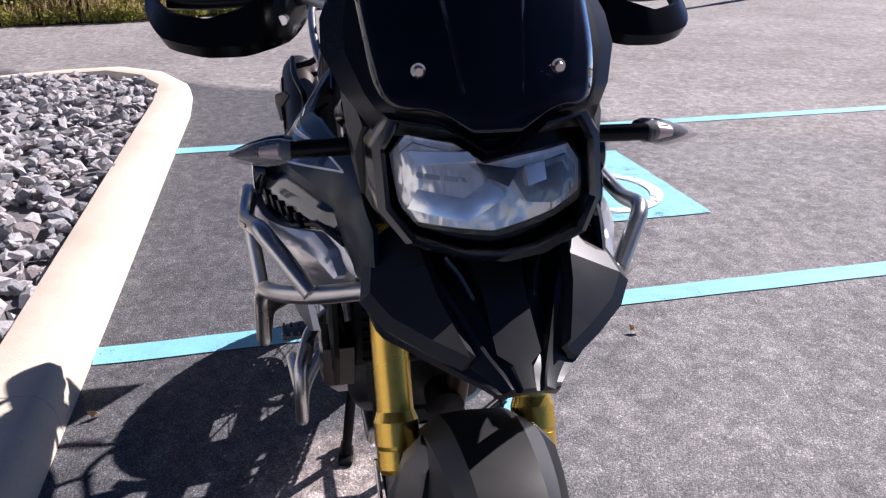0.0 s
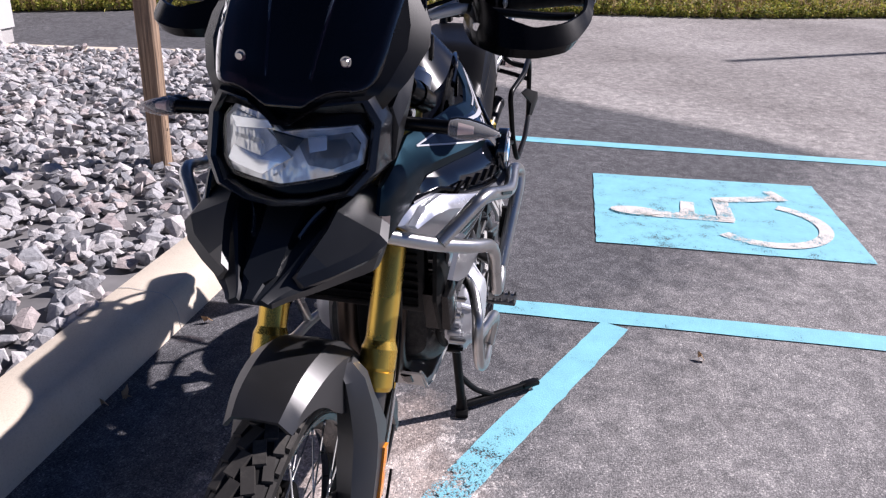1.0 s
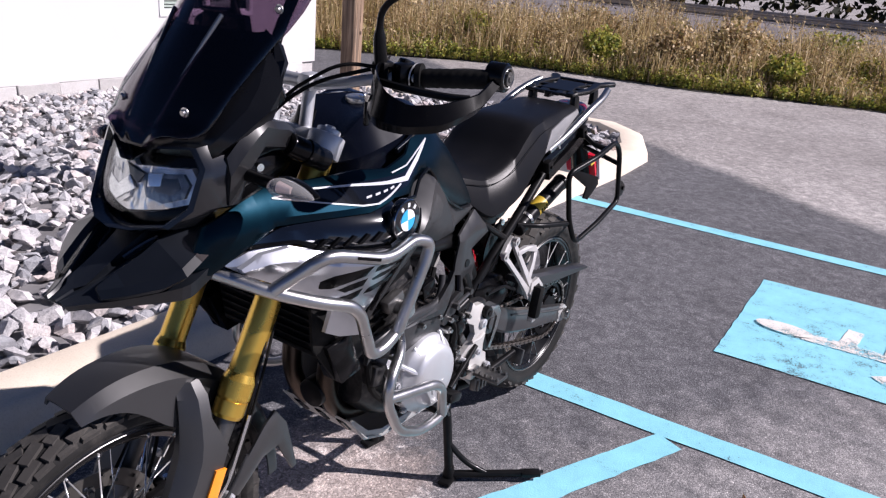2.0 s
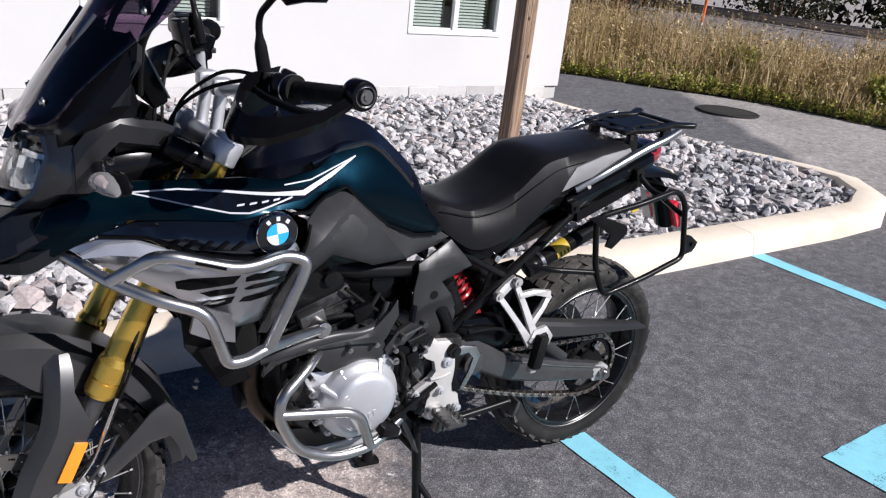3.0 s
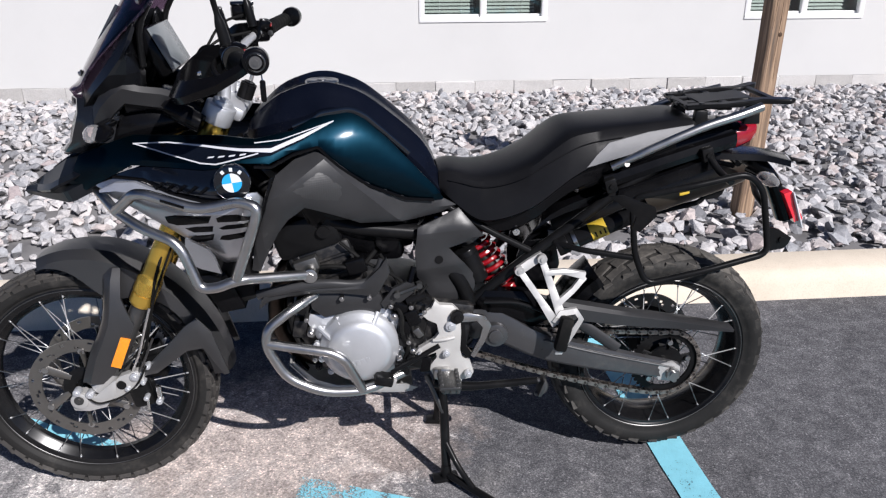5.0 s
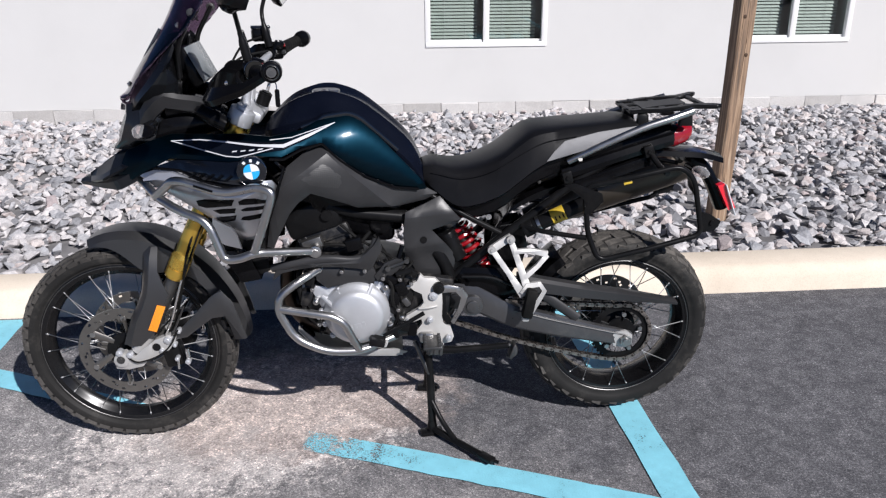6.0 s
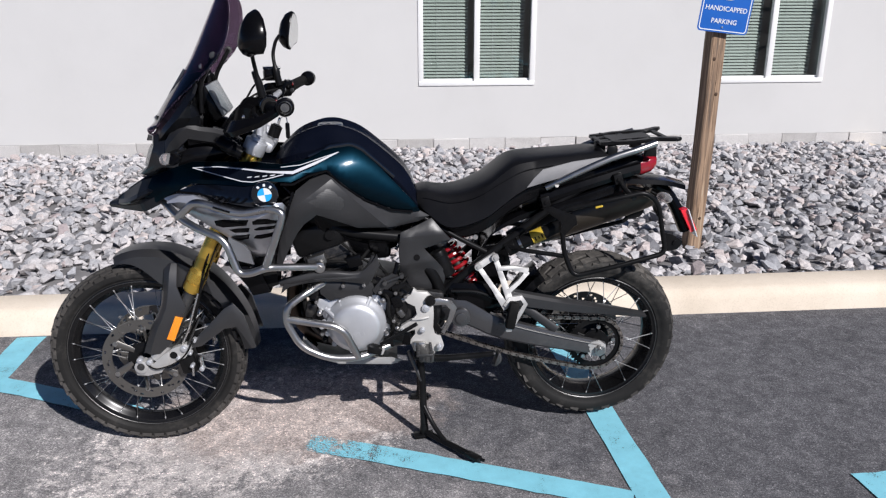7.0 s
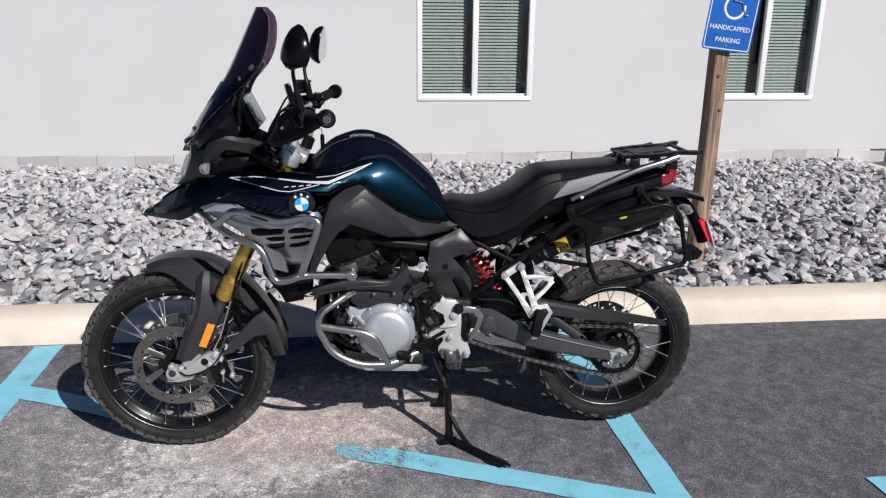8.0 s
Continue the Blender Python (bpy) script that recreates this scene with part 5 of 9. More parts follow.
for s in (-1, 1):
    y = s * 0.104
    leg = part("fork_leg", rod(fork_at(1.10, y), fork_at(0.655, y), 0.0275, n=28), "gold", BIKE, "gold anodised fork tube")
    col = [rod(fork_at(0.668, y), fork_at(0.655, y), 0.0278, 0.033, n=28), rod(fork_at(0.655, y), fork_at(0.625, y), 0.033, n=28), rod(fork_at(0.625, y), fork_at(0.619, y), 0.033, 0.0305, n=28), rod(fork_at(0.619, y), fork_at(0.595, y), 0.0315, n=28), rod(fork_at(0.595, y), fork_at(0.588, y), 0.0315, 0.028, n=28)]
    part("fork_collar", joined(*col), "gold", leg, "gold fork seal collar")
    part("stanchion", rod(fork_at(0.60, y), fork_at(0.39, y), 0.0215, n=24), "dark_steel", leg)
    foot = joined(panel([(FX - 0.026, FZ - 0.012), (FX - 0.018, FZ + 0.016), (FX + 0.010, FZ + 0.018), (FX + 0.040, FZ + 0.004), (FX + 0.070, FZ + 0.030), (FX + 0.100, FZ + 0.052), (FX + 0.098, FZ + 0.012), (FX + 0.064, FZ - 0.030), (FX + 0.018, FZ - 0.040), (FX - 0.020, FZ - 0.036)], flat_side(s, 0.126), 0.0, 0.006, 0.02, 0.030), rod((FX, y - 0.010, FZ - 0.004), (FX, y + 0.028 * s, FZ - 0.004), 0.024, n=24, bevel=0.004), tube([tuple(fork_at(0.43, y)), tuple(fork_at(0.385, y)), (FX + 0.045, y, FZ + 0.02)], 0.020, 0.03, 12))
    part("fork_foot", foot, "cast_white", leg, "cast aluminium fork foot")
    for dx, dz in ((-0.002, 0.024), (0.030, 0.016)):
        part("pinch_bolt", joined(rod((FX + dx, s * 0.112, FZ + dz), (FX + dx, s * 0.136, FZ + dz), 0.0105, n=16, bevel=0.002), rod((FX + dx, s * 0.135, FZ + dz), (FX + dx, s * 0.139, FZ + dz), 0.005, n=6)), "aluminium", leg)
    part("axle_nut", joined(rod((FX, y + s * 0.022, FZ), (FX, y + s * 0.030, FZ), 0.013, n=20), rod((FX, y + s * 0.030, FZ), (FX, y + s * 0.034, FZ), 0.007, n=6)), "dark_steel", leg)
    # caliper with its bolts
    cc = (FX + 0.150, s * 0.075, FZ + 0.004)
    cal = joined(box((cc[0], s * 0.090, cc[2]), (0.058, 0.030, 0.105), 0.010, (0, -12, 0)), box((cc[0], s * 0.052, cc[2]), (0.052, 0.022, 0.095), 0.008, (0, -12, 0)), box((cc[0] + 0.018, s * 0.07, cc[2]), (0.02, 0.05, 0.10), 0.005, (0, -12, 0)))
    cb = part("brake_caliper", cal, "black_metal", leg, "black brake caliper")
    part("caliper_bracket", panel([(FX + 0.060, FZ - 0.006), (FX + 0.084, FZ + 0.034), (FX + 0.109, FZ + 0.058), (FX + 0.155, FZ + 0.074), (FX + 0.176, FZ + 0.066), (FX + 0.170, FZ + 0.044), (FX + 0.149, FZ + 0.020), (FX + 0.120, FZ + 0.008), (FX + 0.095, FZ - 0.010)], flat_side(s, 0.118), 0.0, 0.005, 0.02, 0.022), "cast_white", leg, "cast aluminium caliper bracket")
    part("bracket_recess", rod((FX + 0.112, s * 0.112, FZ + 0.034), (FX + 0.112, s * 0.1195, FZ + 0.034), 0.013, n=18), "black_metal", leg)
    for dx, dz, r in ((0.150, 0.058, 0.012), (0.128, 0.022, 0.008), (0.170, 0.040, 0.007), (0.172, -0.010, 0.0075), (0.205, -0.022, 0.009), (0.188, 0.088, 0.008)):
        part("bolt", joined(rod((FX + dx, s * 0.102, FZ + dz), (FX + dx, s * 0.124, FZ + dz), r, n=14, bevel=0.0015), rod((FX + dx, s * 0.123, FZ + dz), (FX + dx, s * 0.127, FZ + dz), r * 0.5, n=6)), "aluminium", leg)
    part("bleed_nipple", joined(rod((FX + 0.172, s * 0.108, FZ - 0.012), (FX + 0.170, s * 0.108, FZ - 0.052), 0.0042, n=10), rod((FX + 0.205, s * 0.108, FZ - 0.022), (FX + 0.204, s * 0.108, FZ + 0.020), 0.0075, n=10)), "bright_steel", leg)
    part("wheel_cable", tube([(FX + 0.022, s * 0.128, FZ + 0.004), (FX + 0.050, s * 0.138, FZ - 0.010), (FX + 0.110, s * 0.136, FZ + 0.004), (FX + 0.160, s * 0.134, FZ + 0.040), (FX + 0.190, s * 0.136, FZ + 0.100)], 0.0028, 0.04, 8), "rubber", leg)
    # plastic leg guard with its reflector: a shell round the front and outside of the leg
    rings = []
    for z, xf, xb, yo, yi in [(0.682, -0.735, -0.690, 0.080, 0.056), (0.655, -0.738, -0.688, 0.104, 0.058), (0.610, -0.742, -0.690, 0.118, 0.060), (0.570, -0.747, -0.676, 0.127, 0.062), (0.538, -0.754, -0.663, 0.131, 0.064), (0.500, -0.770, -0.680, 0.133, 0.066), (0.449, -0.796, -0.702, 0.133, 0.074), (0.400, -0.815, -0.730, 0.130, 0.085), (0.362, -0.828, -0.770, 0.124, 0.095)]:
        rings.append([(xb, s * yo, z), (xf + 0.026, s * (yo + 0.003), z), (xf + 0.010, s * (yo - 0.012), z), (xf, s * (yo * 0.5 + yi * 0.5), z), (xf + 0.016, s * yi, z), (xf + 0.020, s * (yi + 0.006), z), (xf + 0.006, s * (yo * 0.5 + yi * 0.5), z), (xf + 0.032, s * (yo - 0.004), z), (xb, s * (yo - 0.006), z)])
    part("fork_guard", loft(rings), "satin_black", leg, "matt black fork guard", 26)
    quad = [(-0.700, 0.507), (-0.675, 0.500), (-0.712, 0.416), (-0.737, 0.424)]
    part("reflector", panel(quad, flat_side(s, 0.1405), 0.0, 0.003, 0.02, 0.006), "amber_reflector", leg, "amber side reflector")
part("front_axle", rod((FX, -0.10, FZ), (FX, 0.10, FZ), 0.010, n=16), "steel", BIKE)
for z, w in ((1.085, 0.036), (0.93, 0.034)):
    c = fork_at(z, 0)
    clamp = joined(box((c.x + 0.02, 0, c.z), (0.075, 0.17, w), 0.012, (0, 27, 0)), *[rod(fork_at(z + 0.021, s * 0.104), fork_at(z - 0.021, s * 0.104), 0.037, n=28, bevel=0.004) for s in (-1, 1)])
    part("triple_clamp", clamp, "aluminium" if z > 1 else "black_metal", BIKE, "silver fork clamp" if z > 1 else "black lower fork clamp")
for s in (-1, 1):
    part("fork_cap", joined(rod(fork_at(1.116, s * 0.104), fork_at(1.098, s * 0.104), 0.024, n=24, bevel=0.003), rod(fork_at(1.121, s * 0.104), fork_at(1.116, s * 0.104), 0.011, n=6)), "aluminium", BIKE)

# front mudguard
def arch(a, y, r):
    return (ARCH[0] + r * math.cos(a), y, ARCH[1] + r * math.sin(a))


def make_mudguard():
    rings = []
    st = [(104.5, 0.361, 0.037, 0.052, 0.004), (98, 0.370, 0.041, 0.060, 0.014), (90, 0.377, 0.043, 0.067, 0.036), (76, 0.384, 0.047, 0.075, 0.090), (66, 0.382, 0.048, 0.077, 0.090), (56, 0.378, 0.044, 0.074, 0.060), (44, 0.374, 0.040, 0.070, 0.035), (30, 0.372, 0.036, 0.068, 0.030), (14, 0.376, 0.034, 0.066, 0.030), (-1, 0.382, 0.030, 0.058, 0.025)]
    for ang, r, wp, w, drop in spline(st, 30):
        a = radians(ang)
        half = [(0.0, 0.0), (wp, -0.002), (w, -0.022), (w + 0.003, -0.022 - drop), (w - 0.002, -0.022 - drop), (w - 0.005, -0.026), (wp - 0.002, -0.008), (0.0, -0.005)]
        ring = half[:7] + [(0.0, -0.005)] + [(-y, h) for y, h in half[6:0:-1]]
        rings.append([arch(a, y, r + h) for y, h in ring])
    guard = part("front_mudguard", loft(rings), "satin_black", BIKE, "matt black front mudguard", 20)
    for s in (-1, 1):
        out = [(-0.665, 0.390), (-0.579, 0.476), (-0.545, 0.512), (-0.512, 0.536), (-0.477, 0.490), (-0.442, 0.363), (-0.456, 0.359), (-0.503, 0.445), (-0.546, 0.440), (-0.629, 0.379), (-0.672, 0.372)]
        part("rear_stay", panel(out, flat_side(s, 0.080, -0.05), 0.0, 0.008, 0.02, 0.006), "satin_black", guard, "matt black mudguard stay")


make_mudguard()

# beak and front cowl
def make_beak():
    """Flat middle ridge, sunk channels beside it, folded ears at the sides."""
    st = [(-0.655, 0.998, 0.148, 0.962), (-0.72, 0.984, 0.152, 0.932), (-0.76, 0.966, 0.152, 0.914), (-0.80, 0.942, 0.118, 0.900), (-0.845, 0.915, 0.080, 0.890), (-0.885, 0.895, 0.046, 0.885), (-0.905, 0.887, 0.034, 0.884)]
    fold = [(0.0, 0.004), (0.19, 0.003), (0.24, -0.020), (0.40, -0.026), (0.50, 0.010), (0.56, 0.013), (0.80, -0.012), (0.84, -0.018), (1.0, None)]
    rings = []
    for x, zc, hw, ze in spline(st, 20):
        k = hw / 0.152
        deep = float(np.interp(x, [-0.87, -0.80, -0.72, -0.67], [0.15, 0.8, 1.0, 0.6]))
        up = []
        for f, dz in fold:
            y = f * hw if f > 0.2 or hw < 0.06 else f * max(hw, 0.13)
            up.append((x, y, ze if dz is None else zc + dz * deep - (zc - ze) * (f ** 2) * 0.72))
        low = [(x + 0.006, y * hw, (zc if y < 0.6 else ze) - 0.010 - 0.020 * k * k) for y in (0.93, 0.5, 0.0)]
        rings.append(up + low + [(p, -q, r) for p, q, r in reversed(low[:-1])] + [(p, -q, r) for p, q, r in reversed(up[1:])])
    beak = part("beak", loft(rings), "beak_black", BIKE, "black folded beak over the front wheel", 9)
    for s in (-1, 1):
        # raised ear with a turned-out tip
        ear = [[(x, s * y, z) for y, z in ((y0, z0), (y0 + 0.010, z0 + 0.010), (y1 - 0.012, z1 + 0.006), (y1, z1 - 0.006), (y1 - 0.008, z1 - 0.014), (y0 + 0.006, z0 - 0.008))] for x, y0, z0, y1, z1 in ((-0.690, 0.088, 0.992, 0.146, 0.974), (-0.735, 0.080, 0.980, 0.156, 0.955), (-0.770, 0.076, 0.966, 0.162, 0.940), (-0.800, 0.070, 0.946, 0.142, 0.923), (-0.835, 0.058, 0.924, 0.102, 0.909), (-0.862, 0.048, 0.906, 0.066, 0.899))]
        part("ear", loft(ear), "beak_black", beak, "black beak ear", 9)
        part("slot", tube([(-0.798, s * 0.036, 0.938), (-0.770, s * 0.044, 0.954), (-0.745, s * 0.058, 0.968)], 0.006, 0.02, 6, flat=0.5), "rib_gloss", beak, "glossy lip of an air slot")


make_beak()
LAMP = [(0.115, 1.084), (0.096, 1.107), (0.044, 1.100), (0.010, 1.078), (-0.030, 1.084), (-0.098, 1.089), (-0.113, 1.068), (-0.110, 1.034), (-0.070, 1.020), (0.005, 1.006), (0.090, 1.014), (0.108, 1.034)]
MASK = [(0.138, 1.098), (0.118, 1.130), (0.060, 1.126), (0.012, 1.098), (-0.012, 1.098), (-0.060, 1.126), (-0.118, 1.130), (-0.138, 1.098), (-0.136, 1.030), (-0.108, 0.998), (-0.050, 0.986), (0.0, 0.982), (0.050, 0.986), (0.108, 0.998), (0.136, 1.030)]


def bezel_ring(k, dz, dx):
    """The lamp surround's outline, grown by k and pushed back by dx."""
    return [(-0.755 + 2.6 * u * u + 0.35 * (v - 1.06) + dx, u * k, 1.055 + (v - 1.055) * (k + dz)) for u, v in MASK]


bezel = loft([bezel_ring(0.865, 0.03, 0.006), bezel_ring(0.875, 0.03, -0.014), bezel_ring(0.92, 0.02, -0.020), bezel_ring(0.985, 0.0, -0.015), bezel_ring(1.02, 0.0, 0.000), bezel_ring(1.045, 0.0, 0.040), bezel_ring(1.06, 0.02, 0.072), bezel_ring(1.02, 0.0, 0.082)], cap=False)
mask = part("headlamp_mask", bezel, "bezel_black", BIKE, "glossy black headlamp surround", 34)
part("lamp_backing", panel(MASK, on_front(-0.728, 2.6), 0.0, 0.006, 0.02, 0.010), "black_plastic", mask)
lamp = part("headlamp", panel(LAMP, on_front(-0.741, 2.6), 0.0, 0.004, 0.02, 0.010), "lamp_chrome", BIKE, "clear twin headlamp with bright reflectors")
def reflector(outline, mat, depth, nm):
    part(nm, panel(outline, on_front(-0.745, 2.6), depth, 0.003, 0.02, 0.006), mat, lamp)
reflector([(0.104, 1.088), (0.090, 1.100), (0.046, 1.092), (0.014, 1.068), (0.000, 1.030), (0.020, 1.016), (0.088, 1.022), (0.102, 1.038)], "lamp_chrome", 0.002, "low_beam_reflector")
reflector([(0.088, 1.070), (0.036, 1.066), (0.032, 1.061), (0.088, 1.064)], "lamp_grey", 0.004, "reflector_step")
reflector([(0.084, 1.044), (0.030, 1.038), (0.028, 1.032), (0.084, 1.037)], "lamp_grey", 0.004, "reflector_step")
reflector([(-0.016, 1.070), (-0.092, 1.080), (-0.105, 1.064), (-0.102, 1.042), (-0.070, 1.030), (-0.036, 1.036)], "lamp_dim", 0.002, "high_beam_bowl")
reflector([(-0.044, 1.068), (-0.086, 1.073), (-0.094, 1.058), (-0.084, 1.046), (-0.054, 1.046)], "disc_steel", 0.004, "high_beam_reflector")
# white strips and window are reflections in the lamp, painted as flat pieces
reflector([(0.097, 1.092), (0.030, 1.094), (0.021, 1.084), (0.086, 1.078)], "lamp_glint", 0.005, "bright_strip")
reflector([(0.100, 1.030), (0.034, 1.019), (-0.012, 1.046), (0.008, 1.064), (0.037, 1.044), (0.088, 1.052)], "lamp_glint", 0.005, "bright_strip")
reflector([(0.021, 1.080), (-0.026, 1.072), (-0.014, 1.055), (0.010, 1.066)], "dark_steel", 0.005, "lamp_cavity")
reflector([(-0.034, 1.075), (-0.060, 1.078), (-0.062, 1.058), (-0.038, 1.054)], "lamp_glint", 0.006, "bright_window")
lens_cover = part("lens", panel(LAMP, on_front(-0.757, 2.6), 0.002, 0.006, 0.02, 0.002), "lamp_lens", lamp, "clear headlamp cover")
lens_cover.visible_shadow = False
cowl = part("front_cowl", loft([oval(x, hw, z0, z1, 28, 2.6, 0.85) for x, hw, z0, z1 in spline([(-0.705, 0.108, 0.975, 1.10), (-0.66, 0.124, 0.97, 1.13), (-0.58, 0.124, 0.985, 1.14), (-0.50, 0.108, 1.02, 1.12), (-0.45, 0.08, 1.04, 1.09)], 14)]), "black_plastic", BIKE, "black front cowl round the headlamp")
for s in (-1, 1):
    wing = [[(x, s * (y + dy), z) for dy, z in ((-0.012, z0), (0.0, z0 + 0.004), (0.006, (z0 + z1) / 2 + 0.012), (-0.004, z1), (-0.016, z1 - 0.004), (-0.016, z0))] for x, y, z0, z1 in ((-0.668, 0.146, 1.026, 1.112), (-0.648, 0.154, 1.060, 1.140), (-0.618, 0.156, 1.096, 1.163), (-0.592, 0.152, 1.118, 1.171), (-0.555, 0.142, 1.110, 1.158), (-0.515, 0.124, 1.100, 1.150), (-0.470, 0.100, 1.085, 1.130))]
    part("cowl_wing", loft(wing), "cowl_wing_black", cowl, "dark grey cowl arm behind the headlamp", 30)
    part("wing_screw", rod((-0.610, s * 0.150, 1.090), (-0.612, s * 0.162, 1.090), 0.007, n=12), "bright_steel", cowl)
    part("cowl_strut", tube([(-0.600, s * 0.125, 1.115), (-0.530, s * 0.118, 1.125), (-0.44, s * 0.090, 1.075)], 0.022, 0.05, 10, flat=0.6), "black_plastic", cowl)
    part("air_pipe", joined(rod((-0.505, s * 0.120, 1.108), (-0.425, s * 0.140, 1.066), 0.022, n=18, bevel=0.003), rod((-0.470, s * 0.129, 1.090), (-0.455, s * 0.132, 1.082), 0.0245, n=18)), "black_plastic", cowl)
    sig = part("turn_signal", tube([(-0.628, s * 0.120, 1.078), (-0.642, s * 0.236, 1.080)], 0.0115, 0.02, 12), "black_plastic", BIKE, "clear turn signal on a black stalk")
    ring = [(0.226, 0.0145), (0.236, 0.0185), (0.254, 0.0185), (0.276, 0.0140), (0.294, 0.0075), (0.303, 0.0025)]
    rings = [[(-0.645 + 0.012 * (y - 0.2) / 0.1 + r * 1.25 * math.cos(t), s * y, 1.082 - 0.010 * (y - 0.2) / 0.1 + r * 0.82 * math.sin(t)) for t in np.linspace(0, 2 * math.pi, 18, endpoint=False)] for y, r in ring]
    part("lens", loft(rings), "signal_lens", sig, "milky clear lens")
    shell = [[(x + 0.017, y - s * 0.004, -0.001 + z) for x, y, z in [(-0.645 + (p[0] + 0.645) * 1.06, p[1], 1.082 + (p[2] - 1.082) * 1.06) for p in ringp]] for ringp in rings]
    part("shell", loft(shell), "black_plastic", sig, "black signal housing")
    part("bowl", rod((-0.645, s * 0.238, 1.080), (-0.640, s * 0.262, 1.078), 0.010, 0.006, n=14), "signal_bowl", sig, "pinkish reflector bowl")
    part("bulb", rod((-0.645, s * 0.218, 1.081), (-0.640, s * 0.25, 1.078), 0.005, 0.003, n=10), "amber_reflector", sig, "amber bulb")

# windscreen
def swept(y, z):
    """How far the windscreen's surface runs back at y from its middle line."""
    return float(np.interp(z, [1.20, 1.38, 1.56], [2.0, 4.6, 5.5])) * y * y + 14 * y ** 4


def make_screen():
    st = [(1.108, -0.748, 0.098), (1.130, -0.739, 0.116), (1.17, -0.718, 0.130), (1.215, -0.690, 0.136), (1.27, -0.652, 0.142), (1.34, -0.603, 0.150), (1.42, -0.560, 0.146), (1.49, -0.525, 0.128), (1.54, -0.500, 0.104), (1.566, -0.487, 0.070)]
    rings = []
    for z, xc, hw in spline(st, 26):
        row = []
        for t in np.linspace(-1, 1, 23):
            y = t * hw
            lift = (0.010 + 0.026 * max(0.0, 1 - ((abs(y) - 0.085) / 0.055) ** 2)) * max(0.0, 1 - (z - 1.108) / 0.05)
            rib = 0.0022 * (math.exp(-((abs(y) - 0.052 - 0.09 * (1.3 - z) * -0.2) / 0.006) ** 2)) * (1 if z < 1.36 else 0)
            row.append((xc + swept(y, z) - rib, y, z + lift))
        rings.append(row)
    bm = loft(rings, closed=False)
    bmesh.ops.recalc_face_normals(bm, faces=bm.faces[:])
    scr = part("windscreen", bm, "smoke_screen", BIKE, "tall smoke-tinted windscreen", 60)
    scr.visible_shadow = True
    md = scr.modifiers.new("thick", "SOLIDIFY")
    md.thickness, md.offset = 0.004, 0
    for s in (-1, 1):
        for y, z in ((0.081, 1.18), (0.125, 1.345)):
            x = float(np.interp(z, [a[0] for a in st], [a[1] for a in st])) + swept(y, z)
            part("screw", joined(rod((x - 0.004, s * y, z), (x - 0.009, s * y, z - 0.001), 0.006, 0.005, n=14), rod((x - 0.002, s * y, z), (x - 0.0045, s * y, z), 0.0085, n=14)), "steel", scr)
        part("rib", tube([(-0.722, s * 0.034, 1.155), (-0.664, s * 0.046, 1.245), (-0.604, s * 0.060, 1.330)], 0.0046, 0.05, 8, flat=0.7), "rib_gloss", scr)
        arm = part("screen_bracket", tube([(-0.548, s * 0.118, 1.200), (-0.546, s * 0.124, 1.290), (-0.490, s * 0.122, 1.382)], 0.012, 0.03, 10, flat=0.6), "black_metal", BIKE, "black windscreen bracket")
        part("knob", joined(rod((-0.494, s * 0.116, 1.378), (-0.494, s * 0.138, 1.378), 0.012, n=14, bevel=0.002), rod((-0.494, s * 0.137, 1.378), (-0.494, s * 0.141, 1.378), 0.006, n=8)), "dark_steel", arm)
    # black moulding behind it, with faceted wings running back to the dashboard
    back = [(1.108, -0.736, 0.128, -0.640, 0.124), (1.150, -0.722, 0.160, -0.560, 0.126), (1.190, -0.698, 0.180, -0.556, 0.128), (1.222, -0.678, 0.178, -0.570, 0.130), (1.262, -0.652, 0.164, -0.574, 0.126), (1.288, -0.634, 0.146, -0.568, 0.122), (1.306, -0.622, 0.118, -0.560, 0.112)]
    rings = []
    for k, (z, xc, hw, xr, yr) in enumerate(back):
        row = [(xc + 0.008 + swept(t * hw, z) + (0.006 if abs(t) == 0.72 else 0.0), t * hw, z) for t in (-1, -0.86, -0.72, -0.45, -0.2, 0, 0.2, 0.45, 0.72, 0.86, 1)]
        xe, ye = row[-1][0], hw
        flank = [(xe + (xr - xe) * 0.25, ye - 0.006 * (k % 2), z + 0.004), (xe + (xr - xe) * 0.62, ye + (yr - ye) * 0.35, z + 0.010 * (k % 2)), (xr, yr, z), (xr + 0.004, yr - 0.03, z - 0.004)]
        rings.append([(x, -y, q) for x, y, q in reversed(flank)] + row + flank)
    mount = part("screen_mount", loft(rings, closed=False), "cowl_black", BIKE, "black faceted moulding behind the windscreen", 12)
    mm = mount.modifiers.new("thick", "SOLIDIFY")
    mm.thickness, mm.offset = 0.006, 0


make_screen()
dash = part("dashboard", box((-0.528, 0, 1.225), (0.036, 0.20, 0.118), 0.010, (0, -26, 0)), "black_plastic", BIKE, "black instrument display")
part("display", box((-0.5105, 0, 1.2335), (0.004, 0.190, 0.106), 0.0015, (0, -26, 0)), "screen_face", dash, "grey glossy display")
for y in (-0.05, 0.05):
    part("dash_bracket", tube([(-0.60, y, 1.10), (-0.57, y, 1.18), (-0.545, y, 1.21)], 0.012, 0.03, 8), "black_metal", dash)

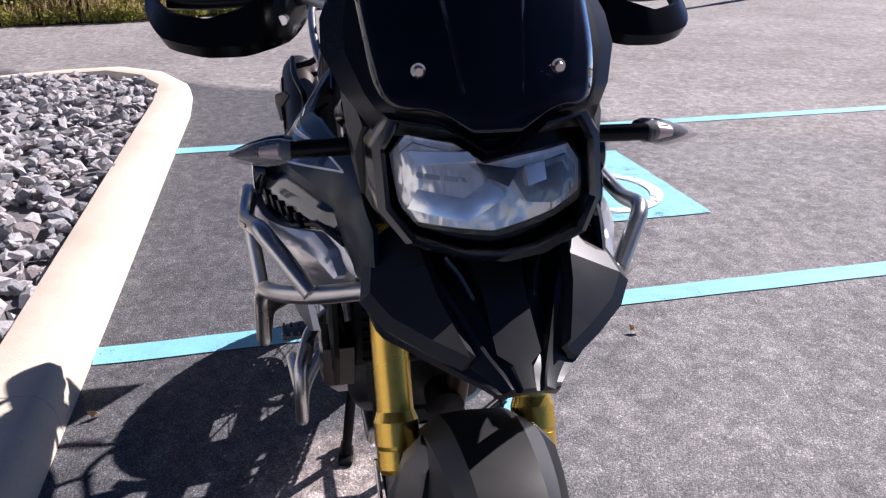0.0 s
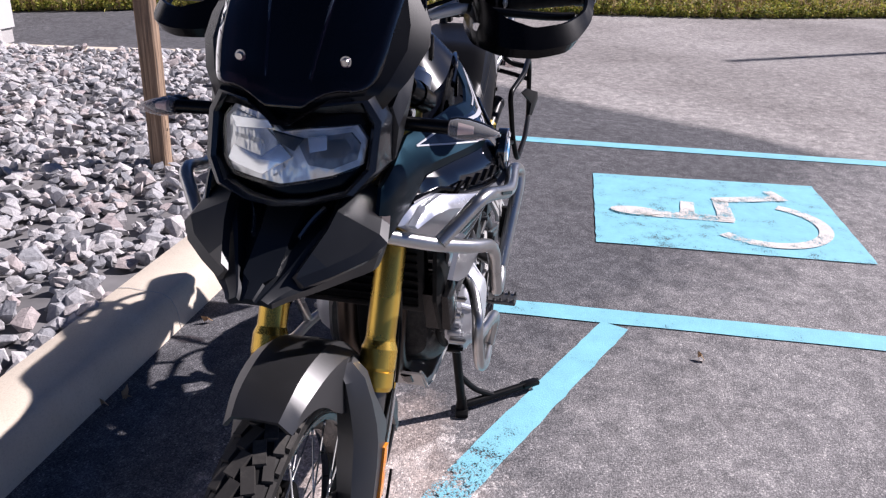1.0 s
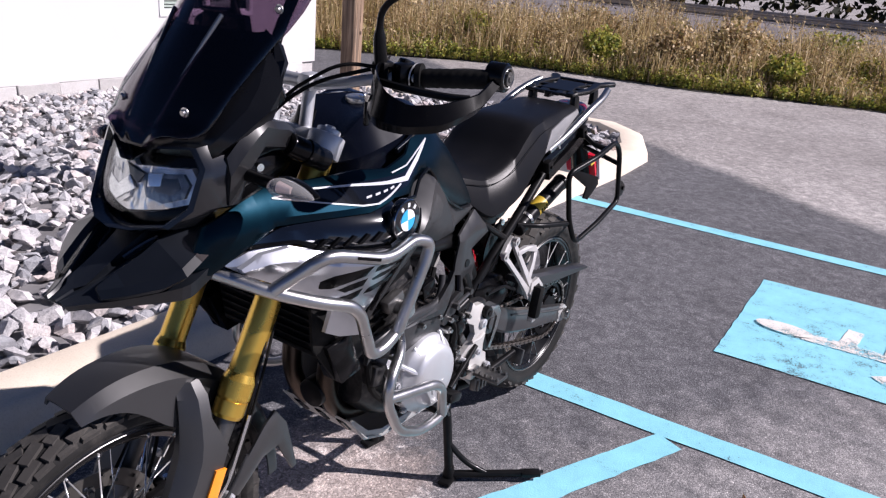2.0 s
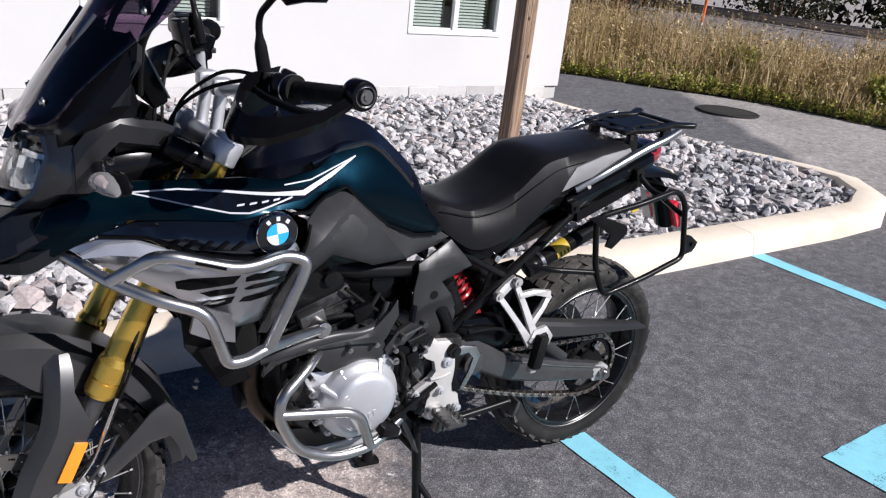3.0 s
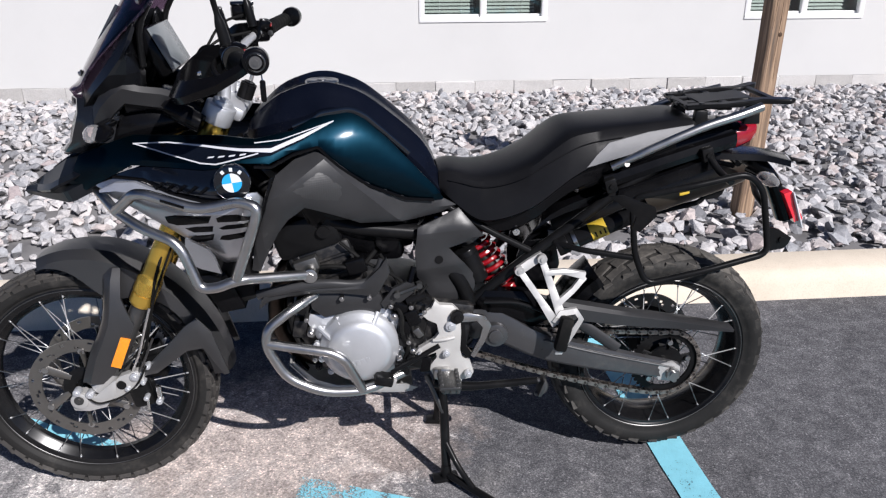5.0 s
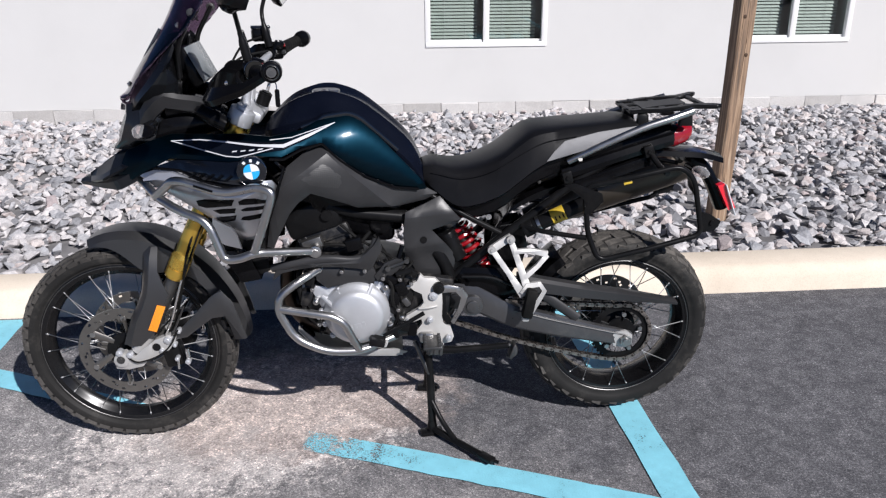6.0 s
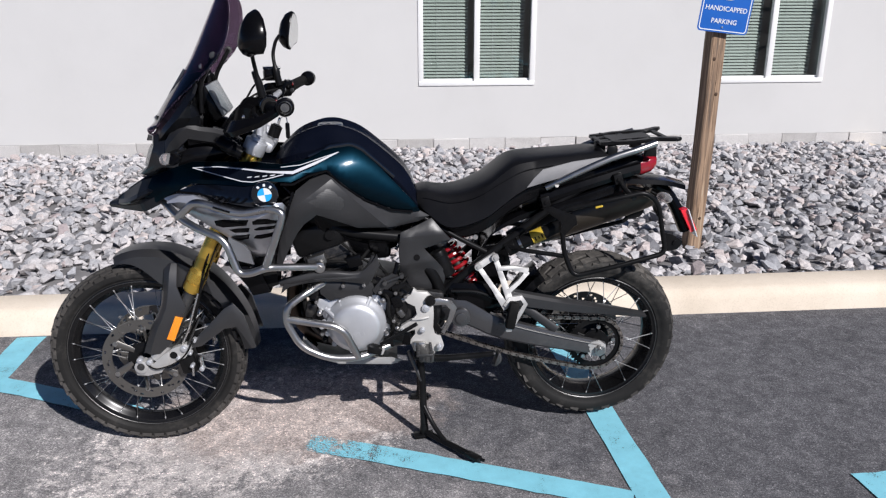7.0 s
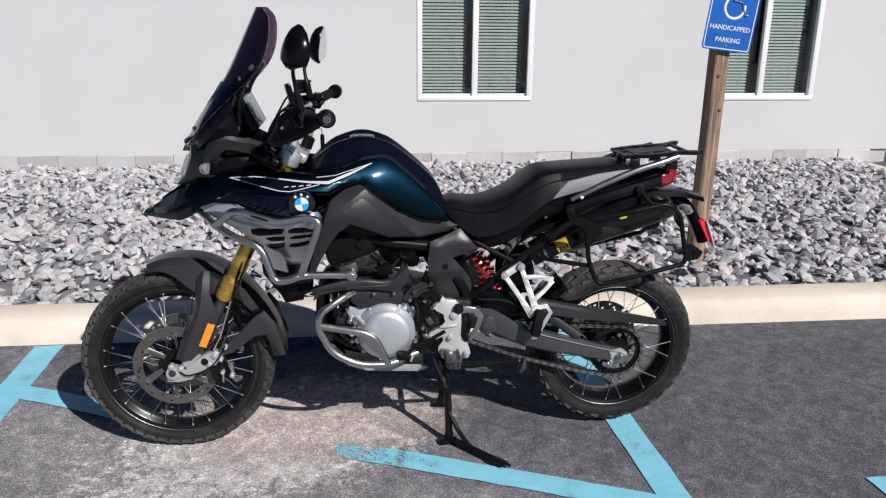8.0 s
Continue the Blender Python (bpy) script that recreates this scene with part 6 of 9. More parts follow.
# handlebar and controls
bar = part("handlebar", tube([(-0.262, -0.405, 1.240), (-0.334, -0.210, 1.221), (-0.372, -0.085, 1.188), (-0.372, 0.085, 1.188), (-0.334, 0.210, 1.221), (-0.262, 0.405, 1.240)], 0.013, 0.06, 14, radii=[(0, 0.011), (0.35, 0.011), (0.45, 0.0142), (0.55, 0.0142), (0.65, 0.011), (1, 0.011)]), "aluminium", BIKE, "silver tapered handlebar")
for s in (-1, 1):
    part("riser", joined(rod((-0.386, s * 0.045, 1.085), (-0.372, s * 0.045, 1.185), 0.013, n=16), box((-0.372, s * 0.045, 1.19), (0.044, 0.036, 0.036), 0.010)), "aluminium", bar, "silver bar riser")
    gx = lambda y: -0.262 - 0.052 * (0.405 - y) / 0.14
    gz = lambda y: 1.240 - 0.014 * (0.405 - y) / 0.14
    ribs = [[(gx(y) + r * math.cos(t), s * y, gz(y) + r * math.sin(t)) for t in np.linspace(0, 2 * math.pi, 20, endpoint=False)] for y, r in zip(np.linspace(0.275, 0.395, 33), [0.0178, 0.0178, 0.0184, 0.0184] * 9)]
    grip = part("grip", loft(ribs), "rubber", bar, "black ribbed rubber grip", 25)
    part("grip_flange", rod((gx(0.272), s * 0.272, gz(0.272)), (gx(0.262), s * 0.262, gz(0.262)), 0.027, n=22), "rubber", grip)
    part("grip_ring", lathe([(0.0265, -0.002), (0.0282, 0.0), (0.0265, 0.002)], (gx(0.262), s * 0.262, gz(0.262)), 28), "steel", grip, "bright rim of the grip flange")
    pod = part("switch_pod", joined(box((gx(0.240), s * 0.240, gz(0.240)), (0.048, 0.036, 0.056), 0.010, (0, 0, s * 20)), box((gx(0.240) + 0.012, s * 0.230, gz(0.240) + 0.017), (0.030, 0.026, 0.030), 0.006, (0, 20, s * 20))), "black_plastic", bar, "black switch cluster")
    part("switch_button", box((gx(0.24) + 0.026, s * 0.246, gz(0.24) + 0.016), (0.010, 0.016, 0.010), 0.002), "red_paint", pod, "red switch")
    part("switch_button", box((gx(0.24) + 0.026, s * 0.234, gz(0.24) - 0.004), (0.012, 0.018, 0.012), 0.002), "grey_plastic", pod)
    part("clamp_ring", rod((gx(0.212), s * 0.212, gz(0.212)), (gx(0.196), s * 0.196, gz(0.196)), 0.018, n=18), "black_metal", bar)
    part("lever", tube([(gx(0.20) - 0.025, s * 0.20, 1.216), (gx(0.26) - 0.050, s * 0.255, 1.212), (gx(0.35) - 0.060, s * 0.345, 1.206), (gx(0.39) - 0.052, s * 0.385, 1.206)], 0.0075, 0.03, 8, flat=0.8), "black_metal", bar, "black control lever")
    # mirror on a bent stem
    mb = (-0.341, s * 0.195, 1.250) if s < 0 else (-0.336, s * 0.195, 1.250)
    y0 = abs(mb[1])
    stem = part("mirror", tube([mb, (mb[0] - 0.010, s * y0, mb[2] + 0.050), (mb[0] - 0.019, s * (y0 + 0.008), mb[2] + 0.105), (mb[0] - 0.014, s * (y0 + 0.075), mb[2] + 0.148), (mb[0] - 0.004, s * (y0 + 0.105), mb[2] + 0.165)], 0.006, 0.03, 10, radii=[(0, 0.013), (0.20, 0.0115), (0.30, 0.0066), (1, 0.0062)]), "black_metal", BIKE, "black rear-view mirror on a bent stem")
    mc = Vector((mb[0] + 0.004 + 0.030 * (s > 0), s * 0.335, mb[2] + 0.192 - 0.018 * (s > 0)))
    shape = [(-0.052, -0.036), (-0.056, -0.010), (-0.046, 0.024), (-0.026, 0.056), (-0.006, 0.070), (0.014, 0.066), (0.040, 0.050), (0.062, 0.018), (0.066, -0.014), (0.052, -0.036), (0.010, -0.042), (-0.024, -0.052)]
    turn = Matrix.Translation(mc) @ Euler((radians(4), radians(6), radians(-14 if s > 0 else 38))).to_matrix().to_4x4()
    shape = [(a * 0.92, b * 1.12) for a, b in shape]
    rings = [[(d, s * a * k, b * k + (1 - k) * -0.012) for a, b in shape] for d, k in ((-0.040, 0.30), (-0.034, 0.58), (-0.020, 0.84), (0.000, 0.985), (0.007, 1.0), (0.010, 0.97))]
    hb = loft(rings)
    hb.transform(turn)
    part("housing", hb, "black_plastic", stem, "black mirror housing", 50)
    gb = loft([[(d, s * a * 0.90, b * 0.90) for a, b in shape] for d in (0.0095, 0.0115)])
    gb.transform(turn)
    mg = part("mirror_glass", gb, "bright_steel", stem, "mirror glass")
    # hand guard
    top = spline([(-0.252, 0.425), (-0.320, 0.428), (-0.392, 0.400), (-0.425, 0.350), (-0.425, 0.295), (-0.385, 0.240), (-0.315, 0.215)], 30)
    bot = spline([(-0.250, 0.425), (-0.325, 0.428), (-0.402, 0.404), (-0.438, 0.352), (-0.440, 0.295), (-0.400, 0.238), (-0.330, 0.208)], 30)
    rings = []
    zt = np.interp(np.linspace(0, 6, 30), range(7), [1.262, 1.219, 1.203, 1.196, 1.212, 1.246, 1.256])
    zb = np.interp(np.linspace(0, 6, 30), range(7), [1.236, 1.186, 1.156, 1.147, 1.148, 1.160, 1.185])
    for a, b, za, zc in zip(top, bot, zt, zb):
        a, b = Vector((a[0], a[1], za)), Vector((b[0], b[1], zc))
        m = b + (a - b) * min(0.5, 0.016 / (a - b).length)
        out = Vector((m.x + 0.25, m.y - 0.20, 0)).normalized()
        row = [a, m + out * 0.012, b, b - out * 0.006, m - out * 0.002, a - out * 0.006]
        rings.append([(p.x, s * p.y, p.z) for p in row])
    hg = part("hand_guard", loft(rings), "black_plastic", BIKE, "black plastic hand guard", 32)
    end = rod((-0.254, s * 0.402, 1.2435), (-0.250, s * 0.440, 1.2435), 0.027, n=26, bevel=0.005)
    part("end_boss", end, "black_plastic", hg)
    part("end_bolt", joined(rod((-0.250, s * 0.440, 1.2435), (-0.2495, s * 0.4445, 1.2435), 0.0125, n=22), rod((-0.2495, s * 0.444, 1.2435), (-0.2495, s * 0.4475, 1.2435), 0.0065, n=6)), "disc_steel", hg, "bright bar-end bolt")
    part("end_ring", lathe([(0.0185, -0.0015), (0.0195, 0.0), (0.0185, 0.0015), (0.0165, 0.0)], (-0.2497, s * 0.4415, 1.2435), 28), "steel", hg)
    hg.location = (0, -s * 0.022, 0.009)
    part("screw", rod((-0.398, s * 0.243, 1.192), (-0.412, s * 0.246, 1.191), 0.007, n=10), "bright_steel", hg)
bar.location = (0, 0, 0.009)
part("clutch_perch", box((-0.335, -0.195, 1.235), (0.035, 0.035, 0.030), 0.008), "black_metal", bar)
res = part("brake_reservoir", box((-0.365, 0.225, 1.285), (0.060, 0.050, 0.042), 0.010, (0, 0, 10)), "black_plastic", BIKE, "black brake fluid reservoir")
part("lid", box((-0.365, 0.225, 1.308), (0.062, 0.052, 0.010), 0.004, (0, 0, 10)), "gloss_black", res)
part("phone_holder", joined(box((-0.402, 0.12, 1.262), (0.022, 0.05, 0.075), 0.006, (0, -14, 10)), tube([(-0.372, 0.10, 1.20), (-0.395, 0.115, 1.23)], 0.010, 0.02, 8)), "black_plastic", bar, "black device holder clamped to the bar")
for pts, r in (([(-0.36, 0.20, 1.27), (-0.41, 0.14, 1.26), (-0.46, 0.06, 1.17), (-0.47, 0.03, 1.08)], 0.0036), ([(-0.335, -0.20, 1.235), (-0.40, -0.15, 1.245), (-0.46, -0.05, 1.17), (-0.47, 0.0, 1.06)], 0.0036), ([(-0.34, -0.17, 1.23), (-0.42, -0.09, 1.20), (-0.48, -0.02, 1.12), (-0.46, 0.0, 1.0)], 0.004), ([(-0.34, 0.17, 1.23), (-0.43, 0.10, 1.22), (-0.49, 0.04, 1.12), (-0.47, 0.02, 1.0)], 0.004)):
    part("cable", tube(pts, r, 0.08, 8), "rubber", bar)
part("ignition_lock", joined(rod((-0.345, 0, 1.10), (-0.330, 0, 1.135), 0.020, n=20), rod((-0.330, 0, 1.135), (-0.328, 0, 1.139), 0.014, n=16)), "black_metal", BIKE)
key = part("ignition_key", joined(box((-0.322, -0.004, 1.150), (0.010, 0.004, 0.030), 0.001, (0, 20, 0)), tube([(-0.316, -0.004, 1.160), (-0.300, -0.06, 1.176), (-0.283, -0.112, 1.180), (-0.281, -0.117, 1.160)], 0.0018, 0.02, 6)), "bright_steel", BIKE, "ignition key with hanging black fob")
part("key_fob", box((-0.281, -0.117, 1.138), (0.014, 0.010, 0.052), 0.005), "black_plastic", key, "black key fob")
for s in (-1, 1):
    part("brake_hose", tube([(-0.44, s * 0.05, 1.0), (-0.50, s * 0.10, 0.86), (-0.585, s * 0.135, 0.70), (-0.62, s * 0.125, 0.55), (-0.66, s * 0.10, 0.43), (-0.70, s * 0.085, 0.37)], 0.0042, 0.10, 8), "rubber", BIKE, "black brake hose")
part("sensor_cable", tube([(-0.46, -0.06, 0.98), (-0.52, -0.12, 0.80), (-0.60, -0.14, 0.62), (-0.655, -0.125, 0.46), (-0.74, -0.115, 0.385)], 0.003, 0.10, 8), "rubber", BIKE)

for s in (-1, 1):
    part("hose_fitting", tube([(-0.705, s * 0.100, 0.372), (-0.665, s * 0.126, 0.445), (-0.640, s * 0.132, 0.520), (-0.615, s * 0.136, 0.590)], 0.0038, 0.04, 8), "bright_steel", BIKE, "bright braided hose end")
    part("hose_fitting", tube([(-0.690, s * 0.104, 0.362), (-0.650, s * 0.128, 0.435), (-0.620, s * 0.134, 0.500)], 0.0034, 0.04, 8), "dark_steel", BIKE)


# tank and fairing
def make_tank():
    top = [(-0.330, 1.052, 0.085, 1.036), (-0.300, 1.084, 0.120, 1.050), (-0.252, 1.122, 0.136, 1.066), (-0.188, 1.146, 0.136, 1.080), (-0.150, 1.151, 0.134, 1.096), (-0.112, 1.146, 0.130, 1.098), (-0.050, 1.122, 0.124, 1.078), (0.020, 1.069, 0.112, 1.008), (0.088, 1.006, 0.100, 0.945), (0.120, 0.956, 0.092, 0.900), (0.146, 0.892, 0.085, 0.862)]
    rings = []
    for x, zt, hw, zs in spline(top, 34):
        row = []
        for t in (-1, -0.94, -0.86, -0.76, -0.66, -0.60, -0.54, -0.36, -0.18, 0, 0.18, 0.36, 0.54, 0.60, 0.66, 0.76, 0.86, 0.94, 1):
            k = abs(t)
            y = t * hw
            fall = (zt - zs) * (0.10 * max(0.0, (k - 0.54) / 0.46) + 0.90 * max(0.0, (k - 0.62) / 0.38)) + 0.016 * max(0.0, 1 - (k / 0.56) ** 2)
            row.append((x, y, zt - fall))
        row += [(x, hw * 0.9, zs - 0.10), (x, -hw * 0.9, zs - 0.10)]
        rings.append(row)
    tank = part("tank_cover", loft(rings), "tank_black", BIKE, "glossy black tank top cover", 18)
    part("filler_cap", joined(rod((-0.150, 0, 1.128), (-0.150, 0, 1.1415), 0.042, n=30, bevel=0.003), rod((-0.150, 0, 1.1405), (-0.150, 0, 1.144), 0.012, n=14)), "steel", tank, "silver filler cap")
    for s in (-1, 1):
        part("tank_trim", tube([(-0.215, s * 0.150, 1.056), (-0.165, s * 0.146, 1.074), (-0.150, s * 0.143, 1.086), (-0.080, s * 0.128, 1.094), (-0.050, s * 0.126, 1.080), (0.06, s * 0.108, 0.975)], 0.0085, 0.03, 8, flat=0.6), "gloss_black", tank, "black raised tank trim")
    return tank


make_tank()


def sides(name, outline, material, label="", off=0.0, rim=0.010, thick=0.006, step=0.02, parent=None, crown=None, cuts=(), angle=24.0):
    made = []
    for s in (-1, 1):
        made.append(part(name, panel(outline, on_side(s), off, rim, step, thick, crown, cuts), material, parent or BIKE, label, angle))
    return made


def recede(p, q, slope, most=9.0):
    """How far the skin falls away past the crease from p to q."""
    n = Vector((p[1] - q[1], q[0] - p[0])).normalized()

    def fall(u, v):
        return -slope * min(most, max(0.0, n.x * (u - p[0]) + n.y * (v - p[1])))
    return fall


GLOSS = [(-0.755, 0.930), (-0.720, 1.000), (-0.640, 1.030), (-0.587, 1.046), (-0.480, 1.048), (-0.380, 1.050), (-0.300, 1.042), (-0.215, 1.055), (-0.150, 1.088), (-0.078, 1.096), (-0.048, 1.072), (0.010, 1.020), (0.070, 0.955), (0.128, 0.890), (0.146, 0.862), (0.108, 0.857), (0.050, 0.872), (-0.040, 0.916), (-0.110, 0.970), (-0.156, 1.018), (-0.215, 1.012), (-0.268, 0.992), (-0.330, 0.998), (-0.410, 0.985), (-0.500, 0.985), (-0.590, 0.982), (-0.660, 0.945), (-0.712, 0.915)]
gloss = sides("side_fairing", GLOSS, "teal_paint", "glossy dark teal side fairing", 0.0)
VENT = [(-0.640, 0.955), (-0.560, 0.984), (-0.480, 0.992), (-0.405, 0.990), (-0.340, 0.996), (-0.330, 0.955), (-0.385, 0.912), (-0.470, 0.922), (-0.560, 0.945)]
vents = sides("vent_panel", VENT, "gloss_black", "glossy black air vent panel", -0.006)
SHROUD = [(-0.690, 0.930), (-0.640, 0.948), (-0.585, 0.950), (-0.500, 0.925), (-0.420, 0.912), (-0.372, 0.912), (-0.324, 0.934), (-0.296, 0.934), (-0.284, 0.915), (-0.292, 0.880), (-0.322, 0.800), (-0.338, 0.738), (-0.400, 0.725), (-0.450, 0.780), (-0.520, 0.830), (-0.590, 0.872), (-0.650, 0.902)]
shroud = sides("radiator_shroud", SHROUD, "silver_paint", "silver radiator shroud with dark slots", 0.006, 0.022)
SLOTS = (((-0.520, 0.868), (-0.493, 0.875), (-0.405, 0.879), (-0.416, 0.857), (-0.493, 0.846), (-0.516, 0.851)),
         ((-0.395, 0.873), (-0.375, 0.883), (-0.346, 0.884), (-0.312, 0.871), (-0.307, 0.865), (-0.394, 0.860)),
         ((-0.475, 0.839), (-0.449, 0.845), (-0.406, 0.849), (-0.411, 0.832), (-0.456, 0.828)),
         ((-0.394, 0.843), (-0.375, 0.852), (-0.308, 0.858), (-0.312, 0.846), (-0.360, 0.840), (-0.387, 0.838)),
         ((-0.472, 0.808), (-0.456, 0.818), (-0.408, 0.825), (-0.414, 0.807), (-0.456, 0.798)),
         ((-0.399, 0.808), (-0.391, 0.820), (-0.320, 0.832), (-0.325, 0.817), (-0.375, 0.806)))
for s, ob in zip((-1, 1), shroud):
    for sl in SLOTS:
        part("slot", panel(list(sl), on_side(s), 0.0082, 0.003, 0.02, 0.004), "black_plastic", ob, "dark shroud slot")
sides("lower_shroud", [(-0.455, 0.745), (-0.400, 0.722), (-0.335, 0.735), (-0.325, 0.690), (-0.330, 0.625), (-0.405, 0.605), (-0.440, 0.650)], "black_plastic", "black radiator side cover", -0.012, 0.012)
CREASE = (((-0.257, 0.920), (-0.143, 0.994)), ((-0.143, 0.994), (-0.047, 0.897)))
FALL = [recede(*CREASE[0], 0.8), recede(*CREASE[1], 0.6, 0.022)]


def knee_form(u, v):
    return FALL[0](u, v) + FALL[1](u, v) + 0.012 * max(0.0, 1 - abs(v - 0.93) / 0.12)


KNEE = [(-0.256, 0.962), (-0.205, 0.996), (-0.154, 1.022), (-0.108, 0.975), (-0.062, 0.934), (-0.020, 0.915), (0.041, 0.896), (0.146, 0.860), (0.178, 0.840), (0.140, 0.822), (0.070, 0.810), (-0.064, 0.818), (-0.130, 0.850), (-0.194, 0.880), (-0.235, 0.850), (-0.262, 0.814), (-0.300, 0.740), (-0.318, 0.700), (-0.338, 0.705), (-0.320, 0.790), (-0.285, 0.885)]
sides("knee_panel", KNEE, "grey_plastic", "matt dark grey knee panel", 0.002, 0.012, crown=knee_form, cuts=CREASE)
sides("knee_grip", [(-0.215, 0.930), (-0.160, 0.968), (-0.140, 0.962), (-0.105, 0.925), (-0.10, 0.885), (-0.150, 0.895), (-0.195, 0.910)], "knurl_grey", "textured grey knee pad", 0.0035, 0.003, crown=knee_form, cuts=CREASE)
sides("air_duct", [(-0.215, 0.868), (-0.190, 0.876), (-0.130, 0.848), (-0.064, 0.815), (0.070, 0.808), (0.085, 0.790), (0.065, 0.720), (-0.040, 0.700), (-0.110, 0.735), (-0.180, 0.760)], "black_plastic", "black air duct moulding under the tank", -0.050, 0.014)
COVER = (((0.230, 0.690), (0.070, 0.672)), ((0.070, 0.772), (0.250, 0.786)))
LOWER, UPPER = recede(*COVER[0], 0.45, 0.05), recede(*COVER[1], 0.4)


def cover_form(u, v):
    return LOWER(u, v) + UPPER(u, v)


sides("frame_cover", [(0.078, 0.790), (0.140, 0.812), (0.185, 0.832), (0.250, 0.758), (0.190, 0.738), (0.158, 0.728), (0.200, 0.680), (0.238, 0.625), (0.228, 0.588), (0.160, 0.556), (0.112, 0.580), (0.075, 0.650), (0.070, 0.720)], "grey_plastic", "matt grey frame cover", 0.014, 0.010, crown=cover_form, cuts=COVER)
for s in (-1, 1):
    part("cover_bolt", rod((0.132, s * (half_width(0.132, 0.7) + 0.010), 0.700), (0.132, s * (half_width(0.132, 0.7) + 0.017), 0.700), 0.011, n=16), "black_metal", BIKE)


for s, ob in zip((-1, 1), vents):
    for k in range(5):
        x = -0.535 + 0.027 * k
        part("louvre", panel([(x, 0.936), (x + 0.006, 0.934), (x + 0.026, 0.951), (x + 0.020, 0.953)], on_side(s), 0.001, 0.002, 0.02, 0.005), "black_plastic", ob, "black vent louvre")

# shade in the gaps where the panels meet, drawn as thin black beads
for s, ob in zip((-1, 1), gloss):
    for run, off in (([(-0.300, 0.990), (-0.262, 0.986), (-0.212, 1.008), (-0.156, 1.019), (-0.110, 0.971), (-0.040, 0.916), (0.050, 0.873), (0.120, 0.862)], 0.0), ([(-0.262, 0.965), (-0.285, 0.890), (-0.322, 0.800), (-0.336, 0.742)], 0.002), ([(-0.640, 0.952), (-0.560, 0.952), (-0.500, 0.928), (-0.420, 0.915), (-0.372, 0.914)], -0.008)):
        fine = [(a[0] + (b[0] - a[0]) * k / 4, a[1] + (b[1] - a[1]) * k / 4) for a, b in zip(run, run[1:]) for k in range(4)] + [run[-1]]
        part("seam", tube([(u, s * (half_width(u, v) + off), v) for u, v in fine], 0.0042, 0.01, 6), "black_plastic", ob)


# decals: thin pinstripes of the fairing and plain shapes for its marks
def stripe(outline, s, mat, off=0.0016, nm="pinstripe", parent=None, label=""):
    part(nm, panel(outline, on_side(s), off, 0.0006, 0.02, 0.0012), mat, parent or (gloss[0] if s < 0 else gloss[1]), label)


def band(pts, w):
    a = [Vector((x, z)) for x, z in pts]
    up, dn = [], []
    for i, p in enumerate(a):
        d = (a[min(i + 1, len(a) - 1)] - a[max(i - 1, 0)]).normalized()
        n = Vector((-d.y, d.x)) * (w[i] if isinstance(w, (list, tuple)) else w) / 2
        up.append(tuple(p + n))
        dn.append(tuple(p - n))
    return up + dn[::-1]


# upper facet of the shroud; its bluish sky sheen is partly in the colour
for s, ob in zip((-1, 1), shroud):
    run = band([(-0.672, 0.922), (-0.630, 0.936), (-0.585, 0.938), (-0.500, 0.914), (-0.420, 0.901), (-0.372, 0.901), (-0.335, 0.920), (-0.306, 0.926)], [0.005, 0.016, 0.022, 0.023, 0.021, 0.020, 0.016, 0.005])
    def ledge(u, v, off, s=s):
        mid = float(np.interp(u, [-0.672, -0.630, -0.585, -0.500, -0.420, -0.372, -0.335, -0.306], [0.922, 0.936, 0.938, 0.914, 0.901, 0.901, 0.920, 0.926]))
        return (u, s * (half_width(u, v) + off + 0.016 * min(1.0, max(0.0, 0.5 - (v - mid) / 0.022))), v)
    part("shroud_edge", panel(run, ledge, 0.0085, 0.002, 0.012, 0.012), "silver_edge_sheen", ob, "silver shroud edge with sky sheen in its colour")
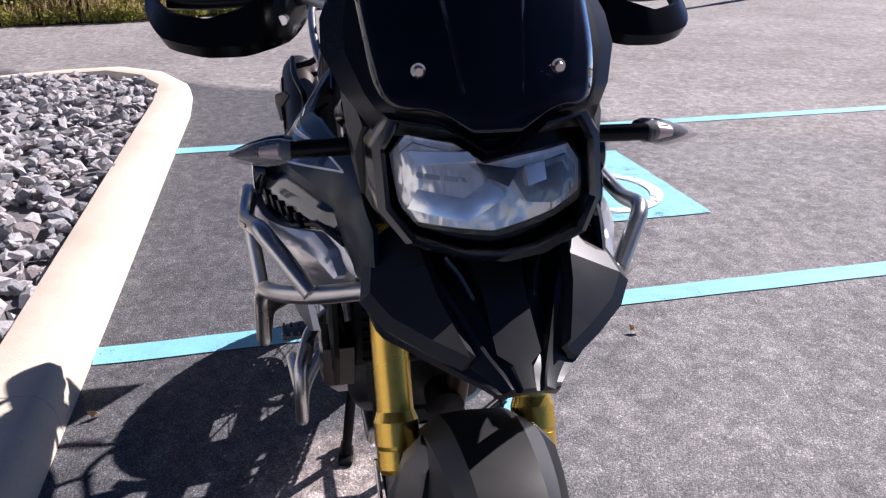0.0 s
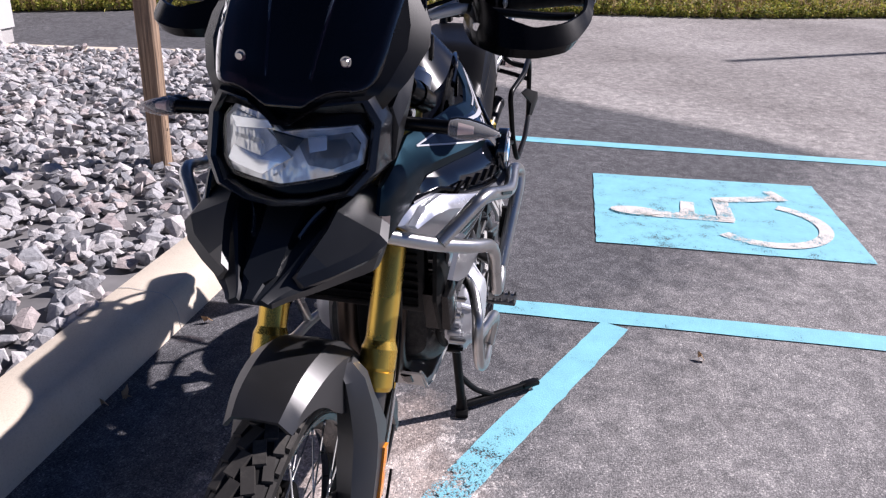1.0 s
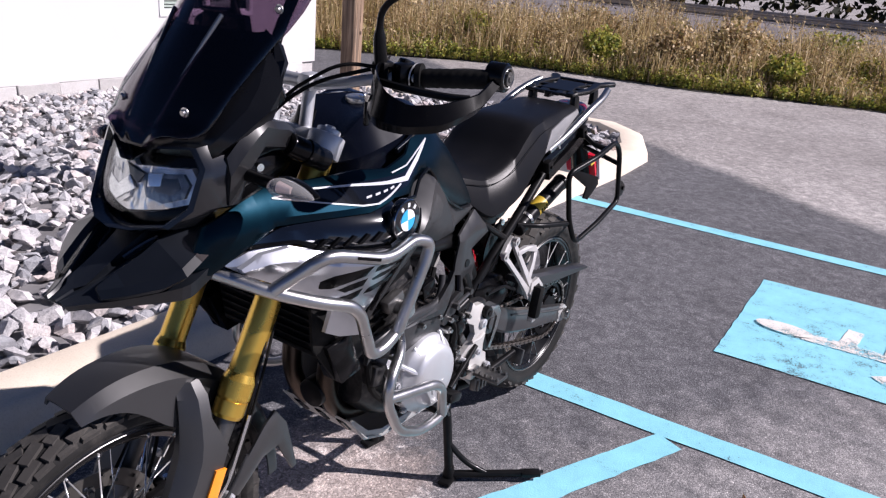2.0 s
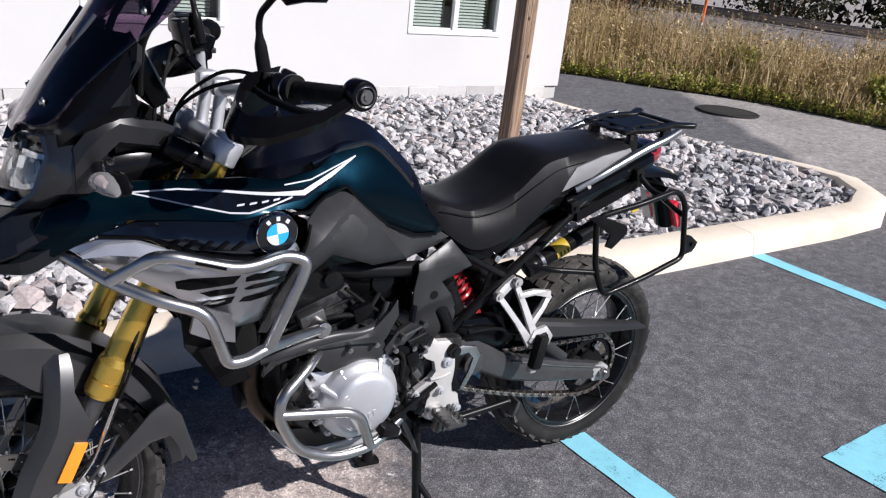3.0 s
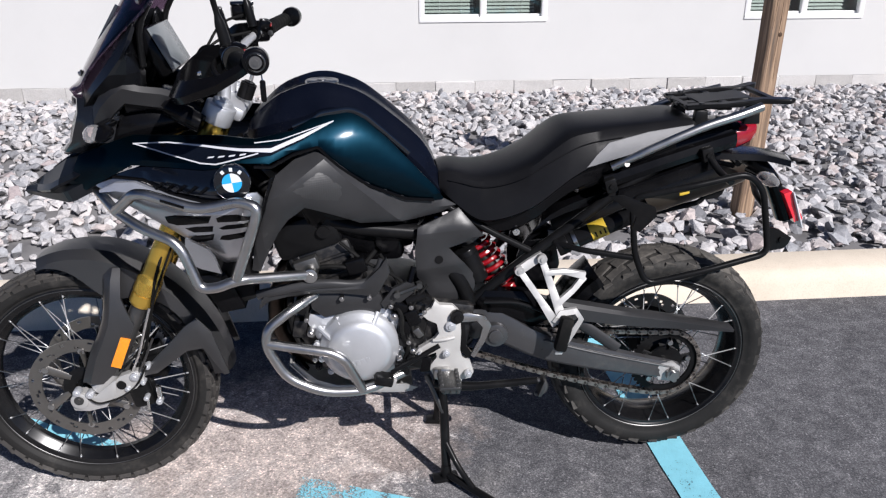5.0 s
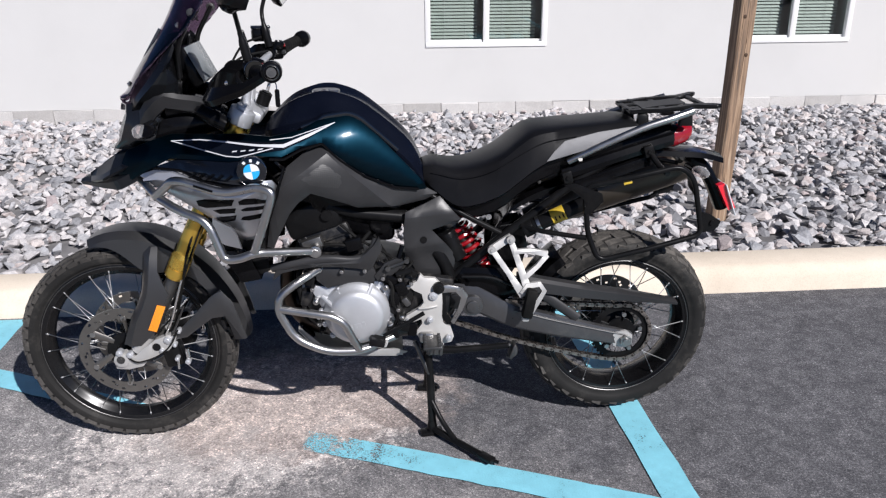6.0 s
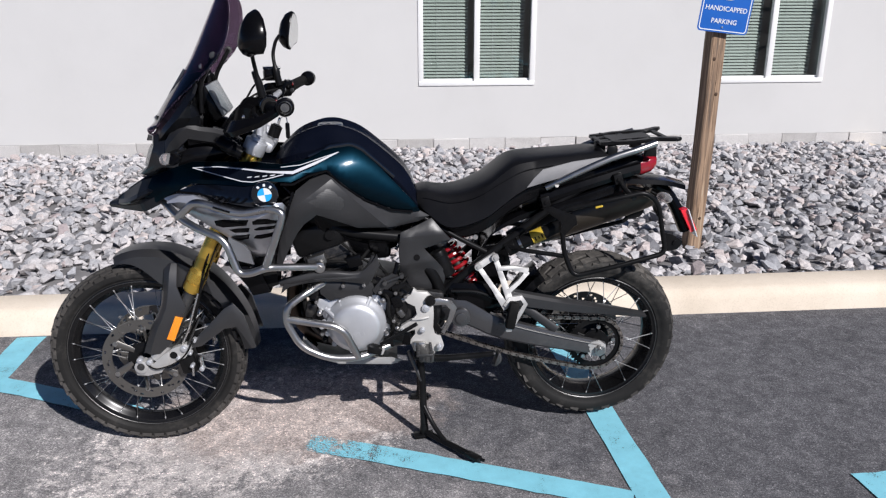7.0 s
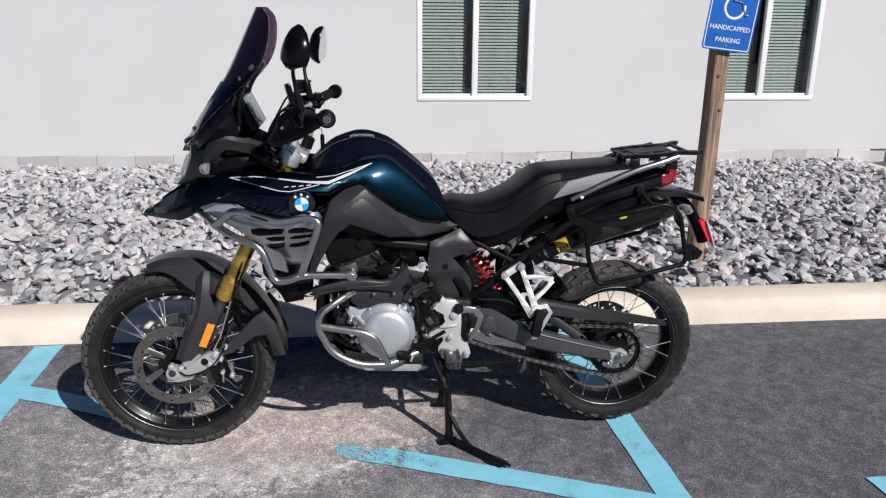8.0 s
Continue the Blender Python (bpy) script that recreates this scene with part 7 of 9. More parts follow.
for s in (-1, 1):
    stripe(band([(-0.585, 1.030), (-0.500, 1.036), (-0.420, 1.032), (-0.330, 1.024)], [0.002, 0.0025, 0.0035, 0.005]), s, "stripe_mark")
    stripe(band([(-0.585, 1.030), (-0.500, 1.013), (-0.420, 0.999), (-0.385, 0.998), (-0.290, 1.016)], 0.0024), s, "stripe_mark")
    stripe(band([(-0.330, 1.024), (-0.262, 1.020), (-0.190, 1.044), (-0.118, 1.072)], [0.005, 0.0085, 0.0075, 0.002]), s, "stripe_mark")
    stripe(band([(-0.300, 1.036), (-0.240, 1.040), (-0.118, 1.072)], 0.002), s, "stripe_mark")
    for k in range(4):
        x = -0.405 + k * 0.024
        stripe([(x, 1.0085 + k * 0.0015), (x + 0.014, 1.0100 + k * 0.0015), (x + 0.0165, 1.0128 + k * 0.0015), (x + 0.0025, 1.0115 + k * 0.0015)], s, "stripe_mark", nm="model_mark", label="pale plain bars for the model mark")
    field = [(-0.583, 1.031), (-0.500, 1.038), (-0.420, 1.036), (-0.330, 1.032), (-0.262, 1.030), (-0.200, 1.046), (-0.125, 1.071), (-0.190, 1.036), (-0.262, 1.010), (-0.330, 1.006), (-0.385, 0.997), (-0.420, 0.998), (-0.500, 1.012)]
    stripe(field, s, "gloss_black", 0.0006, "decal_field", label="black field between the pinstripes")
    # round badge
    bx, bz = -0.345, 0.966
    by = half_width(bx, bz) + 0.003
    badge = part("badge", rod((bx, s * (by - 0.012), bz), (bx, s * (by + 0.008), bz), 0.041, n=40, bevel=0.003), "gloss_black", BIKE, "round black badge with blue and white quarters")
    part("badge_ring", joined(lathe([(0.0405, -0.001), (0.0415, 0.001), (0.039, 0.0025), (0.0375, 0.001)], (bx, s * (by + 0.0075), bz), 40)), "bright_steel", badge)
    part("inner_ring", lathe([(0.0235, -0.001), (0.0245, 0.001), (0.0225, 0.002), (0.0215, 0.0)], (bx, s * (by + 0.0085), bz), 40), "bright_steel", badge)
    for q in range(4):
        a0 = math.pi / 2 * q + radians(8)
        pts = [(bx, bz)] + [(bx + 0.022 * math.cos(a0 + math.pi / 2 * k / 8), bz + 0.022 * math.sin(a0 + math.pi / 2 * k / 8)) for k in range(9)]
        part("quarter", plate(pts, s * (by + 0.007), s * (by + 0.0092)), "blue_mark" if q % 2 else "white_mark", badge)
    for a in (52, 90, 128):
        c = (bx + 0.031 * math.cos(radians(a)), s * (by + 0.0085), bz + 0.031 * math.sin(radians(a)))
        part("badge_bar", box(c, (0.007, 0.002, 0.008), 0.0, (0, 90 - a, 0)), "white_mark", badge)

# seat
def make_seat():
    st = [(0.138, 0.915, 0.872, 0.085), (0.170, 0.922, 0.845, 0.110), (0.235, 0.913, 0.802, 0.138), (0.300, 0.922, 0.808, 0.150), (0.372, 0.954, 0.838, 0.155), (0.430, 0.998, 0.880, 0.152), (0.478, 1.026, 0.915, 0.148), (0.560, 1.034, 0.955, 0.140), (0.660, 1.040, 0.974, 0.130), (0.760, 1.046, 0.998, 0.120), (0.798, 1.038, 1.005, 0.108), (0.808, 1.022, 1.010, 0.09)]
    rings = []
    for x, zt, zb, hw in spline(st, 44):
        row = []
        for t in np.linspace(-1, 1, 19):
            k = abs(t)
            zz = zt - (zt - zb) * (0.10 * k ** 2 + 0.16 * k ** 8)
            row.append((x, t * hw * (0.86 if k > 0.92 else 0.88), zz))
        row = [(x, -hw * 0.96, zb + (zt - zb) * 0.30), *row[1:-1], (x, hw * 0.96, zb + (zt - zb) * 0.30), (x, hw, zb + 0.004), (x, hw * 0.94, zb - 0.004), (x, -hw * 0.94, zb - 0.004), (x, -hw, zb + 0.004)]
        rings.append(row)
    seat = part("seat", loft(rings), "seat_vinyl", BIKE, "black vinyl dual seat with grey rear inserts", 42)
    def side_of(x, v, s):
        xs = [a[0] for a in st]
        hw = float(np.interp(x, xs, [a[3] for a in st]))
        zt, zb = float(np.interp(x, xs, [a[1] for a in st])), float(np.interp(x, xs, [a[2] for a in st]))
        f = max(0.0, min(1.0, (v - zb) / (zt - zb)))
        return s * hw * float(np.interp(f, [0, 0.05, 0.3, 0.85, 1.0], [0.985, 1.0, 0.965, 0.865, 0.80]))
    for s in (-1, 1):
        def place(u, v, off, s=s):
            return (u, side_of(u, v, s) + s * off, v)
        out = [(0.506, 0.938), (0.531, 0.968), (0.562, 0.996), (0.666, 1.018), (0.750, 1.028), (0.788, 1.030), (0.790, 1.016), (0.757, 1.008), (0.688, 0.988), (0.612, 0.964), (0.557, 0.950)]
        part("insert", panel(out, place, 0.004, 0.003, 0.02, 0.004), "seat_insert", seat, "light grey vinyl insert")
        seam = [(0.16, 0.898), (0.25, 0.884), (0.34, 0.905), (0.42, 0.955), (0.50, 0.996), (0.60, 1.008)]
        part("seam", tube([place(u, v, 0.0) for u, v in seam], 0.0012, 0.04, 6), "seat_vinyl", seat)


make_seat()
part("seat_base", loft([oval(x, hw, z0, z1, 20, 4) for x, hw, z0, z1 in spline([(0.16, 0.085, 0.80, 0.875), (0.25, 0.110, 0.745, 0.815), (0.36, 0.120, 0.765, 0.835), (0.46, 0.115, 0.84, 0.905), (0.56, 0.105, 0.88, 0.955), (0.75, 0.095, 0.925, 0.995)], 14)]), "black_plastic", BIKE, "black moulding under the seat")
part("seat_lock", joined(rod((0.336, -0.118, 0.762), (0.336, -0.127, 0.762), 0.009, n=20), box((0.336, -0.128, 0.762), (0.003, 0.003, 0.012))), "bright_steel", BIKE, "bright round seat lock")

# tail
tail = part("tail_unit", loft([oval(x, hw, z0, z1, 20, 3.6) for x, hw, z0, z1 in spline([(0.50, 0.105, 0.845, 0.925), (0.62, 0.100, 0.885, 0.960), (0.76, 0.090, 0.925, 1.000), (0.88, 0.075, 0.945, 1.020), (0.935, 0.060, 0.955, 1.020)], 14)]), "black_plastic", BIKE, "black plastic tail unit")
light = part("tail_light", loft([oval(x, hw, z0, z1, 20, 3.0) for x, hw, z0, z1 in ((0.905, 0.066, 0.952, 1.012), (0.930, 0.066, 0.945, 1.020), (0.965, 0.060, 0.958, 1.024), (0.982, 0.050, 0.972, 1.022), (0.986, 0.035, 0.985, 1.015))]), "red_lens", BIKE, "red tail light")
flap = part("rear_fender", loft([[(x + dx, y, z + dz) for y, dx, dz in ((-w, 0, -0.012), (-w * 0.9, 0, 0.004), (0, 0, 0.012), (w * 0.9, 0, 0.004), (w, 0, -0.012), (w * 0.85, 0, -0.008), (0, 0, 0.003), (-w * 0.85, 0, -0.008))] for x, z, w in spline([(0.86, 0.935, 0.05), (0.93, 0.932, 0.055), (1.02, 0.926, 0.055), (1.098, 0.905, 0.045)], 10)]), "black_plastic", BIKE, "black tail fender")
part("plate_arm", tube([(0.985, 0, 0.915), (1.045, 0, 0.880), (1.085, 0, 0.820), (1.125, 0, 0.735)], 0.022, 0.06, 12, flat=1.6), "black_plastic", flap, "black number plate arm")
part("number_plate", box((1.128, 0.02, 0.775), (0.004, 0.178, 0.112), 0.002, (0, -22, 0)), "white_mark", flap, "pale number plate, its marks left blank")
for s in (-1, 1):
    out = [(1.084, 0.821), (1.106, 0.828), (1.150, 0.747), (1.128, 0.738)]
    part("red_reflector", panel(out, flat_side(s, 0.060), 0.0, 0.003, 0.02, 0.028), "red_reflector", flap, "bright red reflector")
    sg = part("turn_signal", tube([(0.985, s * 0.03, 0.885), (0.99, s * 0.115, 0.890)], 0.010, 0.02, 10), "black_plastic", BIKE, "rear turn signal on a black stalk")
    rings = [[(0.99 + r * 1.2 * math.cos(t), s * y, 0.890 + r * 0.85 * math.sin(t)) for t in np.linspace(0, 2 * math.pi, 16, endpoint=False)] for y, r in ((0.108, 0.016), (0.13, 0.020), (0.165, 0.014), (0.185, 0.004))]
    part("lens", loft(rings), "signal_lens", sg, "milky clear lens")
    part("grab_rail", tube([(0.577, s * 0.120, 0.930), (0.641, s * 0.136, 0.966), (0.742, s * 0.142, 1.012), (0.806, s * 0.142, 1.038), (0.884, s * 0.140, 1.060), (0.948, s * 0.126, 1.078)], 0.0115, 0.06, 14), "steel", BIKE, "brushed steel grab rail")
    part("rail_bolt", rod((0.610, s * 0.124, 0.934), (0.610, s * 0.140, 0.942), 0.007, n=12), "dark_steel", BIKE)

part("inner_fender", loft([[(x + 0.5 * k * 0.010, y, z + k * 0.006) for y, k in ((-w, -6), (-w, -1), (-w * 0.7, 1.2), (0, 2), (w * 0.7, 1.2), (w, -1), (w, -6), (w - 0.006, -6), (w - 0.008, -2), (0, 0.5), (0.008 - w, -2), (0.006 - w, -6))] for x, z, w in spline([(0.415, 0.480, 0.055), (0.382, 0.600, 0.066), (0.378, 0.700, 0.072), (0.415, 0.775, 0.078), (0.500, 0.830, 0.084), (0.620, 0.866, 0.086), (0.760, 0.905, 0.080), (0.860, 0.930, 0.070)], 22)]), "black_plastic", BIKE, "black inner rear mudguard")

# tail side mouldings with their clamps
for s in (-1, 1):
    part("tail_rail", loft([[(x, s * (y + dy), z + dz) for dy, dz in ((-0.012, -0.022), (0.006, -0.020), (0.010, -0.004), (0.004, 0.014), (-0.012, 0.018))] for x, y, z in ((0.560, 0.112, 0.888), (0.700, 0.108, 0.932), (0.850, 0.092, 0.972), (0.915, 0.078, 0.985))]), "black_plastic", tail, "black ribbed tail side moulding", 25)
    part("tail_tray", loft([[(x, s * (y + dy), z + dz) for dy, dz in ((-0.012, -0.018), (0.008, -0.016), (0.004, 0.014), (-0.012, 0.016))] for x, y, z in ((0.600, 0.118, 0.852), (0.740, 0.112, 0.896), (0.860, 0.098, 0.932))]), "black_plastic", tail, "", 25)
    for x, y, z in ((0.575, 0.128, 0.884), (0.828, 0.112, 0.955)):
        part("clamp", joined(box((x, s * y, z), (0.030, 0.022, 0.036), 0.004, (0, -17, 0)), rod((x, s * (y + 0.010), z), (x, s * (y + 0.016), z), 0.006, n=8)), "black_metal", tail, "black clamp with bolt")
    part("clamp_link", tube([(0.835, s * 0.118, 0.945), (0.852, s * 0.150, 0.915), (0.862, s * 0.198, 0.905)], 0.009, 0.02, 10), "black_metal", tail)

# luggage rack on the tail
def level_plate(outline, z0, z1, bevel=0.003, tilt=0.0):
    """A flat plate lying level, from z0 to z1, rising to the tail by tilt."""
    bm = bmesh.new()
    f = bm.faces.new([bm.verts.new((x, y, z0)) for x, y in outline])
    got = bmesh.ops.extrude_face_region(bm, geom=[f])
    for v in got["geom"]:
        if isinstance(v, bmesh.types.BMVert):
            v.co.z = z1
    bmesh.ops.recalc_face_normals(bm, faces=bm.faces[:])
    bmesh.ops.bevel(bm, geom=bm.edges[:], offset=bevel, segments=1, profile=0.5, affect="EDGES")
    for v in bm.verts:
        v.co.z += tilt * (v.co.x - 0.78)
    return bm


def make_rack():
    z, k = 1.062, 0.075
    hub = [(0.813, -0.062), (0.857, -0.050), (0.905, -0.046), (0.949, -0.054), (0.960, -0.030), (0.960, 0.030), (0.949, 0.054), (0.905, 0.046), (0.857, 0.050), (0.813, 0.062)]
    rack = part("luggage_rack", level_plate(hub, z, z + 0.012, tilt=k), "rack_black", BIKE, "black plastic luggage rack with open arms")
    for s in (-1, 1):
        part("side_arm", level_plate([(0.770, s * 0.058), (0.813, s * 0.060), (0.857, s * 0.078), (0.927, s * 0.074), (0.975, s * 0.062), (1.028, s * 0.088), (1.043, s * 0.112), (1.024, s * 0.122), (0.967, s * 0.092), (0.918, s * 0.100), (0.857, s * 0.104), (0.813, s * 0.090), (0.770, s * 0.086)], z + 0.001, z + 0.014, tilt=k), "rack_black", rack)
        part("spoke_arm", level_plate([(0.867, s * 0.044), (0.888, s * 0.044), (0.887, s * 0.082), (0.865, s * 0.082)], z + 0.002, z + 0.011, tilt=k), "rack_black", rack)
        part("spoke_arm", level_plate([(0.936, s * 0.046), (0.955, s * 0.040), (0.989, s * 0.074), (0.975, s * 0.086)], z + 0.002, z + 0.011, tilt=k), "rack_black", rack)
        part("front_tongue", level_plate([(0.764, s * 0.012), (0.814, s * 0.016), (0.814, s * 0.046), (0.764, s * 0.038)], z + 0.002, z + 0.011, tilt=k), "rack_black", rack)
        part("leg", box((0.812, s * 0.076, z - 0.026), (0.040, 0.024, 0.054), 0.004, taper=0.8), "rack_black", rack)
        part("leg", box((0.945, s * 0.082, z - 0.012), (0.044, 0.020, 0.050), 0.004, taper=0.8), "rack_black", rack)
        part("bolt", rod((0.812, s * 0.076, z + 0.012), (0.812, s * 0.076, z + 0.019), 0.007, n=10), "dark_steel", rack)
    part("crossbar", level_plate([(0.769, -0.080), (0.788, -0.080), (0.788, 0.080), (0.769, 0.080)], z + 0.003, z + 0.012, tilt=k), "rack_black", rack)
    part("crossbar", level_plate([(0.989, -0.076), (1.008, -0.082), (1.008, 0.082), (0.989, 0.076)], z + 0.003, z + 0.012, tilt=k), "rack_black", rack)


make_rack()

# pannier frames
for s in (-1, 1):
    loop = [(0.618, s * 0.179, 0.865), (0.761, s * 0.204, 0.900), (0.899, s * 0.204, 0.929), (0.945, s * 0.204, 0.888), (0.982, s * 0.209, 0.713), (0.817, s * 0.216, 0.674), (0.665, s * 0.209, 0.638), (0.632, s * 0.194, 0.720)]
    fr = part("pannier_frame", tube(loop, 0.0085, 0.03, 12, closed=True), "black_metal", BIKE, "black tubular pannier frame")
    part("front_arm", tube([(0.440, s * 0.118, 0.728), (0.500, s * 0.165, 0.722), (0.630, s * 0.192, 0.707)], 0.008, 0.03, 10), "black_metal", fr)
    part("rear_arm", tube([(0.985, s * 0.060, 0.870), (0.95, s * 0.16, 0.858), (0.952, s * 0.199, 0.847)], 0.008, 0.04, 10), "black_metal", fr)
    part("top_arm", panel([(0.545, 0.885), (0.575, 0.892), (0.650, 0.868), (0.655, 0.845), (0.620, 0.800), (0.602, 0.806), (0.610, 0.840)], flat_side(s, 0.165, 0.35), -0.13, 0.003, 0.02, 0.005), "black_metal", fr, "black bracket plate")
    part("lug", joined(panel([(0.972, 0.786), (1.003, 0.778), (1.039, 0.754), (1.033, 0.737), (1.021, 0.725), (0.984, 0.719)], flat_side(s, 0.210), 0.0, 0.003, 0.03, 0.007), rod((1.010, s * 0.198, 0.752), (1.010, s * 0.216, 0.752), 0.007, n=10)), "black_metal", fr)
    part("yellow_tag", box((0.744, s * 0.197, 0.880), (0.026, 0.005, 0.008), 0.002, (0, -14, 0)), "yellow_label", fr, "small yellow sticker")

# muffler on the right, tool tube on the left
muff = [(0.50, 0.655, 0.024), (0.60, 0.690, 0.045), (0.66, 0.712, 0.056), (0.90, 0.792, 0.058), (1.04, 0.838, 0.056), (1.075, 0.850, 0.046), (1.085, 0.853, 0.030)]
rings = []
for x, z, r in spline(muff, 18):
    rings.append([(x - 0.32 * r * math.sin(t), 0.185 + r * math.cos(t), z + r * 1.15 * math.sin(t)) for t in np.linspace(0, 2 * math.pi, 24, endpoint=False)])
muffler = part("muffler", loft(rings), "muffler_skin", BIKE, "dark steel muffler")
part("heat_shield", panel([(0.70, 0.705), (0.72, 0.765), (0.98, 0.850), (1.00, 0.800)], flat_side(1, 0.248), 0.0, 0.008, 0.03, 0.005), "black_plastic", muffler)
p0, p1 = Vector((0.455, -0.112, 0.713)), Vector((0.675, -0.132, 0.820))
d = p1 - p0
tool = part("tool_tube", joined(rod(p0, p1, 0.024, n=28), rod(p0 - d * 0.03, p0 + d * 0.10, 0.0265, n=28, bevel=0.003), rod(p1 - d * 0.06, p1 + d * 0.02, 0.0255, n=28, bevel=0.003)), "black_metal", BIKE, "black tool tube with a yellow label")
part("label", rod(p0 + d * 0.36, p0 + d * 0.54, 0.0244, n=28), "yellow_label", tool, "yellow label")
for k in range(3):
    q = p0 + d * (0.40 + k * 0.05)
    part("label_bar", box((q.x, q.y - 0.0243, q.z), (0.004, 0.003, 0.014 - 0.004 * (k % 2)), 0.0, (0, -26, 0)), "black_plastic", tool)
part("clip", rod(p0 + d * 0.16, p0 + d * 0.20, 0.0265, n=28), "steel", tool)

# crash bars
for s in (-1, 1):
    low_bar = tube([(-0.700, s * 0.125, 0.915), (-0.632, s * 0.211, 0.879), (-0.560, s * 0.260, 0.851), (-0.480, s * 0.284, 0.825), (-0.443, s * 0.290, 0.710), (-0.405, s * 0.290, 0.710), (-0.357, s * 0.286, 0.727), (-0.192, s * 0.190, 0.692)], 0.0125, 0.035, 14)
    cb = part("crash_bar", low_bar, "steel", BIKE, "brushed steel upper crash bar")
    part("upper_tube", tube([(-0.632, s * 0.213, 0.883), (-0.570, s * 0.266, 0.940), (-0.540, s * 0.276, 0.942), (-0.422, s * 0.302, 0.910), (-0.330, s * 0.296, 0.926), (-0.290, s * 0.305, 0.912), (-0.299, s * 0.305, 0.880), (-0.357, s * 0.288, 0.730)], 0.0125, 0.035, 14), "steel", cb, "brushed steel tube")
    part("mount", joined(rod((-0.195, s * 0.160, 0.692), (-0.195, s * 0.203, 0.692), 0.019, n=18, bevel=0.002), rod((-0.195, s * 0.201, 0.692), (-0.195, s * 0.210, 0.692), 0.010, n=6)), "steel", cb)
    part("maker_mark", box((-0.478, s * 0.3025, 0.926), (0.056, 0.002, 0.006), 0.0, (0, 15, s * 12.4)), "black_plastic", cb, "small dark plain maker mark")
    eb = part("engine_bar", tube([(-0.183, s * 0.165, 0.626), (-0.235, s * 0.215, 0.614), (-0.306, s * 0.240, 0.570), (-0.313, s * 0.242, 0.520), (-0.267, s * 0.244, 0.426), (-0.176, s * 0.243, 0.379), (-0.070, s * 0.238, 0.374), (0.040, s * 0.190, 0.400)], 0.0125, 0.04, 14), "steel", BIKE, "brushed steel lower engine bar")
    part("cross_tube", tube([(-0.308, s * 0.242, 0.528), (-0.150, s * 0.256, 0.503), (-0.116, s * 0.256, 0.480), (-0.076, s * 0.240, 0.380)], 0.0125, 0.03, 14), "steel", eb)
    part("mount", joined(box((-0.188, s * 0.160, 0.630), (0.040, 0.012, 0.036), 0.004), rod((-0.190, s * 0.160, 0.632), (-0.190, s * 0.180, 0.632), 0.010, n=6)), "black_metal", eb)


# radiator, engine, frame
rad = part("radiator", box((-0.430, 0, 0.745), (0.035, 0.30, 0.215), 0.006, (0, -10, 0)), "black_metal", BIKE, "black radiator behind the fork")
for k in range(10):
    part("fin", box((-0.4525 - 0.0035 * (k - 4.5), 0, 0.655 + k * 0.02), (0.006, 0.27, 0.004)), "rubber", rad)
part("radiator_fan", rod((-0.40, 0, 0.75), (-0.36, 0, 0.745), 0.085, n=28), "black_plastic", BIKE)
for s in (-1, 1):
    part("cooler_panel", panel([(-0.47, 0.70), (-0.40, 0.71), (-0.36, 0.61), (-0.42, 0.60)], flat_side(s, 0.205), 0.0, 0.008, 0.02, 0.05), "black_plastic", BIKE, "black side cover")
    part("radiator_duct", panel([(-0.505, 0.838), (-0.360, 0.860), (-0.335, 0.630), (-0.420, 0.600), (-0.492, 0.700)], flat_side(s, 0.188), 0.0, 0.008, 0.03, 0.008), "rubber", BIKE, "black duct beside the radiator")
    tip = [[(x, s * (y + d), z) for x, y, z in ((-0.480, 0.222, 0.812), (-0.490, 0.212, 0.748), (-0.452, 0.216, 0.728), (-0.404, 0.226, 0.718), (-0.412, 0.246, 0.770), (-0.424, 0.252, 0.794))] for d in (-0.010, 0.0)]
    part("shroud_tip", loft(tip), "silver_paint", shroud[0 if s < 0 else 1], "", 30)
core = [(-0.245, 0.115, 0.420, 0.560), (-0.180, 0.145, 0.365, 0.600), (-0.060, 0.155, 0.345, 0.625), (0.080, 0.150, 0.350, 0.600), (0.175, 0.130, 0.390, 0.560), (0.235, 0.09, 0.43, 0.53)]
part("crankcase", loft([oval(x, hw, z0, z1, 28, 4.5) for x, hw, z0, z1 in spline(core, 16)]), "engine_dark", BIKE, "dark grey crankcase")
cyl = part("cylinder", box((-0.155, 0, 0.665), (0.165, 0.27, 0.155), 0.012, (0, -18, 0)), "engine_dark", BIKE, "dark cylinder block")
for k in range(5):
    part("fin", box((-0.148 - 0.007 * k, 0, 0.615 + 0.022 * k), (0.185, 0.285, 0.006), 0.001, (0, -18, 0)), "engine_dark", cyl)
part("cylinder_head", joined(box((-0.205, 0, 0.775), (0.17, 0.29, 0.10), 0.018, (0, -18, 0)), *[rod((-0.16 + 0.0, s * 0.145, 0.79), (-0.16, s * 0.156, 0.79), 0.016, n=16) for s in (-1, 1)]), "black_metal", BIKE, "black cylinder head")
part("throttle_body", joined(box((-0.02, 0, 0.735), (0.13, 0.20, 0.11), 0.02), rod((0.00, -0.115, 0.745), (0.00, 0.115, 0.745), 0.030, n=20)), "black_plastic", BIKE)

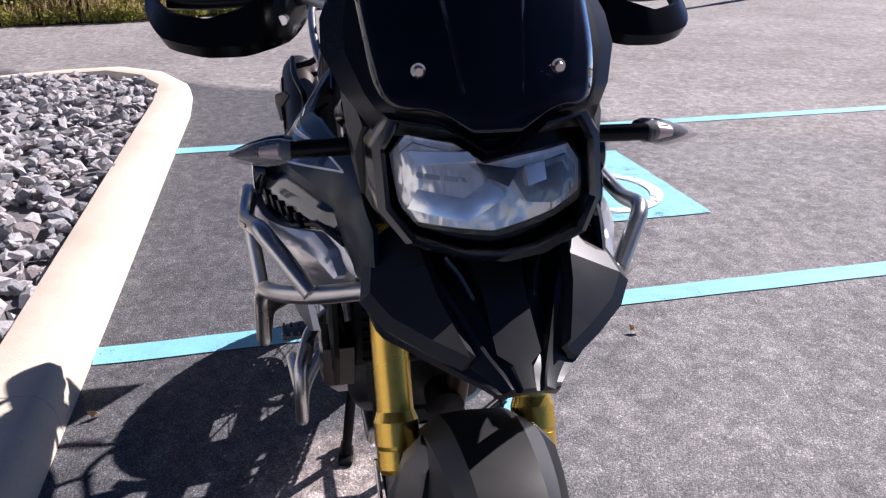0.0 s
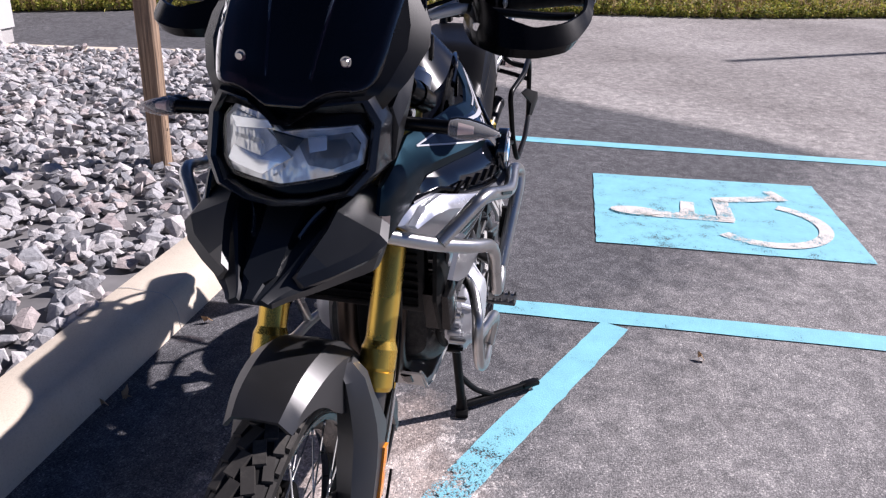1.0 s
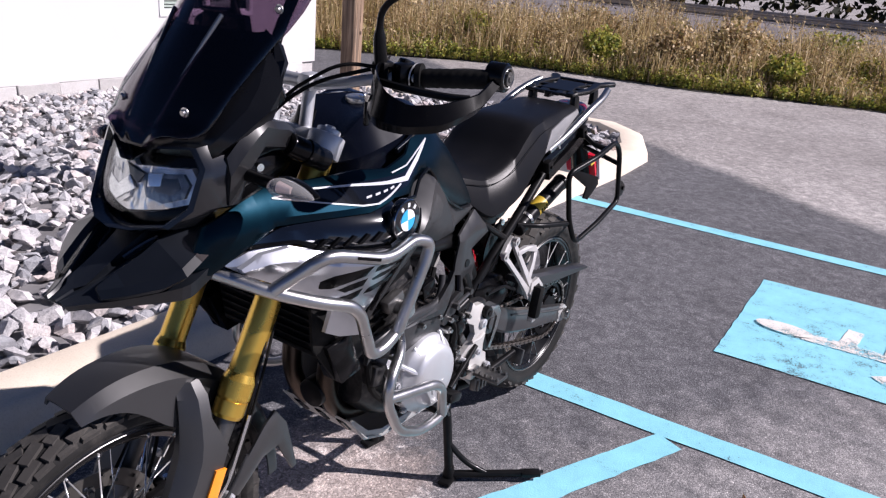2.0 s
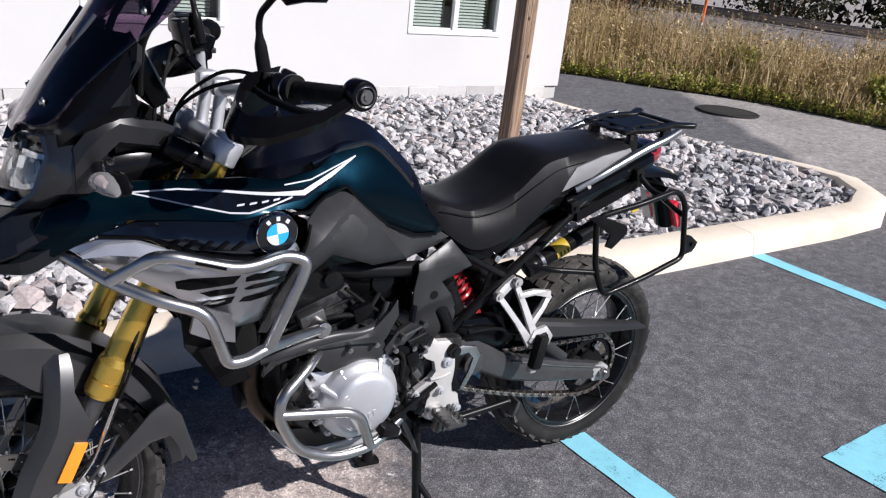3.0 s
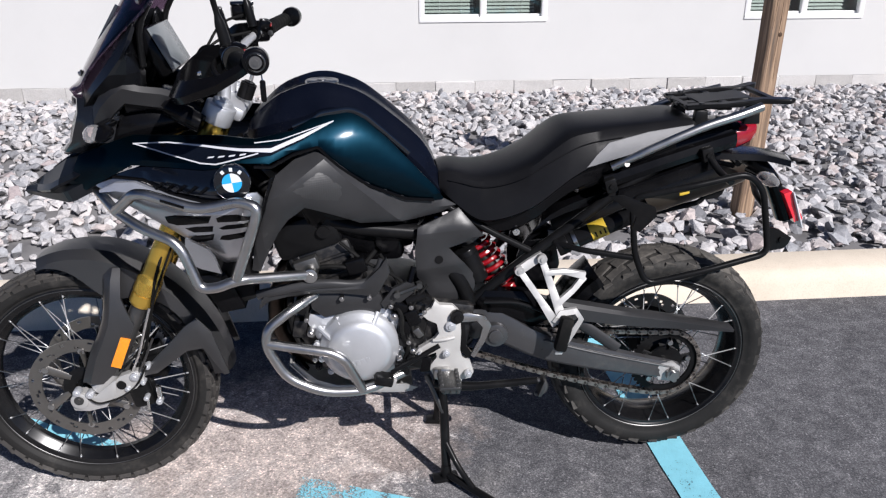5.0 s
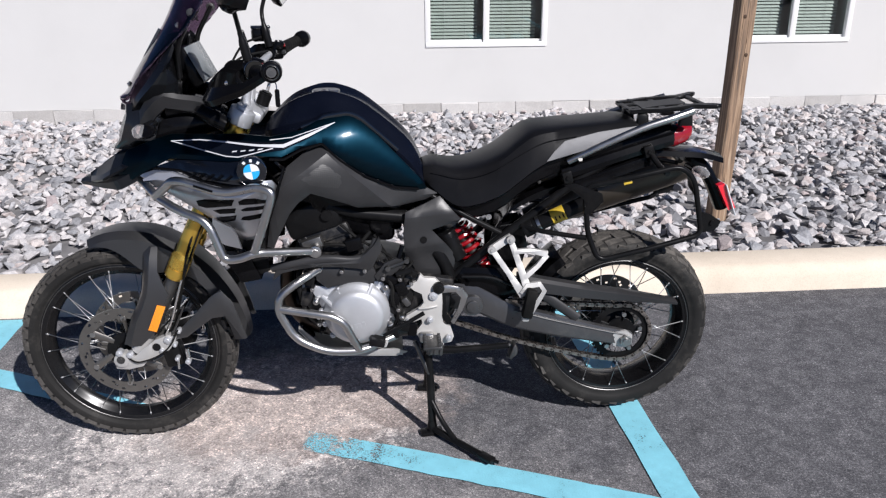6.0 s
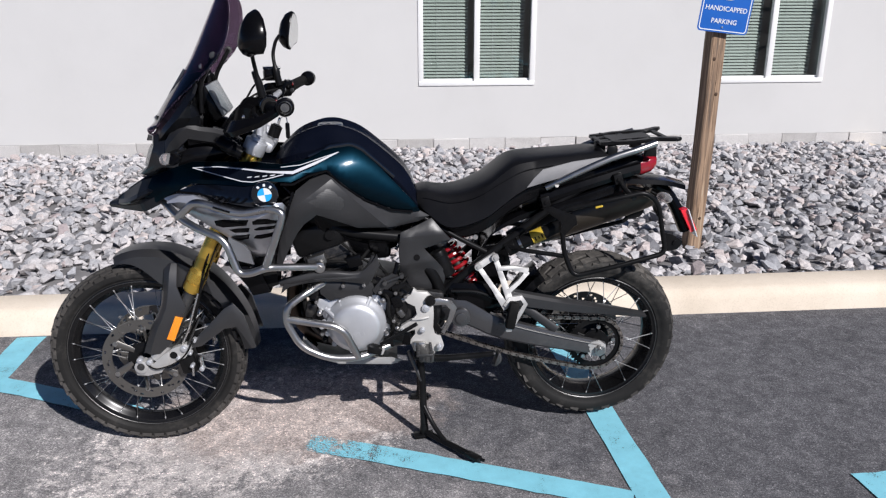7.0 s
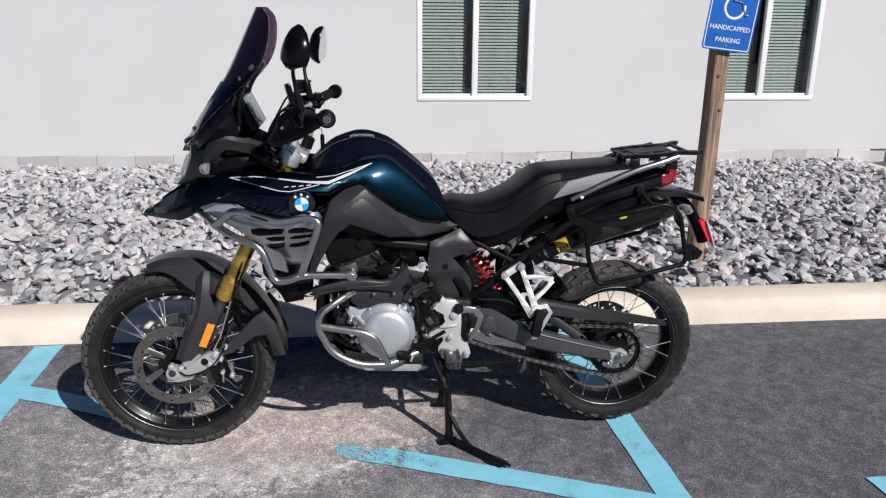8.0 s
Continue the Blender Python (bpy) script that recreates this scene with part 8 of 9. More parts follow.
# alternator-side silver cover
cx, cz = -0.080, 0.476
cover = part("clutch_cover", lathe([(0.104, 0.055), (0.104, 0.006), (0.100, -0.004), (0.090, -0.010), (0.085, -0.022), (0.078, -0.030), (0.066, -0.034), (0.030, -0.037), (0.0005, -0.038)], (cx, -0.185, cz), 56), "aluminium", BIKE, "silver cast engine cover")
out = [(-0.215, 0.545), (-0.205, 0.565), (-0.165, 0.560), (-0.130, 0.572), (-0.060, 0.582), (0.000, 0.570), (0.030, 0.535), (0.052, 0.470), (0.050, 0.415), (0.015, 0.385), (-0.070, 0.372), (-0.140, 0.388), (-0.175, 0.430), (-0.190, 0.490)]
part("cover_flange", panel(out, flat_side(-1, 0.165), 0.0, 0.008, 0.03, 0.030), "aluminium", cover, "silver cast flange")
for a in (150, 175, 200, 225, 260, 300, 335):
    r = 0.112 if a % 50 else 0.108
    p = (cx + r * math.cos(radians(a)), -0.170, cz + r * 0.92 * math.sin(radians(a)))
    part("bolt", joined(rod(p, (p[0], -0.182, p[2]), 0.009, n=12), rod((p[0], -0.181, p[2]), (p[0], -0.187, p[2]), 0.006, n=6)), "aluminium", cover)
for k, (a, b) in enumerate((((-0.135, 0.562), (-0.120, 0.530)), ((-0.030, 0.572), (-0.045, 0.545)), ((-0.185, 0.535), (-0.150, 0.510)))):
    part("rib", tube([(a[0], -0.178, a[1]), (b[0], -0.205, b[1])], 0.007, 0.01, 8), "aluminium", cover)
for k in range(4):
    part("cast_mark", box((cx - 0.018 + k * 0.013, -0.2225, cz - 0.03 + k * 0.004), (0.009, 0.002, 0.014), 0.0, (0, -18, 0)), "aluminium", cover, "raised plain cast marks")
part("clutch_cover", lathe([(0.11, -0.03), (0.11, 0.0), (0.10, 0.016), (0.08, 0.026), (0.0005, 0.03)], (-0.06, 0.165, 0.48), 48), "aluminium", BIKE, "silver cast right engine cover")
# block above the cover
part("valve_chest", panel([(-0.203, 0.632), (-0.124, 0.632), (-0.023, 0.622), (-0.014, 0.600), (-0.027, 0.566), (-0.076, 0.574), (-0.128, 0.571), (-0.167, 0.562), (-0.198, 0.588)], flat_side(-1, 0.180), 0.0, 0.008, 0.03, 0.03), "wing_grey", BIKE, "dark grey engine casting")
part("coolant_pipe", tube([(-0.330, -0.175, 0.634), (-0.290, -0.190, 0.648), (-0.235, -0.192, 0.660), (-0.160, -0.190, 0.666), (-0.090, -0.185, 0.655), (-0.045, -0.180, 0.660), (-0.022, -0.172, 0.690), (-0.012, -0.165, 0.715)], 0.013, 0.05, 12, flat=0.8), "grey_plastic", BIKE, "dark grey coolant pipe")
part("pipe_cover", panel([(-0.329, 0.600), (-0.322, 0.624), (-0.305, 0.645), (-0.260, 0.658), (-0.198, 0.672), (-0.123, 0.665), (-0.067, 0.661), (-0.045, 0.680), (-0.021, 0.703), (-0.004, 0.730), (0.004, 0.690), (-0.009, 0.666), (-0.023, 0.640), (-0.036, 0.622), (-0.068, 0.630), (-0.124, 0.637), (-0.200, 0.640), (-0.256, 0.633), (-0.300, 0.623)], flat_side(-1, 0.198), 0.0, 0.010, 0.025, 0.012), "wing_grey", BIKE, "dark grey engine trim")
part("timing_cover", panel([(-0.022, 0.600), (0.010, 0.640), (0.046, 0.656), (0.066, 0.650), (0.066, 0.630), (0.030, 0.600), (-0.010, 0.580)], flat_side(-1, 0.186), 0.0, 0.006, 0.025, 0.012), "wing_grey", BIKE, "dark grey timing cover")
# exhaust headers
for y in (-0.06, 0.06):
    part("header_pipe", tube([(-0.245, y, 0.640), (-0.300, y, 0.600), (-0.310, y * 0.9, 0.480), (-0.255, y * 0.8, 0.385), (-0.12, y * 0.6, 0.340), (0.10, 0.03, 0.345), (0.25, 0.09, 0.40)], 0.023, 0.10, 16), "exhaust", BIKE, "heat-tinted exhaust header")
part("link_pipe", tube([(0.24, 0.09, 0.40), (0.36, 0.15, 0.52), (0.50, 0.185, 0.655)], 0.023, 0.10, 16), "exhaust", BIKE)
part("oil_filter", rod((-0.27, -0.03, 0.47), (-0.33, -0.03, 0.465), 0.036, n=24, bevel=0.004), "black_metal", BIKE)
# skid plate with its holes
for s in (-1, 1):
    out = [(-0.275, 0.388), (-0.265, 0.394), (-0.205, 0.336), (-0.150, 0.316), (0.040, 0.312), (0.075, 0.300), (0.040, 0.286), (-0.150, 0.292), (-0.218, 0.315)]
    part("skid_side", panel(out, flat_side(s, 0.118, 0.02), 0.0, 0.006, 0.025, 0.005), "skid_alu", BIKE, "dull aluminium engine skid plate side")
rings = [[(x, y, z + dz) for y, dz in ((-0.115, 0.0), (0.115, 0.0), (0.115, -0.005), (-0.115, -0.005))] for x, z in ((-0.275, 0.394), (-0.218, 0.326), (-0.150, 0.300), (0.060, 0.294))]
sk = part("skid_plate", loft(rings), "skid_alu", BIKE, "dull aluminium skid plate with dark slots")
for y in (-0.07, 0.0, 0.07):
    part("slot", tube([(-0.264, y, 0.382), (-0.234, y, 0.346)], 0.010, 0.01, 8, flat=1.6), "black_plastic", sk)

# frame tubes
for s in (-1, 1):
    for pts, r in (([(0.115, s * 0.105, 0.860), (0.255, s * 0.115, 0.770), (0.375, s * 0.112, 0.704)], 0.009),
                   ([(0.215, s * 0.098, 0.545), (0.365, s * 0.104, 0.676), (0.485, s * 0.106, 0.768), (0.645, s * 0.100, 0.888), (0.80, s * 0.085, 0.965)], 0.014),
                   ([(0.10, s * 0.10, 0.72), (0.20, s * 0.105, 0.62), (0.225, s * 0.10, 0.50)], 0.022),
                   ([(-0.38, s * 0.05, 0.98), (-0.26, s * 0.12, 0.86), (-0.10, s * 0.125, 0.79), (0.12, s * 0.11, 0.76)], 0.020),
                   ([(-0.35, s * 0.05, 0.90), (-0.24, s * 0.12, 0.72), (-0.20, s * 0.13, 0.66)], 0.016)):
        part("frame_tube", tube(pts, r, 0.06, 12), "black_metal", BIKE, "black steel frame tube")
for pts in ([(-0.12, -0.150, 0.76), (-0.05, -0.160, 0.70), (0.03, -0.155, 0.66), (0.07, -0.150, 0.58)], [(-0.02, -0.14, 0.72), (0.04, -0.16, 0.62), (0.05, -0.165, 0.55), (0.10, -0.16, 0.50)], [(0.02, -0.15, 0.60), (0.06, -0.17, 0.53), (0.03, -0.175, 0.46), (0.07, -0.165, 0.42)]):
    part("cable", tube(pts, 0.0045, 0.05, 8), "rubber", BIKE)
part("starter_cover", joined(box((0.060, -0.165, 0.530), (0.075, 0.03, 0.085), 0.010, (0, 12, 0)), rod((0.045, -0.175, 0.60), (0.095, -0.175, 0.615), 0.012, n=12)), "black_metal", BIKE)
part("shift_link", joined(tube([(0.020, -0.190, 0.628), (0.078, -0.195, 0.652)], 0.005, 0.01, 8), rod((0.020, -0.18, 0.628), (0.020, -0.20, 0.628), 0.008, n=14), rod((0.078, -0.18, 0.652), (0.078, -0.20, 0.652), 0.008, n=14)), "dark_steel", BIKE, "dark shift linkage")
part("sprocket_cover", joined(box((0.135, -0.150, 0.515), (0.16, 0.035, 0.15), 0.012, (0, 10, 0)), rod((0.04, -0.17, 0.49), (0.04, -0.182, 0.49), 0.022, n=20)), "engine_dark", BIKE)
# small fittings on the case
for x, z, r, m in ((0.012, 0.560, 0.010, "steel"), (0.034, 0.505, 0.012, "black_metal"), (0.060, 0.455, 0.009, "steel"), (0.020, 0.400, 0.010, "black_metal"), (-0.205, 0.520, 0.010, "steel"), (-0.200, 0.470, 0.009, "aluminium"), (-0.190, 0.420, 0.010, "black_metal"), (0.082, 0.560, 0.008, "steel"), (0.095, 0.470, 0.008, "steel")):
    part("fitting", joined(rod((x, -0.155, z), (x, -0.186, z), r, n=14, bevel=0.002), rod((x, -0.185, z), (x, -0.192, z), r * 0.55, n=6)), m, BIKE)

# hoses, plugs and brackets between the cover and the footrest plate
for c, sz, turn, m in (((0.030, -0.172, 0.585), (0.040, 0.030, 0.026), (0, 25, 0), "black_plastic"), ((0.060, -0.178, 0.556), (0.034, 0.026, 0.044), (0, -20, 0), "black_plastic"), ((0.088, -0.170, 0.606), (0.046, 0.024, 0.022), (0, 30, 0), "black_metal"), ((0.042, -0.176, 0.520), (0.024, 0.024, 0.052), (0, 12, 0), "black_plastic"), ((0.074, -0.182, 0.512), (0.020, 0.020, 0.030), (0, -35, 0), "disc_steel"), ((0.062, -0.186, 0.430), (0.042, 0.026, 0.030), (0, 18, 0), "black_metal"), ((0.030, -0.190, 0.412), (0.030, 0.030, 0.040), (0, -10, 0), "black_metal"), ((0.092, -0.188, 0.420), (0.028, 0.022, 0.046), (0, 8, 0), "black_plastic"), ((-0.226, -0.150, 0.585), (0.040, 0.030, 0.036), (0, 20, 0), "black_metal"), ((-0.235, -0.140, 0.520), (0.036, 0.034, 0.050), (0, 10, 0), "engine_dark"), ((-0.080, -0.160, 0.700), (0.050, 0.030, 0.040), (0, -15, 0), "black_plastic"), ((-0.205, -0.158, 0.705), (0.060, 0.026, 0.034), (0, -18, 0), "disc_steel")):
    part("plug", box(c, sz, 0.004, turn), m, BIKE)
for pts, r, m in (([(0.010, -0.176, 0.600), (0.034, -0.190, 0.566), (0.030, -0.188, 0.510), (0.050, -0.184, 0.470), (0.036, -0.180, 0.430)], 0.0055, "rubber"), ([(0.100, -0.168, 0.640), (0.070, -0.182, 0.610), (0.052, -0.186, 0.560), (0.064, -0.186, 0.500)], 0.0042, "rubber"), ([(-0.010, -0.168, 0.640), (0.020, -0.180, 0.622), (0.050, -0.176, 0.640), (0.066, -0.160, 0.690)], 0.008, "black_plastic"), ([(-0.245, -0.120, 0.640), (-0.262, -0.140, 0.570), (-0.245, -0.142, 0.480), (-0.205, -0.150, 0.440)], 0.009, "rubber"), ([(-0.200, -0.150, 0.690), (-0.140, -0.168, 0.705), (-0.070, -0.165, 0.690), (-0.030, -0.150, 0.735)], 0.006, "rubber")):
    part("hose", tube(pts, r, 0.04, 8), m, BIKE)
for x, z in ((0.004, 0.595), (0.056, 0.590), (0.090, 0.575), (0.048, 0.488), (0.022, 0.446), (0.086, 0.450), (-0.212, 0.566), (-0.198, 0.448), (-0.120, 0.622), (-0.050, 0.622)):
    part("bolt", joined(rod((x, -0.160, z), (x, -0.196, z), 0.0065, n=10), rod((x, -0.195, z), (x, -0.199, z), 0.0035, n=6)), "steel", BIKE)

# rider footrest plate and shift lever
out = [(0.083, 0.566), (0.108, 0.580), (0.118, 0.602), (0.130, 0.590), (0.165, 0.586), (0.184, 0.566), (0.186, 0.510), (0.184, 0.458), (0.190, 0.432), (0.211, 0.421), (0.222, 0.385), (0.214, 0.366), (0.191, 0.362), (0.185, 0.338), (0.161, 0.333), (0.139, 0.356), (0.118, 0.368), (0.101, 0.405), (0.122, 0.436), (0.120, 0.452), (0.084, 0.438), (0.064, 0.449), (0.074, 0.466), (0.112, 0.490), (0.128, 0.510), (0.122, 0.538), (0.098, 0.550)]
for s in (-1, 1):
    fp = part("footrest_plate", panel(out, flat_side(s, 0.188), 0.0, 0.006, 0.025, 0.016, crown=lambda u, v: 0.010 * max(0.0, 1 - abs(v - 0.50) / 0.10)), "cast_pale", BIKE, "pale cast footrest plate", 24)
    for x, z, r in ((0.158, 0.534, 0.014), (0.146, 0.452, 0.010), (0.205, 0.388, 0.010), (0.078, 0.452, 0.007)):
        part("bolt", joined(rod((x, s * 0.190, z), (x, s * 0.204, z), r, n=18, bevel=0.002), rod((x, s * 0.203, z), (x, s * 0.207, z), r * 0.5, n=6)), "aluminium", fp)
    part("plate_boss", joined(rod((0.174, s * 0.188, 0.560), (0.174, s * 0.206, 0.560), 0.018, n=18, bevel=0.002), rod((0.174, s * 0.205, 0.560), (0.174, s * 0.209, 0.560), 0.008, n=8)), "black_metal", fp)
    part("peg_block", joined(box((0.160, s * 0.200, 0.352), (0.052, 0.022, 0.040), 0.005, (0, 6, 0)), *[box((0.142 + 0.018 * k, s * 0.213, 0.352), (0.006, 0.008, 0.030), 0.001, (0, 6, 0)) for k in range(3)]), "dark_steel", fp, "dark footpeg hinge")
    part("plate_rib", tube([(0.112, s * 0.196, 0.492), (0.140, s * 0.202, 0.496), (0.168, s * 0.198, 0.500)], 0.005, 0.02, 8), "cast_pale", fp)
    part("heel_guard", panel([(0.160, 0.560), (0.205, 0.566), (0.248, 0.556), (0.266, 0.528), (0.250, 0.480), (0.222, 0.432), (0.212, 0.440), (0.236, 0.490), (0.244, 0.522), (0.228, 0.542), (0.180, 0.540)], flat_side(s, 0.196), 0.0, 0.006, 0.025, 0.006), "steel", fp, "worn steel heel guard")
    part("guard_bracket", panel([(0.166, 0.560), (0.196, 0.558), (0.200, 0.470), (0.222, 0.434), (0.200, 0.430), (0.180, 0.470)], flat_side(s, 0.190), 0.0, 0.004, 0.025, 0.006), "black_metal", fp)
    peg = part("footpeg", joined(box((0.150, s * 0.240, 0.394), (0.058, 0.085, 0.012), 0.004), *[box((0.150 + dx, s * (0.205 + 0.018 * k), 0.402), (0.010, 0.006, 0.012), 0.001) for dx in (-0.022, 0.022) for k in range(5)]), "dark_steel", BIKE, "ribbed steel rider footpeg")
    part("peg_bracket", box((0.135, s * 0.190, 0.392), (0.045, 0.03, 0.032), 0.006), "steel", peg)
part("shift_lever", joined(tube([(0.128, -0.200, 0.478), (0.060, -0.205, 0.440), (0.000, -0.210, 0.408)], 0.007, 0.03, 10), box((-0.020, -0.225, 0.400), (0.05, 0.04, 0.026), 0.006, (0, 14, 0))), "black_metal", BIKE, "black gear shift lever")
part("lever_tip", joined(box((-0.004, -0.222, 0.392), (0.034, 0.016, 0.024), 0.005, (0, 20, 0)), rod((0.0, -0.233, 0.394), (0.0, -0.24, 0.394), 0.010, n=14)), "cast_white", BIKE)
part("brake_pedal", tube([(0.13, 0.20, 0.44), (0.02, 0.22, 0.40), (-0.03, 0.235, 0.40)], 0.008, 0.03, 10), "steel", BIKE)

# shock with red spring
a, b = Vector((0.215, -0.03, 0.735)), Vector((0.335, -0.03, 0.555))
d = b - a
u = d.cross(Vector((0, 1, 0))).normalized()
coil = [a + d * (0.12 + 0.76 * i / 120) + (u * math.cos(i / 120 * 2 * math.pi * 6.5) + Vector((0, 1, 0)) * math.sin(i / 120 * 2 * math.pi * 6.5)) * 0.040 for i in range(121)]
shock = part("rear_shock", rod(a, b, 0.018, n=18), "dark_steel", BIKE, "rear shock with red coil spring")
part("spring", tube([tuple(p) for p in coil], 0.0072, 0.004, 8), "red_paint", shock, "red coil spring")
part("adjuster", rod(a + d * 0.02, a + d * 0.11, 0.046, n=20, bevel=0.004), "dark_steel", shock)
part("adjuster", rod(a + d * 0.89, a + d * 0.97, 0.046, n=20, bevel=0.004), "red_paint", shock, "red spring collar")
part("reservoir", joined(rod((0.205, -0.075, 0.700), (0.245, -0.080, 0.610), 0.030, n=24, bevel=0.004), rod((0.212, -0.076, 0.684), (0.218, -0.077, 0.672), 0.032, n=24)), "black_metal", shock, "black damper reservoir")
part("linkage", box((0.36, -0.04, 0.535), (0.07, 0.06, 0.04), 0.008, (0, 30, 0)), "black_metal", BIKE)

# swingarm
for s in (-1, 1):
    rings = []
    for x, z, h, w, y in spline([(0.200, 0.500, 0.080, 0.040, 0.105), (0.300, 0.485, 0.090, 0.044, 0.115), (0.410, 0.430, 0.078, 0.042, 0.128), (0.560, 0.388, 0.068, 0.036, 0.136), (0.700, 0.356, 0.056, 0.032, 0.140), (0.800, 0.334, 0.048, 0.028, 0.142), (0.815, 0.332, 0.036, 0.022, 0.142)], 18):
        rings.append([(x, s * (y + dy * w / 2), z + dz * h / 2) for dy, dz in ((-1, -0.8), (-0.75, -1), (0.75, -1), (1, -0.8), (1, 0.0), (0.85, 0.55), (0.6, 1), (-0.75, 1), (-1, 0.8))])
    sw = part("swingarm", loft(rings), "swing_grey", BIKE, "dark grey cast swingarm", 30)
    # lighter steel strip drawn along the ridge as its highlight
    edge = [(x, s * (y + w * 0.46), z + h * 0.30) for x, z, h, w, y in [(0.420, 0.427, 0.077, 0.042, 0.128), (0.560, 0.388, 0.068, 0.036, 0.136), (0.700, 0.356, 0.056, 0.032, 0.140), (0.795, 0.335, 0.048, 0.028, 0.142)]]
    part("edge_bead", tube(edge, 0.0035, 0.2, 8), "disc_steel", sw)
    part("chain_adjuster", joined(panel([(0.752, 0.312), (0.742, 0.340), (0.752, 0.362), (0.790, 0.366), (0.812, 0.350), (0.812, 0.318), (0.79, 0.306)], flat_side(s, 0.158), 0.0, 0.004, 0.03, 0.010)), "cast_white", sw, "pale chain adjuster plate")
    part("axle_nut", joined(rod((RX, s * 0.156, RZ), (RX, s * 0.172, RZ), 0.020, n=6), rod((RX, s * 0.170, RZ), (RX, s * 0.178, RZ), 0.012, n=18)), "steel", sw, "steel axle nut")
    part("pivot_cap", rod((0.232, s * 0.118, 0.482), (0.232, s * 0.135, 0.482), 0.026, n=24, bevel=0.003), "engine_dark", sw)
part("rear_axle", rod((RX, -0.16, RZ), (RX, 0.16, RZ), 0.010, n=16), "steel", BIKE)
rings = [[(x, y, z + dz * k) for y, dz in ((-0.150, -0.020), (-0.152, 0.016), (-0.142, 0.026), (-0.112, 0.026), (-0.106, 0.018), (-0.106, 0.006), (-0.140, 0.006), (-0.146, -0.020))] for x, z, k in spline([(0.430, 0.545, 1.0), (0.500, 0.530, 1.0), (0.650, 0.502, 0.85), (0.800, 0.480, 0.6), (0.955, 0.455, 0.2)], 14)]
cg = part("chain_guard", loft(rings), "grey_plastic", BIKE, "dark grey chain guard")
part("guard_stay", tube([(0.47, -0.130, 0.525), (0.55, -0.136, 0.470), (0.63, -0.140, 0.410)], 0.016, 0.03, 8, flat=0.4), "grey_plastic", cg)
part("swingarm_brace", panel([(0.235, 0.560), (0.260, 0.592), (0.380, 0.585), (0.430, 0.545), (0.440, 0.500), (0.380, 0.470), (0.260, 0.500)], flat_side(-1, 0.128), 0.0, 0.020, 0.03, 0.03), "black_plastic", BIKE, "black swingarm cover")
part("pivot_cover", joined(rod((0.285, -0.125, 0.472), (0.285, -0.152, 0.472), 0.034, n=28, bevel=0.004), rod((0.285, -0.150, 0.472), (0.285, -0.158, 0.472), 0.020, n=24, bevel=0.002)), "swing_grey", BIKE, "dark grey swingarm pivot cover")
part("cover_rib", tube([(0.250, -0.150, 0.575), (0.340, -0.150, 0.572), (0.420, -0.146, 0.535)], 0.005, 0.03, 8), "black_metal", BIKE)
# hugger over the rear tyre
rings = []
for ang in np.linspace(128, 176, 12):
    A = radians(ang)
    rings.append([(RX + (RR + h) * math.cos(A), y, RZ + (RR + h) * math.sin(A)) for y, h in ((-0.085, -0.01), (-0.080, 0.018), (-0.04, 0.030), (0.04, 0.030), (0.080, 0.018), (0.085, -0.01), (0.08, -0.008), (0.04, 0.025), (-0.04, 0.025), (-0.08, -0.008))])
part("hugger", loft(rings), "black_plastic", BIKE, "black rear tyre hugger")

for s in (-1, 1):
    part("fender_side", panel([(0.375, 0.565), (0.372, 0.705), (0.455, 0.715), (0.472, 0.640), (0.452, 0.560)], flat_side(s, 0.062), 0.0, 0.008, 0.03, 0.008), "black_plastic", BIKE, "black inner mudguard side")

# pillion footrest hangers
for s in (-1, 1):
    def lean(u, v, off, s=s):
        return (u, s * (float(np.interp(v, [0.45, 0.54, 0.69], [0.192, 0.188, 0.132])) + off), v)
    frame_bars = (([(0.338, 0.654), (0.408, 0.696)], 0.021), ([(0.345, 0.660), (0.395, 0.590), (0.442, 0.518)], [0.016, 0.016, 0.026]), ([(0.404, 0.690), (0.428, 0.620), (0.456, 0.535)], [0.017, 0.019, 0.026]), ([(0.446, 0.575), (0.488, 0.608), (0.518, 0.640)], [0.015, 0.013, 0.016]), ([(0.412, 0.652), (0.465, 0.654), (0.520, 0.642)], [0.013, 0.013, 0.018]), ([(0.434, 0.528), (0.452, 0.552), (0.492, 0.556), (0.506, 0.535), (0.488, 0.502), (0.456, 0.446)], 0.015))
    hg = part("pillion_hanger", joined(*[panel(band(pts, w), lean, 0.0015 * k, 0.003, 0.02, 0.011) for k, (pts, w) in enumerate(frame_bars)]), "cast_white", BIKE, "pale cast pillion footrest hanger", 24)
    for x, z in ((0.345, 0.659), (0.404, 0.691)):
        part("bolt", joined(rod((x, s * 0.135, z), (x, s * 0.147, z), 0.013, n=18), rod((x, s * 0.146, z), (x, s * 0.151, z), 0.006, n=6)), "cast_white", hg)
    peg = part("pillion_peg", box((0.458, s * 0.205, 0.500), (0.034, 0.030, 0.100), 0.008, (0, 10, 0)), "rubber", hg, "folded black rubber pillion peg")
    part("peg_tip", box((0.447, s * 0.200, 0.447), (0.022, 0.020, 0.018), 0.004), "cast_white", hg)

